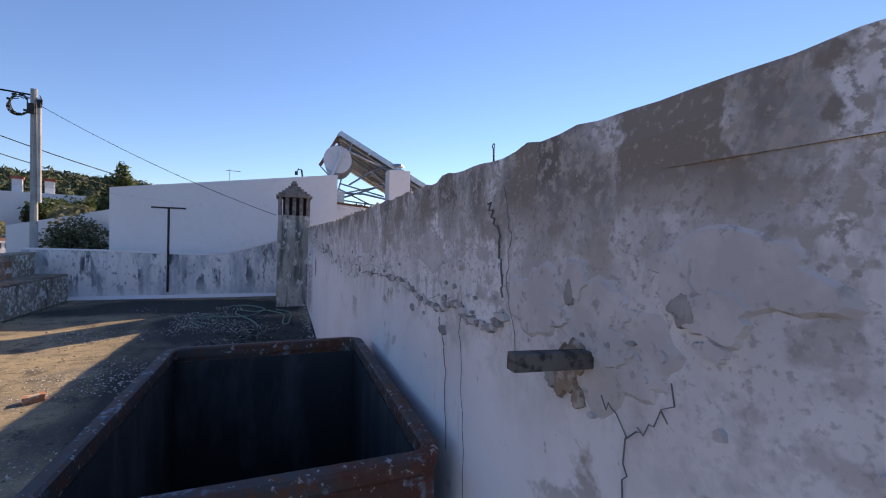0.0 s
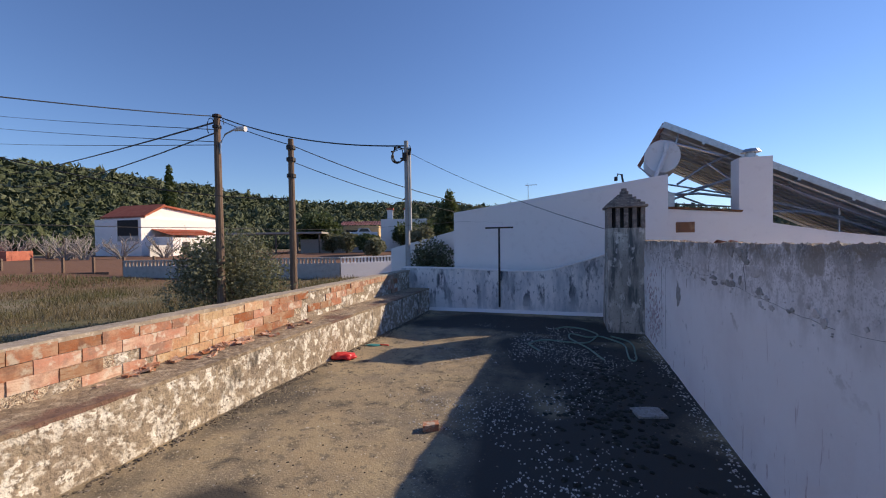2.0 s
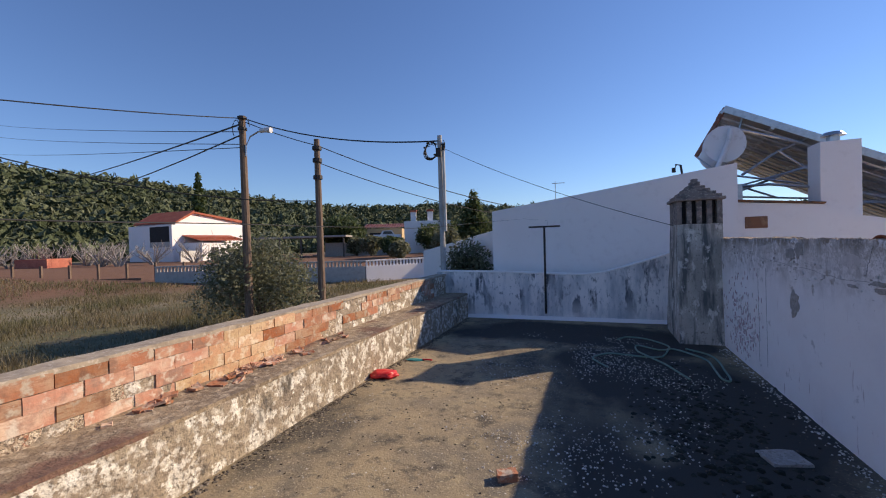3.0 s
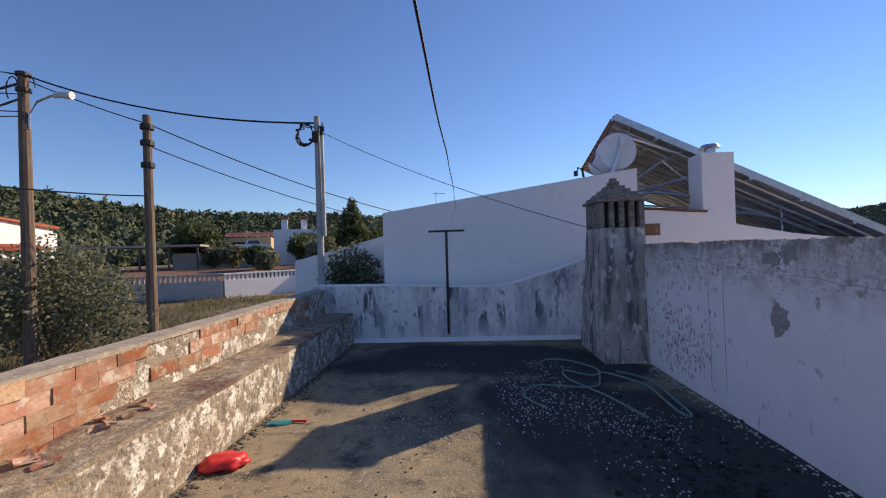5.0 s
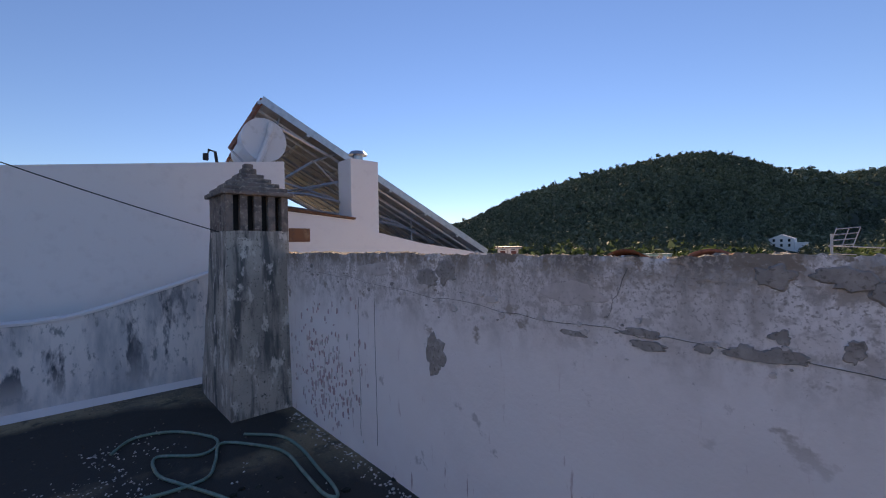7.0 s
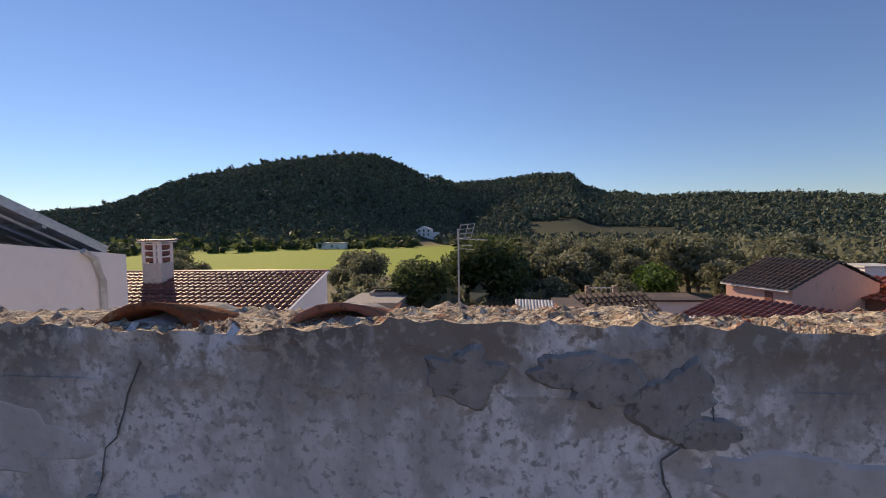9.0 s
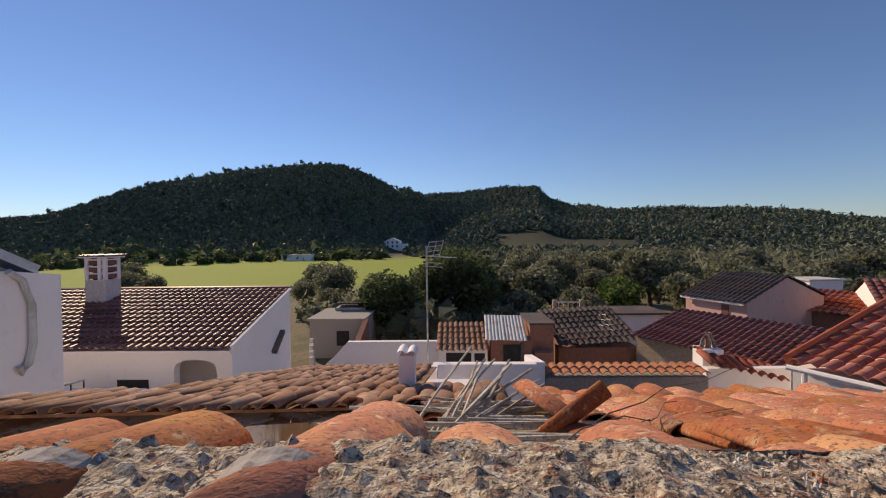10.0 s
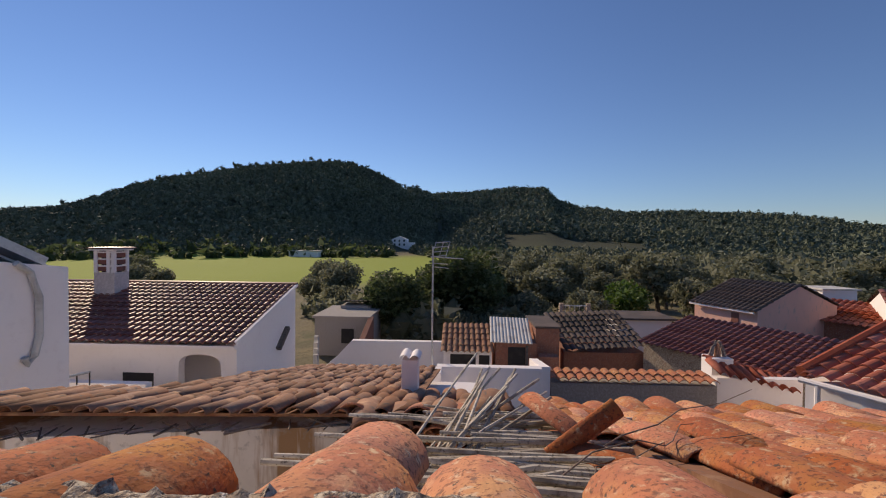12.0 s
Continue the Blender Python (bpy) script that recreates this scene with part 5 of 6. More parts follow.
big, bigm = turned_house("long_brown_roof_house", "long low house with a weathered brown tile roof", (13.8, -1.35), (10.0, -3.6), 2.7, -1.5, -0.9, -3.9, M_MORTAR, M_TILEFAR, 9, 24, mono=True)

pipe2 = thing("wall_conduit", "pale curved conduit fixed to the white wall", "conduit")
part("conduit", tube(bmesh.new(), [(5.55, 11.44, 1.45), (5.75, 11.44, 1.30), (5.88, 11.44, 0.9), (5.88, 11.44, 0.3), (5.8, 11.44, 0.0), (5.7, 11.44, -0.1), (5.66, 11.44, 0.0)], 0.05, 8), M_CORR, pipe2)
pink, pinkm = turned_house("pink_house", "pale pink house with a dark tiled gable roof", (18.6, -5.7), (16.05, -6.65), 4.7, -0.75, 0.15, -3.9, M_PINK, M_TILEDARK, 8, 14)
for nm, bx, mt in (("eaves_board", (-0.1, 2.7, -0.22, -0.14, -0.86, -0.78), M_WHITE), ("window", (1.70, 2.0, -0.03, 0.02, -1.35, -0.95), M_TILEFAR)):
    part(nm, boxed(*bx, m=pinkm), mt, pink)
dark, darkm = turned_house("dark_red_roof_house", "low house with a dark red tile roof", (18.6, -9.6), (15.6, -11.4), 3.0, -1.35, -0.75, -3.9, M_REDBLOCK, M_TILERED, 7, 16, mono=True)
edge, edgem = turned_house("cream_house", "cream house with brown roof beyond the red one", (15.2, -10.9), (13.4, -13.6), 4.0, -0.75, 0.0, -3.9, M_WHITE, M_TILEFAR, 7, 14)
small = thing("white_roof_box", "small white rooftop box room", "rooftop room")
part("box", boxed(20.2, 21.6, -14.2, -12.6, -3.9, -0.35), M_WHITE, small)
part("lid", boxed(20.1, 21.7, -14.3, -12.5, -0.345, -0.27), M_CORR, small)
flat = thing("flat_roof_shed", "white shed with a flat sheet roof", "shed")
part("wall", boxed(19.2, 21.0, -5.0, -2.6, -3.9, -1.75), M_WHITE, flat)
part("roof", boxed(19.0, 21.2, -5.2, -2.4, -1.745, -1.66), M_TILEDARK, flat)
cube = thing("flat_white_outhouse", "flat-roofed white outhouse with a brown side wall", "outhouse")
cube_wall = part("wall", boxed(19.0, 22.0, 9.2, 11.8, -3.9, -1.9), M_SPALL, cube)
part("side_wall", prism(bmesh.new(), [(16.4, -3.9), (16.4, -2.7), (19.0, -1.8), (19.0, -3.9)], "y", 8.95, 9.19), M_REDBLOCK, cube)
part("roof", boxed(18.9, 22.1, 9.1, 11.9, -1.895, -1.80), M_SPALL, cube)
part("window", boxed(18.97, 19.01, 9.9, 10.5, -3.1, -2.4), M_DOOR, cube_wall)
v, f = tile_sheet(1.2, 1.6, 3, 7, seg=5)
raw("tile_cap", [(21.2 + a, 9.6 + b, c - 1.45 - a * 0.15) for a, b, c in v], f, M_TILEDARK, cube)
part("cap_wall", boxed(21.2, 22.4, 9.6, 11.2, -1.79, -1.65), M_SPALL, cube)
for k in range(7):
    pst = thing("garden_post", "grey concrete garden post", "post", "garden posts by the white wall")
    part("post", boxed(14.0 + 0.35 * k, 14.16 + 0.35 * k, 9.9 + 0.12 * k, 10.06 + 0.12 * k, -3.95, -2.25 + 0.12 * (k % 3), bevel=0.01), M_CONC, pst)

farm = thing("far_white_farmhouse", "distant two-storey white farmhouse on the meadow", "house")
farm_wall = part("wall", prism(bmesh.new(), [(34.5, -5.5), (34.5, 2.3), (38.8, 4.1), (43.2, 2.3), (43.2, -5.5)], "x", 226, 233), M_WHITE, farm)
for y in (36.2, 38.8, 41.4):
    for z in (-0.6, 1.5):
        part("window", boxed(225.9, 226.02, y - 0.4, y + 0.4, z - 0.6, z + 0.6), M_DOOR, farm_wall)
part("annexe", boxed(226, 231, 30.5, 34.4, -5.5, 0.7), M_WHITE, farm)
hut = thing("far_white_hut", "long low white hut in the meadow", "hut")
part("wall", boxed(150, 154, 58, 69, -6.5, -2.7), M_WHITE, hut)
part("roof", boxed(149.7, 154.3, 57.7, 69.3, -2.69, -2.4), M_CORR, hut)

# ---- trees ----
def crown_mesh(name, material, lobes, leaves, size, seed):
    """Many small leaf blades in uneven lobes (x, y, z, rx, ry, rz)."""
    rnd = random.Random(seed)
    verts, faces = [], []
    vol = [a[3] * a[4] * a[5] for a in lobes]
    for (cx, cy, cz, rx, ry, rz), w in zip(lobes, vol):
        for _ in range(int(leaves * w / sum(vol))):
            d = Vector((rnd.gauss(0, 1), rnd.gauss(0, 1), rnd.gauss(0, 1))).normalized()
            rad = (rnd.random() ** 0.42) * (1 + 0.25 * noise.noise(d * 2.2 + Vector((seed, cx, cy))))
            p = Vector((cx + d.x * rx * rad, cy + d.y * ry * rad, cz + d.z * rz * rad))
            u = Vector((rnd.gauss(0, 1), rnd.gauss(0, 1), rnd.gauss(0, 0.7))).normalized()
            w2 = u.orthogonal().normalized()
            w2 = (w2 * math.cos(rnd.random() * 6.3) + u.cross(w2) * math.sin(rnd.random() * 6.3))
            s = size * rnd.uniform(0.6, 1.4)
            b = len(verts)
            verts += [tuple(p - u * s), tuple(p + w2 * s * 0.5 + u * s * 0.1), tuple(p + u * s), tuple(p - w2 * s * 0.5 + u * s * 0.1)]
            faces.append((b, b + 1, b + 2, b + 3))
    me = bpy.data.meshes.new(name)
    me.from_pydata(verts, [], faces)
    me.materials.append(material)
    return me


def tree(name, label, at, trunk_h, trunk_r, lobes, leaves, size, material, seed, group=""):
    t = thing(name, label, "tree", group, at=at)
    rnd = random.Random(seed)
    part("trunk", tube(bmesh.new(), [(0, 0, -0.3), (0.05, 0.02, trunk_h * 0.5), (0, 0.05, trunk_h)], trunk_r, 8, taper=trunk_r * 0.6), M_BARK, t)
    for k in range(min(6, len(lobes) + 2)):
        c = lobes[k % len(lobes)]
        end = Vector((c[0], c[1], c[2])) + Vector((rnd.uniform(-0.4, 0.4) * c[3], rnd.uniform(-0.4, 0.4) * c[4], rnd.uniform(0, 0.5) * c[5]))
        st = Vector((0, 0.03, trunk_h * 0.85))
        part("limb", tube(bmesh.new(), [st, st.lerp(end, 0.5) + Vector((0, 0, 0.1)), end], trunk_r * 0.5, 6, taper=trunk_r * 0.12), M_BARK, t)
    ob = new("crown", crown_mesh("crown", material, lobes, leaves, size, seed))
    ob.parent = t
    return t


def lobes_for(r, h, n, seed):
    rnd = random.Random(seed)
    out = [(0, 0, h, r * 0.75, r * 0.75, r * 0.7)]
    for k in range(n):
        a = 2 * math.pi * (k + rnd.random() * 0.6) / n
        q = r * rnd.uniform(0.35, 0.62)
        out.append((math.cos(a) * q, math.sin(a) * q, h + r * rnd.uniform(-0.35, 0.35), r * rnd.uniform(0.34, 0.5), r * rnd.uniform(0.34, 0.5), r * rnd.uniform(0.3, 0.45)))
    return out


def on_land(x, y, turn=0.0, s=1.0):
    return pose(x, y, land(x, y), 0, 0, turn) @ Matrix.Diagonal((s, s, s, 1))


tree("large_carob_tree", "large dark spreading carob tree behind the sheds", on_land(27.5, 4.6), 1.4, 0.3, lobes_for(3.7, 2.5, 9, 3), 15000, 0.16, M_LEAFDARK, 3)
tree("citrus_tree", "bright green citrus tree among olives", on_land(27, -6.2), 0.8, 0.12, lobes_for(1.7, 1.9, 6, 5), 3000, 0.13, M_LEAFLIME, 5)
tree("citrus_tree", "bright green citrus tree among olives", on_land(25, -5.0), 0.7, 0.12, lobes_for(1.5, 1.7, 6, 6), 2600, 0.13, M_LEAFLIME, 6)
tree("ivy_thicket", "dark ivy and shrub thicket over a garden wall", on_land(22.9, 8.6), 0.6, 0.12, lobes_for(2.2, 2.3, 8, 8), 9000, 0.13, M_LEAFDARK, 8)
olive_at = [(32, -10.5, 1.5), (30, -1.6, 1.25), (33, 1.0, 1.1), (36, -4, 1.2), (42, 13, 1.0), (52, 22.5, 1.25), (40, -9, 1.3), (45, -15, 1.4), (38, -14, 1.3), (50, -3, 1.3), (55, -9, 1.5),
            (47, 3, 1.3), (60, -20, 1.5), (44, -24, 1.4), (52, -30, 1.6), (36, -20, 1.2), (30, -17, 1.2), (58, 0, 1.4), (66, -6, 1.5), (64, -28, 1.6), (50, 46, 1.1), (56, 50, 1.2), (61, 57, 1.3), (46, 40, 1.0), (34, 15, 1.1), (36, 18, 0.9),
            (40, -32, 1.3), (48, -42, 1.5), (36, -38, 1.3), (70, -15, 1.6), (26, -10, 0.9), (33, -6.5, 1.1), (38, 3.5, 1.1), (35, 7.5, 0.9), (31, 11, 0.8), (29, 13.5, 0.7), (27, -13, 0.9), (34, -24, 1.2), (30, -28, 1.1), (42, -5.5, 1.2), (44, -19, 1.3),
            (62, -12, 1.5), (50, -20, 1.5), (25.5, 0.5, 0.8), (24, -2.8, 0.8), (58, -36, 1.5), (28, -22, 1.0)]
olive = tree("olive_tree", "grey-green olive tree in dry grass", on_land(*olive_at[0][:2], 0, olive_at[0][2]), 0.9, 0.16, lobes_for(1.9, 2.1, 7, 11), 2600, 0.15, M_LEAF, 11, "olive trees in the valley")
for i, (x, y, s) in enumerate(olive_at[1:]):
    copy_thing(olive, pose(x, y, land(x, y), 0, 0, 77 * i)).scale = (s, s, s * (0.9 + 0.2 * (i % 3) / 2))


def canopy(name, label, spots, material, tufts=18, blade=0.34):
    """Joined tree tops for woods that nobody could count: a ragged core set about with leaf tufts."""
    bm0 = bmesh.new()
    bmesh.ops.create_icosphere(bm0, subdivisions=1, radius=1)
    bm0.verts.index_update()
    base = np.array([v.co[:] for v in bm0.verts])
    tri = np.array([[v.index for v in f.verts] for f in bm0.faces])
    bm0.free()
    rs = np.random.RandomState(len(spots))
    n = len(spots)
    at = np.array([(x, y, z + h * 0.55) for x, y, z, r, h in spots])
    size = np.array([(r, r, h) for x, y, z, r, h in spots])
    core = base[None] * (0.80 + rs.uniform(-0.28, 0.2, (n, len(base), 1))) * size[:, None] + at[:, None]
    core_tri = tri[None] + (np.arange(n) * len(base))[:, None, None]
    way = rs.normal(size=(n, tufts, 3))
    way[:, :, 2] = np.abs(way[:, :, 2]) * 1.1 - 0.35
    way /= np.linalg.norm(way, axis=2, keepdims=True)
    mid = way * rs.uniform(0.7, 1.12, (n, tufts, 1)) * size[:, None] + at[:, None]
    reach = (size[:, None, :1] * blade * rs.uniform(0.5, 1.5, (n, tufts, 1)))[:, :, None]
    leaf = mid[:, :, None] + rs.normal(size=(n, tufts, 3, 3)) * reach
    verts = np.concatenate([core.reshape(-1, 3), leaf.reshape(-1, 3)])
    leaf_tri = np.arange(n * tufts * 3).reshape(-1, 3) + n * len(base)
    ob = raw(name, verts.tolist(), np.concatenate([core_tri.reshape(-1, 3), leaf_tri]).tolist(), material)
    return tagged(ob, label, "woodland", kind="stuff")


def scatter(count, az0, az1, r0, r1, size, seed, keep=None, power=1.0):
    rnd = random.Random(seed)
    out = []
    while len(out) < count:
        az = rnd.uniform(az0, az1)
        r = r0 + (r1 - r0) * rnd.random() ** power
        x, y = -math.sin(radians(az)) * r, math.cos(radians(az)) * r
        if keep and not keep(az, r, x, y):
            continue
        s = size(r) * rnd.uniform(0.6, 1.35)
        out.append((x, y, land(x, y), s, s * rnd.uniform(0.8, 1.5)))
    return out


def on_hill(az, r, x, y):
    return r < skyline(az)[1] * 1.01


canopy("hill_woods", "dark pine and cork woods on the near hill", scatter(15000, -92, -34, 180, 400, lambda r: 1.25, 1, lambda az, r, x, y: on_hill(az, r, x, y) and not (-84 < az < -79 and r < 246)), M_FOREST)
canopy("low_ridge_woods", "woods on the low ridge beyond the white house", scatter(1300, -37, -4, 220, 500, lambda r: 2.2, 12, on_hill), M_FOREST)
canopy("far_hill_woods", "dark woods and scrub on the far ridge", scatter(13000, -142, -82, 175, 1230, lambda r: 0.9 + r * 0.0030, 2,
       lambda az, r, x, y: on_hill(az, r, x, y) and noise.noise(Vector((x * 0.012, y * 0.012, 5))) > -0.28 - r * 0.0008 and not (-113 < az < -95 and 200 < r < 265), 1.3), M_FOREST)
canopy("valley_scrub", "olive and carob scrub across the valley floor", scatter(900, -140, -93, 60, 200, lambda r: 1.35, 3,
       lambda az, r, x, y: not (-112 < az < -97 and 95 < r < 128)), M_LEAF)
canopy("garden_scrub", "grey-green olives, canes and scrub below the meadow", scatter(520, -92, -62, 23, 60, lambda r: 0.75, 31,
       lambda az, r, x, y: not (18 < x < 23.5 and 8.5 < y < 12.5) and noise.noise(Vector((x * 0.09, y * 0.09, 2))) > -0.12 and not (r > 36 and -87 < az < -62)), M_LEAF, 40, 0.22)
canopy("meadow_hedge", "hedges and scattered carobs along the meadow", scatter(330, -94, -38, 160, 195, lambda r: 1.7, 4, lambda az, r, x, y: not -83.5 < az < -79) , M_LEAFDARK)
canopy("west_woods", "pine woods on the low hill behind the village", scatter(8000, 0, 85, 100, 265, lambda r: 1.05 + 0.003 * r, 7, on_hill), M_PINEWOOD)
ridge_pines = []
for i in range(46):
    az = -44 - 44 * (i + random.random() * 0.8) / 46
    r = skyline(az)[1] * 0.985
    x, y = -math.sin(radians(az)) * r, math.cos(radians(az)) * r
    h = random.uniform(4, 7)
    for k in range(3):
        ridge_pines.append((x + random.uniform(-1.5, 1.5), y + random.uniform(-1.5, 1.5), land(x, y) + h * (0.15 + 0.22 * k), random.uniform(1.2, 2.2), random.uniform(1.2, 1.8)))
canopy("ridge_pines", "umbrella pines standing along the ridge", ridge_pines, M_FOREST)

# ---- field to the west, set out to fit the camera's view at 2.5 s ----
VIEW_POSE = pose(-1.44, 1.51, 0, 0, 0, 20.8)


def from_view(x, y, z=0.0):
    return VIEW_POSE @ Vector((x, y, z))


def sbox(name, x0, x1, y0, y1, z0, z1, material, parent, label="", bevel=0.0):
    return part(name, boxed(x0, x1, y0, y1, z0, z1, m=VIEW_POSE, bevel=bevel), material, parent, label)


def utility_pole(label, top, foot, r, material):
    t = thing("utility_pole", label, "utility pole", "utility poles along the lane")
    part("shaft", tube(bmesh.new(), [(top[0], top[1], foot), (top[0], top[1], top[2])], r, 10, taper=r * 0.7), material, t)
    return t


P1, P2, P3 = Vector((-12.26, 11.96, 5.89)), Vector((-10.18, 12.97, 5.13)), Vector((-5.03, 10.66, 4.09))
pole1 = utility_pole("dark timber utility pole with a street lamp", P1, -1.4, 0.14, M_POLEWOOD)
pole2 = utility_pole("dark timber utility pole with cable clamps", P2, -1.4, 0.13, M_POLEWOOD)
pole3 = utility_pole("grey concrete utility pole with coiled cable", P3, -1.4, 0.075, M_CONC)
part("bracket", boxed(-0.12, 0.12, -0.02, 0.02, -0.02, 0.02, m=Matrix.Translation(P3 + Vector((0, 0, -0.18)))), M_STEEL, pole3)
part("junction", boxed(-0.06, 0.06, -0.12, -0.08, -0.5, -0.3, m=Matrix.Translation(P3), bevel=0.008), M_DARK, pole3)
part("conduit", tube(bmesh.new(), [tuple(P3 + Vector((0.095, -0.03, -0.36))), tuple(P3 + Vector((0.095, -0.03, -2.2)))], 0.035, 8), M_CORR, pole3)
part("conduit_top", tube(bmesh.new(), [tuple(P3 + Vector((0.095, -0.03, -0.36))), tuple(P3 + Vector((0.095, -0.03, -0.20)))], 0.038, 8), M_DARK, pole3)
part("drop_lead", tube(bmesh.new(), [tuple(P3 + Vector(q)) for q in ((0.1, -0.03, -0.12), (0.14, -0.04, -0.2), (0.13, -0.03, -0.3))], 0.01, 5), M_CABLE, pole3)
for k in range(4):
    c = P3 + Vector((-0.20 - 0.015 * k, -0.05 + 0.02 * k, -0.31 - 0.02 * k))
    part("cable_coil", tube(bmesh.new(), [tuple(c + Vector(((0.13 + 0.012 * k) * math.cos(a * 0.45 + 0.5 * k), 0, (0.20 - 0.012 * k) * math.sin(a * 0.45 + 0.5 * k)))) for a in range(12)], 0.010, 5), M_CABLE, pole3)
for k in range(7):
    a = 1.2 + 0.75 * k
    part("splice", tube(bmesh.new(), [tuple(P3 + Vector((-0.21 + 0.14 * math.cos(a) - 0.03, -0.07, -0.33 + 0.19 * math.sin(a)))), tuple(P3 + Vector((-0.21 + 0.14 * math.cos(a) + 0.03, -0.07, -0.34 + 0.19 * math.sin(a))))], 0.024, 6), M_DARK, pole3)
for dz in (-0.35, -0.75, -1.3):
    part("clamp", tube(bmesh.new(), [tuple(P2 + Vector((0, 0, dz))), tuple(P2 + Vector((0, 0, dz + 0.12)))], 0.15, 10), M_DARK, pole2)
for dz in (-0.1, -0.45):
    part("clamp", tube(bmesh.new(), [tuple(P1 + Vector((0, 0, dz))), tuple(P1 + Vector((0, 0, dz + 0.08)))], 0.14, 10), M_DARK, pole1)
for k in range(2):
    part("cable_loop", tube(bmesh.new(), [tuple(P1 + Vector((-0.18 + 0.4 * k + 0.15 * math.cos(a * 0.5), -0.08, -0.4 + 0.28 * math.sin(a * 0.5)))) for a in range(9)], 0.014, 5), M_CABLE, pole1)
lamp = [P1 + Vector(q) for q in ((0.1, 0, -1.3), (0.13, 0, -0.95), (0.3, 0.02, -0.68), (0.6, 0.05, -0.56), (0.72, 0.06, -0.55))]
lamp_arm = part("lamp_arm", tube(bmesh.new(), [tuple(p) for p in lamp], 0.025, 7), M_STEEL, pole1)
part("lamp_head", tube(bmesh.new(), [tuple(lamp[-1] + Vector((-0.05, 0, 0))), tuple(lamp[-1] + Vector((0.1, 0, 0.02))), tuple(lamp[-1] + Vector((0.36, 0.02, -0.01)))], 0.06, 10, taper=0.09), M_TANKWHITE, lamp_arm)


def cable(a, b, sag, r=0.014):
    t = thing("overhead_cable", "black overhead cable strung between poles", "cable", "overhead cables")
    a, b = Vector(a), Vector(b)
    part("wire", tube(bmesh.new(), [tuple(a.lerp(b, k / 14) - Vector((0, 0, sag * 4 * (k / 14) * (1 - k / 14)))) for k in range(15)], r, 5), M_CABLE, t)


cable(P1 + Vector((0, 0, -0.05)), P3 + Vector((0, 0, -0.12)), 0.28, 0.018)
cable(P1 + Vector((-0.1, 0, -0.05)), from_view(-9.8, 9, 4.97), 0.05, 0.016)
cable(from_view(-9.8, 9, 4.97), from_view(-14, -4, 4.6), 0.2, 0.016)
cable(P1 + Vector((-0.1, 0, -0.25)), from_view(-60, 60, 11.6), 0.5, 0.03)
cable(P1 + Vector((-0.1, 0, -0.6)), from_view(-60, 61, 11.2), 1.4, 0.025)
cable(P2 + Vector((0, 0, -0.2)), P1 + Vector((0, 0, -0.15)), 0.05)
cable(P2 + Vector((0, 0, -0.2)), (-4.2, 20, 2.9), 0.25, 0.016)
cable(P2 + Vector((0, 0, -0.75)), (-4.0, 22, 2.6), 0.35, 0.014)
cable(P2 + Vector((0, 0, -2.0)), from_view(-10.9, 10, 4.1), 0.35, 0.016)
cable(P3 + Vector((0, 0, -0.25)), (-0.60, 8.95, 1.78), 0.12, 0.005)
cable(P1 + Vector((0, 0, -0.5)), from_view(-66, 60, 21), 0.3, 0.014)
cable(P1 + Vector((0, 0, -0.9)), from_view(-66, 60, 19.3), 0.3, 0.014)
cable(P1 + Vector((0, 0, -1.0)), from_view(-66, 60, 16.7), 0.3, 0.014)
# lane wall with open balusters, and the white wall
lane = thing("baluster_wall", "pale lane wall topped with small balusters", "wall")
for (xa, ya), (xb, yb), mt in (((-22.7, 32.7), (-6.05, 32.0), M_CONC), ((-6.0, 32.0), (-0.9, 34.5), M_WHITE)):
    a, b = Vector((xa, ya, 0)), Vector((xb, yb, 0))
    L = (b - a).length
    m = VIEW_POSE @ Matrix.Translation(a) @ Matrix.Rotation(math.atan2(yb - ya, xb - xa), 4, "Z")
    part("wall_base", boxed(0, L, -0.1, 0.1, -1.5, 0.0, m=m), mt, lane)
    part("top_rail", boxed(0, L, -0.11, 0.11, 0.36, 0.46, m=m), mt, lane)
    bm = bmesh.new()
    for k in range(int(L / 0.28)):
        box(bm, 0.28 * k, 0.28 * k + 0.13, -0.05, 0.05, 0.0, 0.36, m=m)
    ob = part("balusters", bm, mt, lane)
    ob["kind"] = "stuff"
part("white_end", boxed(-0.85, 1.0, 34.4, 36.0, -1.6, 0.9, m=VIEW_POSE), M_WHITE, lane)
part("doorway", boxed(-0.2, 0.15, 34.36, 34.41, -1.3, 0.3, m=VIEW_POSE), M_DOOR, lane)
fence = thing("wire_fence", "brown mesh fence on posts by the lane", "fence")
for k in range(12):
    sbox("post", -44 + 2.3 * k, -43.85 + 2.3 * k, 33.4, 33.55, -1.6, 0.75, M_POLEWOOD, fence)
sbox("panel", -44, -24.4, 33.46, 33.48, -1.3, -0.45, M_POLEWOOD, fence)
gatep = thing("field_post", "weathered pale concrete boundary post", "post")
part("post", boxed(-0.07, 0.07, -0.07, 0.07, -1.4, -0.58, m=Matrix.Translation(from_view(-9.75, 9.0)), bevel=0.01), M_CONC, gatep)

# white farmhouse across the field
w1 = thing("white_field_house", "white flat-fronted house with a red gable roof and lean-to", "house")
WF = VIEW_POSE @ pose(-36.2, 55.5, 0, 0, 0, 70)


def wbox(name, bx, material, parent, label=""):
    return part(name, boxed(*bx, m=WF), material, parent, label)


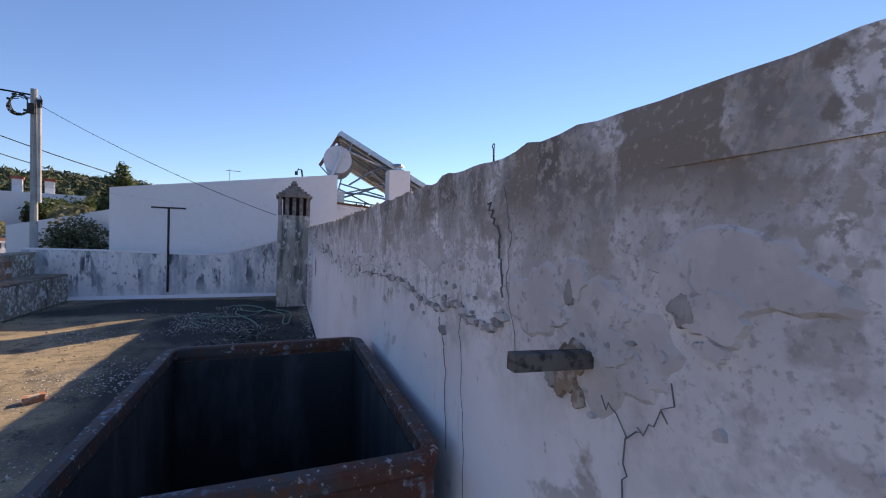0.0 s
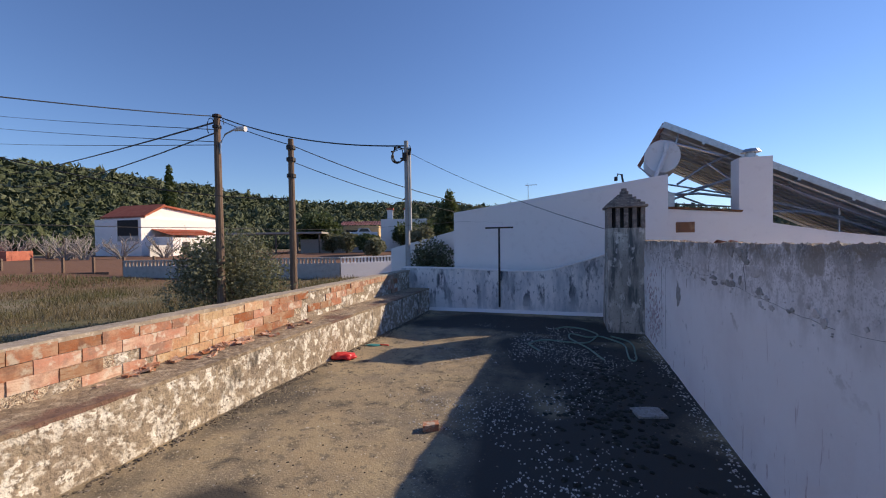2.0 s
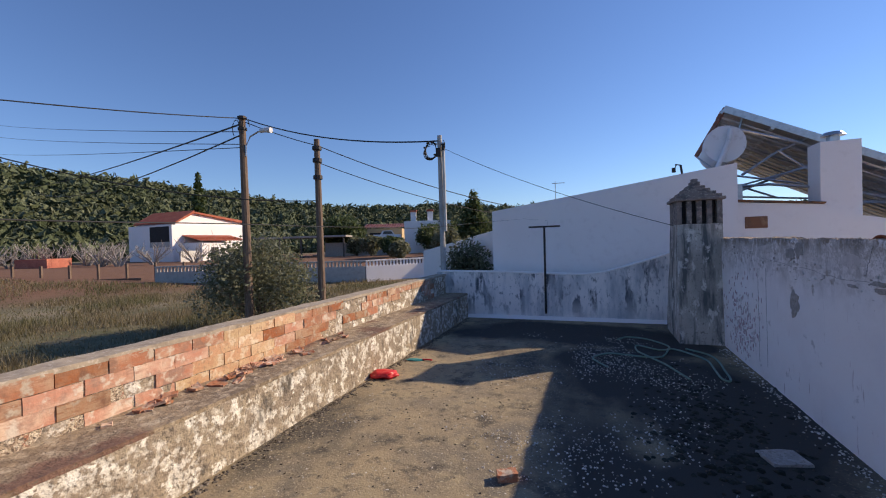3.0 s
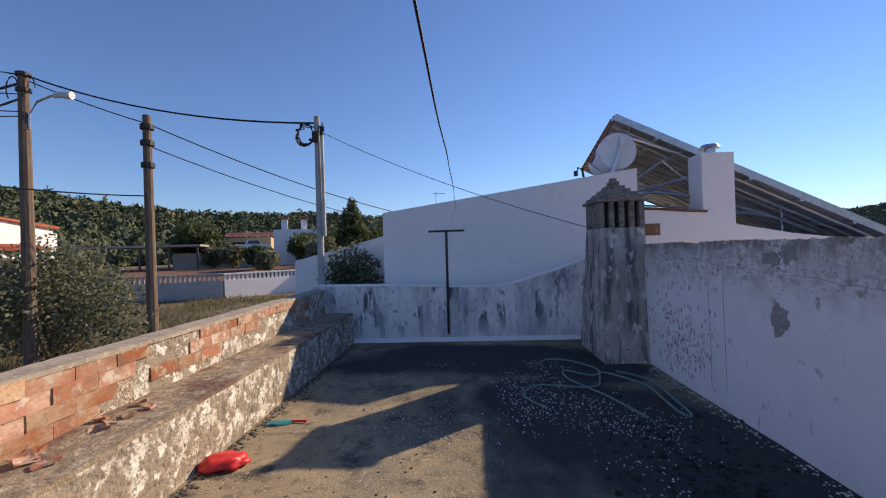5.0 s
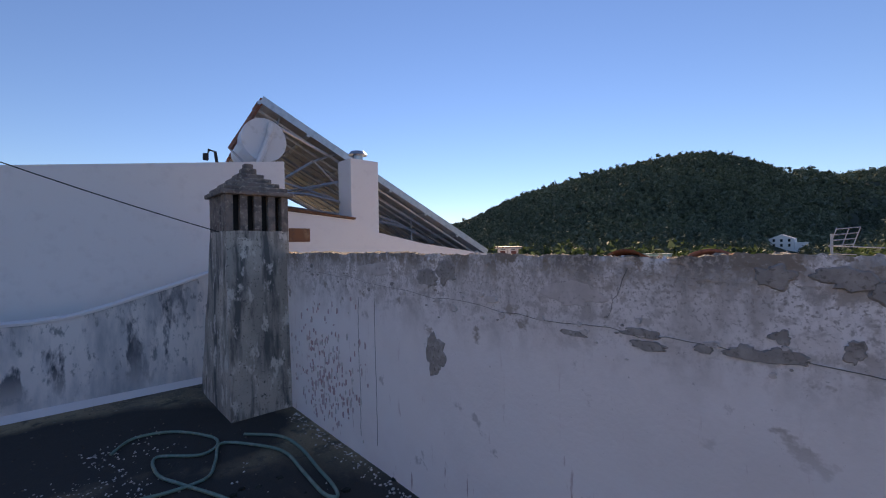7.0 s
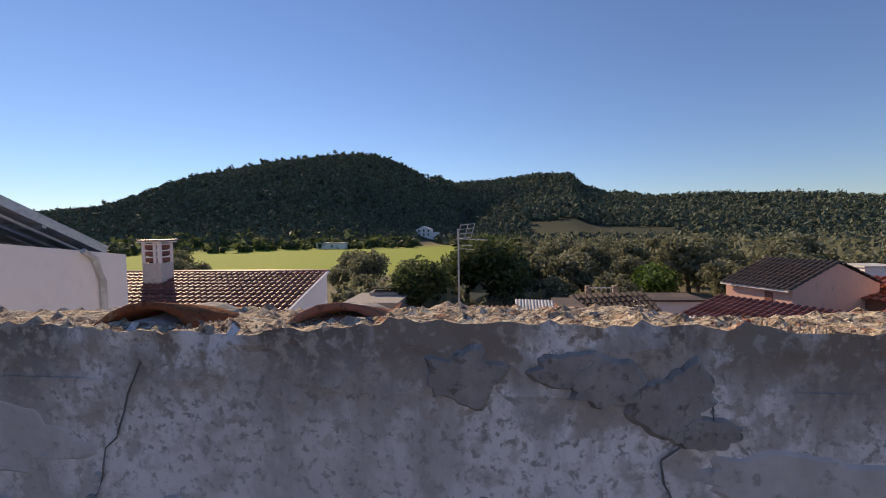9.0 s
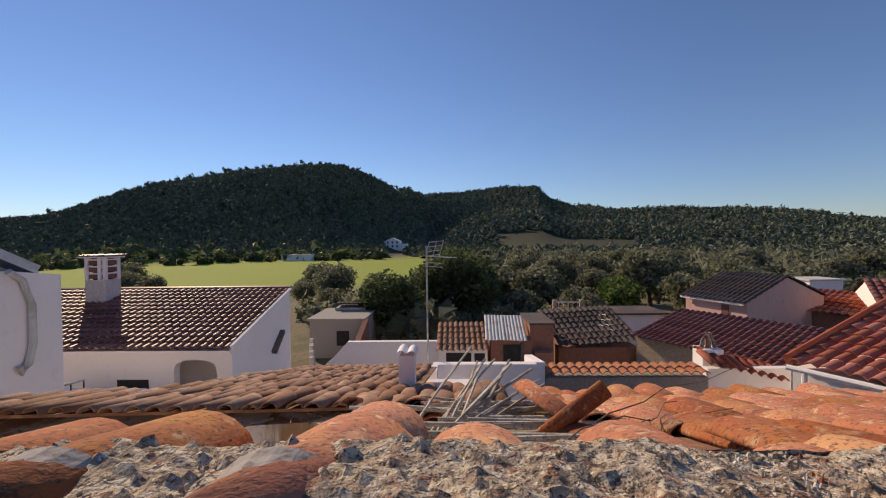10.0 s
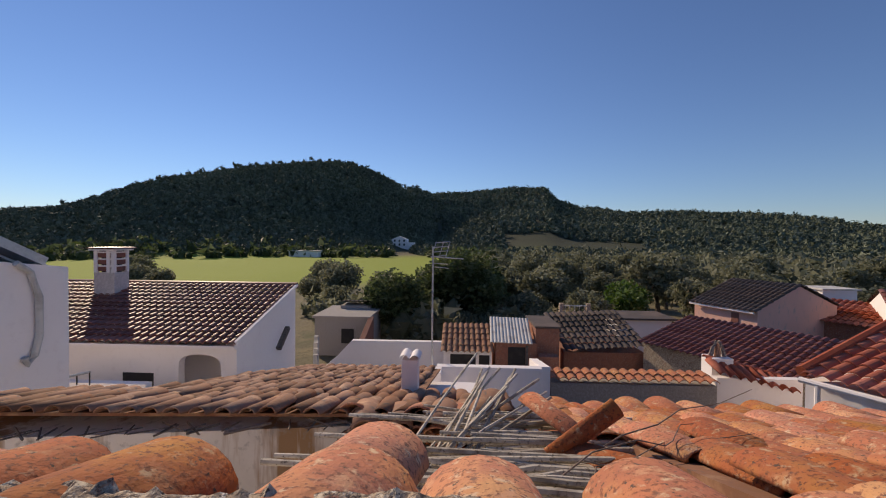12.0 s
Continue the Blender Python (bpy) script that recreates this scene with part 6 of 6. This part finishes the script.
block = wbox("main_block", (0, 12.4, 0, 8.5, -0.6, 5.2), M_WHITE, w1)
wbox("garage_opening", (-0.04, 0.02, 0.5, 4.2, 2.2, 5.0), M_DOOR, block, "flat dark panel for the recessed balcony opening")
wbox("balcony_rail", (-0.08, -0.045, 0.5, 4.2, 2.2, 2.9), M_CONC, block)
bm = prism(bmesh.new(), [(0.8, 5.21), (0.8, 5.5), (3.4, 6.9), (12.2, 5.75), (12.2, 5.21)], "y", 0.3, 8.0)
bmesh.ops.transform(bm, matrix=WF, verts=bm.verts)
part("upper_gable", bm, M_WHITE, w1)
for (xa, za), (xb, zb) in (((0.5, 5.36), (3.4, 6.92)), ((3.4, 6.92), (12.6, 5.72))):
    bm = prism(bmesh.new(), [(xa, za), (xb, zb), (xb, zb + 0.4), (xa, za + 0.22)], "y", -0.1, 8.2)
    bmesh.ops.transform(bm, matrix=WF, verts=bm.verts)
    part("roof", bm, M_TILERED, w1)
leanto = wbox("leanto", (1.8, 9.0, -3.2, -0.01, -0.8, 2.7), M_WHITE, w1)
sheet_roof("leanto_roof", WF @ slope_frame((1.4, -0.02, 3.75), (0, -1, -0.25), (1, 0, 0)), 3.7, 8.0, 6, 18, M_TILERED, w1)
wbox("door", (3.2, 4.4, -3.26, -3.18, -0.2, 2.0), M_DOOR, leanto)
wbox("gate_wall", (-1.2, 1.75, -3.0, -2.8, -0.8, 1.6), M_CORR, w1)
sbox("shed_roof", -26.5, -13.5, 58, 64, 2.9, 3.15, M_SPALL, w1, "grey sheet roof of a long open shed")
for k in range(5):
    sbox("shed_post", -26 + 3 * k, -25.8 + 3 * k, 58.2, 58.4, -0.6, 2.89, M_WOOD, w1)
w2 = thing("ochre_house", "low ochre house with a tiled roof", "house")
sbox("wall", -13.0, -6.6, 69, 75, 0, 4.3, mat("ochre_render", (0.55, 0.40, 0.22), [(1, 0.45, 0.65, (0.48, 0.35, 0.2), ONE)]), w2)
sbox("opening", -12.0, -9.6, 68.95, 69.02, 1.2, 3.6, M_DOOR, w2)
sheet_roof("roof", VIEW_POSE @ slope_frame((-13.3, 73, 5.2), (0, -1, -0.2), (1, 0, 0)), 4.2, 7.0, 6, 16, M_TILEFAR, w2)
bank = part("retaining_wall", boxed(-17.0, -5.6, 60.0, 68.9, -0.6, 2.1, m=VIEW_POSE), M_SPALL)
tagged(bank, "dark grey retaining wall holding up the village yard", "wall", kind="structure")
truck = thing("pickup", "small white parked pickup by the ochre house", "pickup", at=VIEW_POSE @ pose(-8.3, 62.2, 2.1, 0, 0, 12))
truck_body = part("body", boxed(-2.1, 2.1, -0.8, 0.8, 0.35, 1.0, bevel=0.12), M_TANKWHITE, truck)
part("cab", prism(bmesh.new(), [(-0.9, 1.005), (-0.55, 1.6), (0.75, 1.6), (1.2, 1.005)], "y", -0.72, 0.72), M_TANKWHITE, truck)
part("side_window", prism(bmesh.new(), [(-0.65, 1.06), (-0.42, 1.5), (0.66, 1.5), (0.95, 1.06)], "y", -0.735, -0.722), M_GLASS, truck)
part("bumper", boxed(2.08, 2.2, -0.75, 0.75, 0.35, 0.55, bevel=0.02), M_DARK, truck)
for x in (-1.3, 1.35):
    for y in (-0.74, 0.74):
        part("wheel", tube(bmesh.new(), [(x, y - 0.09, 0.33), (x, y + 0.09, 0.33)], 0.33, 14), M_CABLE, truck)
w3 = thing("grey_gable_house", "grey-white house with two tall chimneys", "house")
sbox("wall", -5.4, 1.4, 60, 66, 0, 4.9, M_WHITE, w3)
for x in (-4.1, -1.6):
    sbox("chimney_stack", x - 0.4, x + 0.4, 61, 61.8, 4.9, 6.3, M_TANKWHITE, w3)
    sbox("chimney_cap", x - 0.5, x + 0.5, 60.9, 61.9, 6.3, 6.6, M_TILERED, w3)
barn = thing("orange_digger_shed", "small orange-red shed on bare earth", "shed")
sbox("box", -46.5, -43.0, 45, 48, -0.6, 1.2, M_TILERED, barn)

bush = tree("olive_bush", "tall straggly olive bush in the dry field", Matrix.Translation(from_view(-6.7, 15.0, -1.3)), 0.5, 0.09, lobes_for(2.2, 1.75, 10, 21) + [(-2.3, 0, 1.1, 1.0, 0.8, 0.9), (1.9, -0.2, 1.3, 1.1, 0.8, 1.0), (0.4, 0, 3.0, 1.1, 0.8, 0.7), (-0.8, 0, 2.7, 0.9, 0.8, 0.7)], 15000, 0.06, M_LEAF, 21)
for k in range(60):
    a = random.uniform(0, 6.3)
    part("bare_twig", tube(bmesh.new(), [(0, 0, 0.2), (math.cos(a) * 1.0, math.sin(a) * 0.7, random.uniform(0.6, 1.4)), (math.cos(a) * random.uniform(1.6, 2.6), math.sin(a) * 1.2, random.uniform(0.8, 3.6))], 0.015, 4, taper=0.004), M_TWIG, bush)
tree("street_olive", "small olive tree beside the white yard wall", Matrix.Translation((-4.75, 11.62, -1.4)), 1.6, 0.07, [(0, 0, 2.6, 0.6, 0.45, 0.55), (0.2, 0, 2.2, 0.55, 0.4, 0.45), (-0.25, 0, 2.3, 0.45, 0.4, 0.5)], 3500, 0.045, M_LEAF, 23)
tree("dark_round_tree", "dense dark round tree by the houses", Matrix.Translation(from_view(-15.5, 65, 0.3)), 1.2, 0.3, lobes_for(3.9, 3.6, 8, 24), 5000, 0.28, M_LEAFDARK, 24)
con = tree("conifer", "dark pointed conifer behind the roofs", Matrix.Translation(from_view(3.9, 50, 0.2)), 2.0, 0.25, [(0, 0, 2.2, 2.3, 2.3, 1.4), (0, 0, 3.8, 1.8, 1.8, 1.4), (0, 0, 5.4, 1.2, 1.2, 1.4), (0.1, 0, 6.8, 0.6, 0.6, 1.1)], 4500, 0.24, M_LEAFDARK, 25)
for i, (x, y, s) in enumerate(((-1.6, 58, 0.9), (0.5, 46, 0.7), (2.5, 60, 1.0), (-9.5, 55, 0.6), (-6.2, 50, 0.55), (-12.5, 60, 0.6), (5.5, 55, 1.0), (-4.4, 42, 0.45))):
    tree("village_tree", "bushy green tree between the village houses", Matrix.Translation(from_view(x, y, -0.3)), 1.0, 0.2, lobes_for(3.0 * s, 3.2 * s, 6, 30 + i), 2200, 0.22, (M_LEAFDARK, M_LEAF)[i % 2], 30 + i, "trees between the houses")
for i, x in enumerate((-52, -47, -43, -38, -33.5, -30, -48, -55, -58, -50, -45, -40.5, -36)):
    t = thing("bare_fig_tree", "leafless pale fig tree on red earth", "tree", "bare fig trees", at=Matrix.Translation(from_view(x, 46 + 2 * (i % 3), -0.4)))
    for k in range(18):
        a, h = random.uniform(0, 6.3), random.uniform(1.4, 3.0)
        tip = Vector((math.cos(a) * random.uniform(1.2, 2.2), math.sin(a) * 1.6, h))
        knee = Vector((math.cos(a) * 0.5, math.sin(a) * 0.5, h * 0.5))
        bm = tube(bmesh.new(), [(0, 0, 0), tuple(knee), tuple(tip)], 0.09, 5, taper=0.03)
        for q in range(4):
            st = knee.lerp(tip, 0.25 + 0.25 * q)
            tube(bm, [tuple(st), tuple(st + Vector((random.uniform(-0.6, 0.6), random.uniform(-0.6, 0.6), random.uniform(0.3, 0.9))))], 0.035, 4, taper=0.012)
        part("branch", bm, M_FIG, t)
tall = thing("tall_thin_pine", "tall thin pine above the wooded hill", "tree", at=Matrix.Translation(from_view(-69, 118, 4)))
part("trunk", tube(bmesh.new(), [(0, 0, 0), (0, 0, 19)], 0.4, 6, taper=0.1), M_BARK, tall)
ob = new("crown", crown_mesh("crown", M_LEAFDARK, [(0, 0, 8 + 1.6 * k, 2.2 - 0.22 * k, 2.2 - 0.22 * k, 1.1) for k in range(8)], 900, 0.6, 77))
ob.parent = tall


def grass():
    rnd = random.Random(5)
    verts, faces = [], []
    for _ in range(70000):
        y = 6 + 26 * rnd.random() ** 1.3
        x = y * rnd.uniform(-1.25, 0.0)
        p = from_view(x, y)
        if p.x > -5.3 or p.y < -2:
            continue
        z = land(p.x, p.y)
        dens = noise.noise(Vector((p.x * 0.25, p.y * 0.25, 1)))
        if dens < -0.15 and rnd.random() < 0.6:
            continue
        h = rnd.uniform(0.06, 0.26) * (1.2 + 1.4 * dens)
        a = rnd.uniform(0, 6.3)
        w = 0.005 + 0.0006 * y
        lean = Vector((rnd.gauss(0, 0.25), rnd.gauss(0, 0.25), 1)) * h
        b = len(verts)
        d = Vector((math.cos(a) * w, math.sin(a) * w, 0))
        q = Vector((p.x, p.y, z))
        verts += [tuple(q - d), tuple(q + d), tuple(q + lean)]
        faces.append((b, b + 1, b + 2))
    tagged(raw("field_grass", verts, faces, M_DRYGRASS), "tall dry grass and weeds over the field", "grass", kind="stuff")


grass()

# ---- small things on the terrace ----
def rag(name, label, cat, material, at, sx, sy, sz, seed, parts="film"):
    t = thing(name, label, cat, at=at)
    bm = bmesh.new()
    bmesh.ops.create_icosphere(bm, subdivisions=3, radius=1)
    for v in bm.verts:
        q = v.co * (1 + 0.35 * noise.noise(v.co * 1.8 + Vector((seed, 0, 0))) + 0.15 * noise.noise(v.co * 5))
        v.co = Vector((q.x * sx, q.y * sy, max(0.002, q.z * sz + sz * 0.6)))
    part(parts, bm, material, t, soft=True)
    return t


rag("red_plastic_bag", "crumpled bright red plastic bag on the screed", "bag", M_REDBAG, pose(-4.20, 6.24, 0, 0, 0, 20), 0.17, 0.12, 0.055, 2)
trowel = rag("hand_brush", "flat teal hand brush with a red handle on the screed", "brush", M_TEAL, pose(-4.12, 7.0, 0, 0, 0, 10), 0.13, 0.06, 0.012, 5, "sheet")
part("handle", tube(bmesh.new(), [(0.10, -0.01, 0.016), (0.17, -0.02, 0.018), (0.24, -0.03, 0.016)], 0.011, 7), M_REDBAG, trowel, "red plastic handle")
bit = thing("brick_fragment", "broken red brick fragment on the screed", "brick", at=pose(-2.33, 4.55, 0, 0, 0, 25))
bm = rough_box(-0.065, 0.065, -0.045, 0.045, 0.0, 0.055, 0.015, 0.01, 14.0)
part("lump", bm, M_BRICK, bit)
slab = thing("flat_screed_slab", "thin grey slab lying by the wall", "slab", at=pose(-0.5, 5.37, 0, 0, 0, 15))
part("slab", rough_box(-0.13, 0.13, -0.10, 0.10, 0.002, 0.022, 0.03, 0.008, 9.0), M_SPALL, slab)


def hose(points, r=0.012):
    t = thing("garden_hose", "pale green garden hose lying in loose loops", "hose")
    pts = []
    p = [Vector((*q, 0.014)) for q in points]
    for i in range(len(p) - 1):
        a, b, c, d = p[max(0, i - 1)], p[i], p[i + 1], p[min(len(p) - 1, i + 2)]
        for k in range(7):
            u = k / 7
            pts.append(0.5 * ((2 * b) + (c - a) * u + (2 * a - 5 * b + 4 * c - d) * u * u + (3 * b - a - 3 * c + d) * u ** 3))
    pts.append(p[-1])
    part("tubing", tube(bmesh.new(), [tuple(q) for q in pts], r, 7), M_HOSE, t, soft=True)


hose([(-1.44, 8.79), (-1.28, 9.0), (-1.01, 8.92), (-0.78, 8.57), (-0.79, 8.36), (-0.93, 8.29), (-1.18, 8.48), (-1.21, 8.18), (-1.1, 7.91), (-0.94, 7.57), (-0.85, 7.29), (-0.77, 7.04)])
hose([(-1.62, 7.28), (-1.74, 7.49), (-1.79, 7.69), (-1.6, 7.93), (-1.39, 7.92), (-1.18, 7.87), (-0.96, 7.89), (-0.86, 8.09), (-0.75, 8.38), (-0.54, 8.14), (-0.42, 7.87), (-0.43, 7.48), (-0.44, 7.16), (-0.39, 7.06), (-0.35, 7.19), (-0.33, 7.47), (-0.3, 7.87), (-0.35, 8.18), (-0.56, 8.43)])

# tile shards on the bench
shard_me = []
for k in range(4):
    bm = rough_box(-0.06, 0.06, -0.04, 0.04, 0.0, 0.018, 0.02, 0.012, 9.0 + k)
    me = bpy.data.meshes.new("shard")
    bm.to_mesh(me)
    bm.free()
    me.materials.append(M_BRICK)
    shard_me.append(me)
for k in range(46):
    y = random.gauss(4.6, 0.75)
    t = tagged(new("tile_shard", shard_me[k % 4]), "broken clay shard lying on the bench", "shard", "clay shards on the bench")
    t.matrix_basis = pose(-4.78 + abs(random.gauss(0, 0.09)), y, 0.512 + 0.01 * (k % 3), random.uniform(-12, 12), random.uniform(-12, 12), random.uniform(0, 180)) @ Matrix.Diagonal((random.uniform(0.5, 1.2), random.uniform(0.6, 1.2), 1, 1))


def grit(name, label, count, place, sizes, material, seed, base=lambda x, y: 0.0, thick=(0.1, 0.3)):
    """Loose chips, joined: nobody could count them."""
    rnd = random.Random(seed)
    verts, faces = [], []
    for _ in range(count):
        x, y = place(rnd)
        s = rnd.uniform(*sizes)
        a = rnd.uniform(0, 6.3)
        b = len(verts)
        n = 5
        for k in range(n):
            q = a + 2 * math.pi * k / n
            w = s * rnd.uniform(0.6, 1.2)
            verts.append((x + math.cos(q) * w, y + math.sin(q) * w, base(x, y)))
        for k in range(n):
            q = a + 2 * math.pi * k / n
            w = s * rnd.uniform(0.3, 0.7)
            verts.append((x + math.cos(q) * w, y + math.sin(q) * w, base(x, y) + s * rnd.uniform(*thick) + 0.004))
        faces.append(tuple(range(b + n, b + 2 * n)))
        faces += [(b + k, b + (k + 1) % n, b + n + (k + 1) % n, b + n + k) for k in range(n)]
    tagged(raw(name, verts, faces, material), label, "debris", kind="stuff")


M_CHIP = mat("pale_plaster_chip", (0.60, 0.57, 0.52), [(9, 0.45, 0.65, (0.42, 0.39, 0.35), ONE)], rough=0.95, island=0.25)
M_GRIT = mat("dark_grit", (0.10, 0.085, 0.07), [(9, 0.45, 0.65, (0.20, 0.16, 0.12), ONE)], rough=0.95, island=0.4)


def chip_spot(r):
    while True:
        x, y = r.uniform(-4.2, -0.1), r.uniform(0.5, 9.8)
        d = noise.noise(Vector((x * 0.9, y * 0.9, 4))) + 0.6 * noise.noise(Vector((x * 3.1, y * 3.1, 7))) + 0.9 * math.exp(-((x + 1.4) / 1.1) ** 2) - 0.45 - 0.35 * abs(y - 5.8) / 2.5
        if d > r.uniform(-0.1, 0.7):
            return x, y


grit("plaster_chips", "flakes of fallen white plaster over the screed", 2900, chip_spot, (0.003, 0.012), M_CHIP, 8)
grit("screed_crumbs", "dark crumbs and pebbles scattered on the screed", 1500, lambda r: (r.uniform(-4.3, -0.1), r.uniform(0.5, 10.0)), (0.003, 0.013), M_GRIT, 18)
M_MOSS = mat("black_moss", (0.022, 0.024, 0.018), [(25, 0.45, 0.62, (0.045, 0.045, 0.032), ONE)], rough=0.97, island=0.4)
grit("moss_patches", "black cushions of dry moss on the damp screed", 420, lambda r: (r.gauss(-0.8, 0.3), r.gauss(5.7, 0.75)), (0.012, 0.045), M_MOSS, 21)
grit("gutter_grit", "dark grit and leaves along the bench foot", 1400, lambda r: (-4.33 + abs(r.gauss(0, 0.05)), r.uniform(0, 10.1)), (0.006, 0.022), M_GRIT, 9)
grit("wall_foot_grit", "crumbs of plaster along the wall foot", 500, lambda r: (-0.03 - abs(r.gauss(0, 0.06)), r.uniform(2.5, 8.6)), (0.004, 0.014), M_CHIP, 10)

M_STONE = mat("mortar_pebble", (0.52, 0.42, 0.31), [(9, 0.45, 0.6, (0.36, 0.26, 0.19), ONE), (16, 0.56, 0.62, (0.45, 0.20, 0.13), ONE), (12, 0.58, 0.64, (0.70, 0.64, 0.54), ONE)], rough=0.95, island=0.5, bump=[(120, 0.6, 0.004)])
grit("wall_top_pebbles", "loose pebbles and mortar crumbs on the wall's top", 3000, lambda r: (r.uniform(0.02, 0.25), r.uniform(3.8, 6.2)), (0.0012, 0.0042), M_STONE, 22,
     lambda x, y: WALL_TOP - 0.018 - 0.13 * x, (0.2, 0.7))

# ---- bricks of the parapet ----
brick_me = []
for k in range(5):
    bm = rough_box(-0.005, 0.02, 0.0, 0.296, 0.0, 0.101, 0.049, 0.006, 11.0 + k)
    me = bpy.data.meshes.new("brick")
    bm.to_mesh(me)
    bm.free()
    me.materials.append(M_BRICK)
    brick_me.append(me)
pale_me = []
for me in brick_me:
    pale = me.copy()
    pale.materials.clear()
    pale.materials.append(M_BRICKPALE)
    pale_me.append(pale)
for row in range(4):
    z = 0.50 + 0.104 * row
    for k in range(24):
        y = 2.55 + 0.305 * k + (0.15 if row % 2 else 0)
        edge = noise.noise(Vector((y * 0.9, row * 0.5, 2)))
        if (y < 3.9 and row < 2 and edge < 0.1) or (5.75 < y < 6.3 and row < 2) or (y > 6.2 and edge + 0.16 * row < 0.32) or y > 9.3:
            continue
        smeared = 4.15 < y + 0.3 * edge < 5.15
        ob = new("brick", (pale_me if smeared else brick_me)[(k * 3 + row) % 5])
        ob.parent = parapet
        ob.matrix_basis = pose(-4.868 + random.uniform(-0.004, 0.006), y + random.uniform(-0.006, 0.006), z + random.uniform(-0.004, 0.004), random.uniform(-0.8, 0.8), random.uniform(-1, 1), random.uniform(-1, 1))

# ---- last small fixtures ----
rod = thing("wall_rod", "twisted rusty wire rod standing on the tile roof", "rod")
part("rod", tube(bmesh.new(), [(0.55, 2.11, 1.30), (0.55, 2.115, 1.62), (0.55, 2.125, 1.70), (0.55, 2.108, 1.755), (0.55, 2.12, 1.82), (0.55, 2.126, 1.905)], 0.005, 6), M_DARK, rod)
part("ring", tube(bmesh.new(), [(0.55, 2.128 + 0.012 * math.sin(k * 0.75), 1.917 - 0.012 * math.cos(k * 0.75)) for k in range(9)], 0.003, 5), M_DARK, rod)
hook = thing("roof_bracket", "small bent metal bracket on the white gable", "bracket")
part("arm", tube(bmesh.new(), [(-0.02, 11.4, 2.78), (-0.06, 11.4, 3.06), (-0.14, 11.4, 3.08), (-0.18, 11.4, 2.95)], 0.022, 6), M_DARK, hook)
part("head", boxed(-0.22, -0.15, 11.37, 11.43, 2.92, 3.02, bevel=0.01), M_DARK, hook)
far_aerial = thing("far_aerial", "thin television aerial behind the white roof", "aerial")
part("mast", tube(bmesh.new(), [tuple(from_view(11.1, 40, 2.0)), tuple(from_view(11.1, 40, 7.2))], 0.03, 6), M_STEEL, far_aerial)
part("boom", tube(bmesh.new(), [tuple(from_view(10.8, 40, 7.0)), tuple(from_view(12.0, 40, 7.05))], 0.03, 5), M_STEEL, far_aerial)
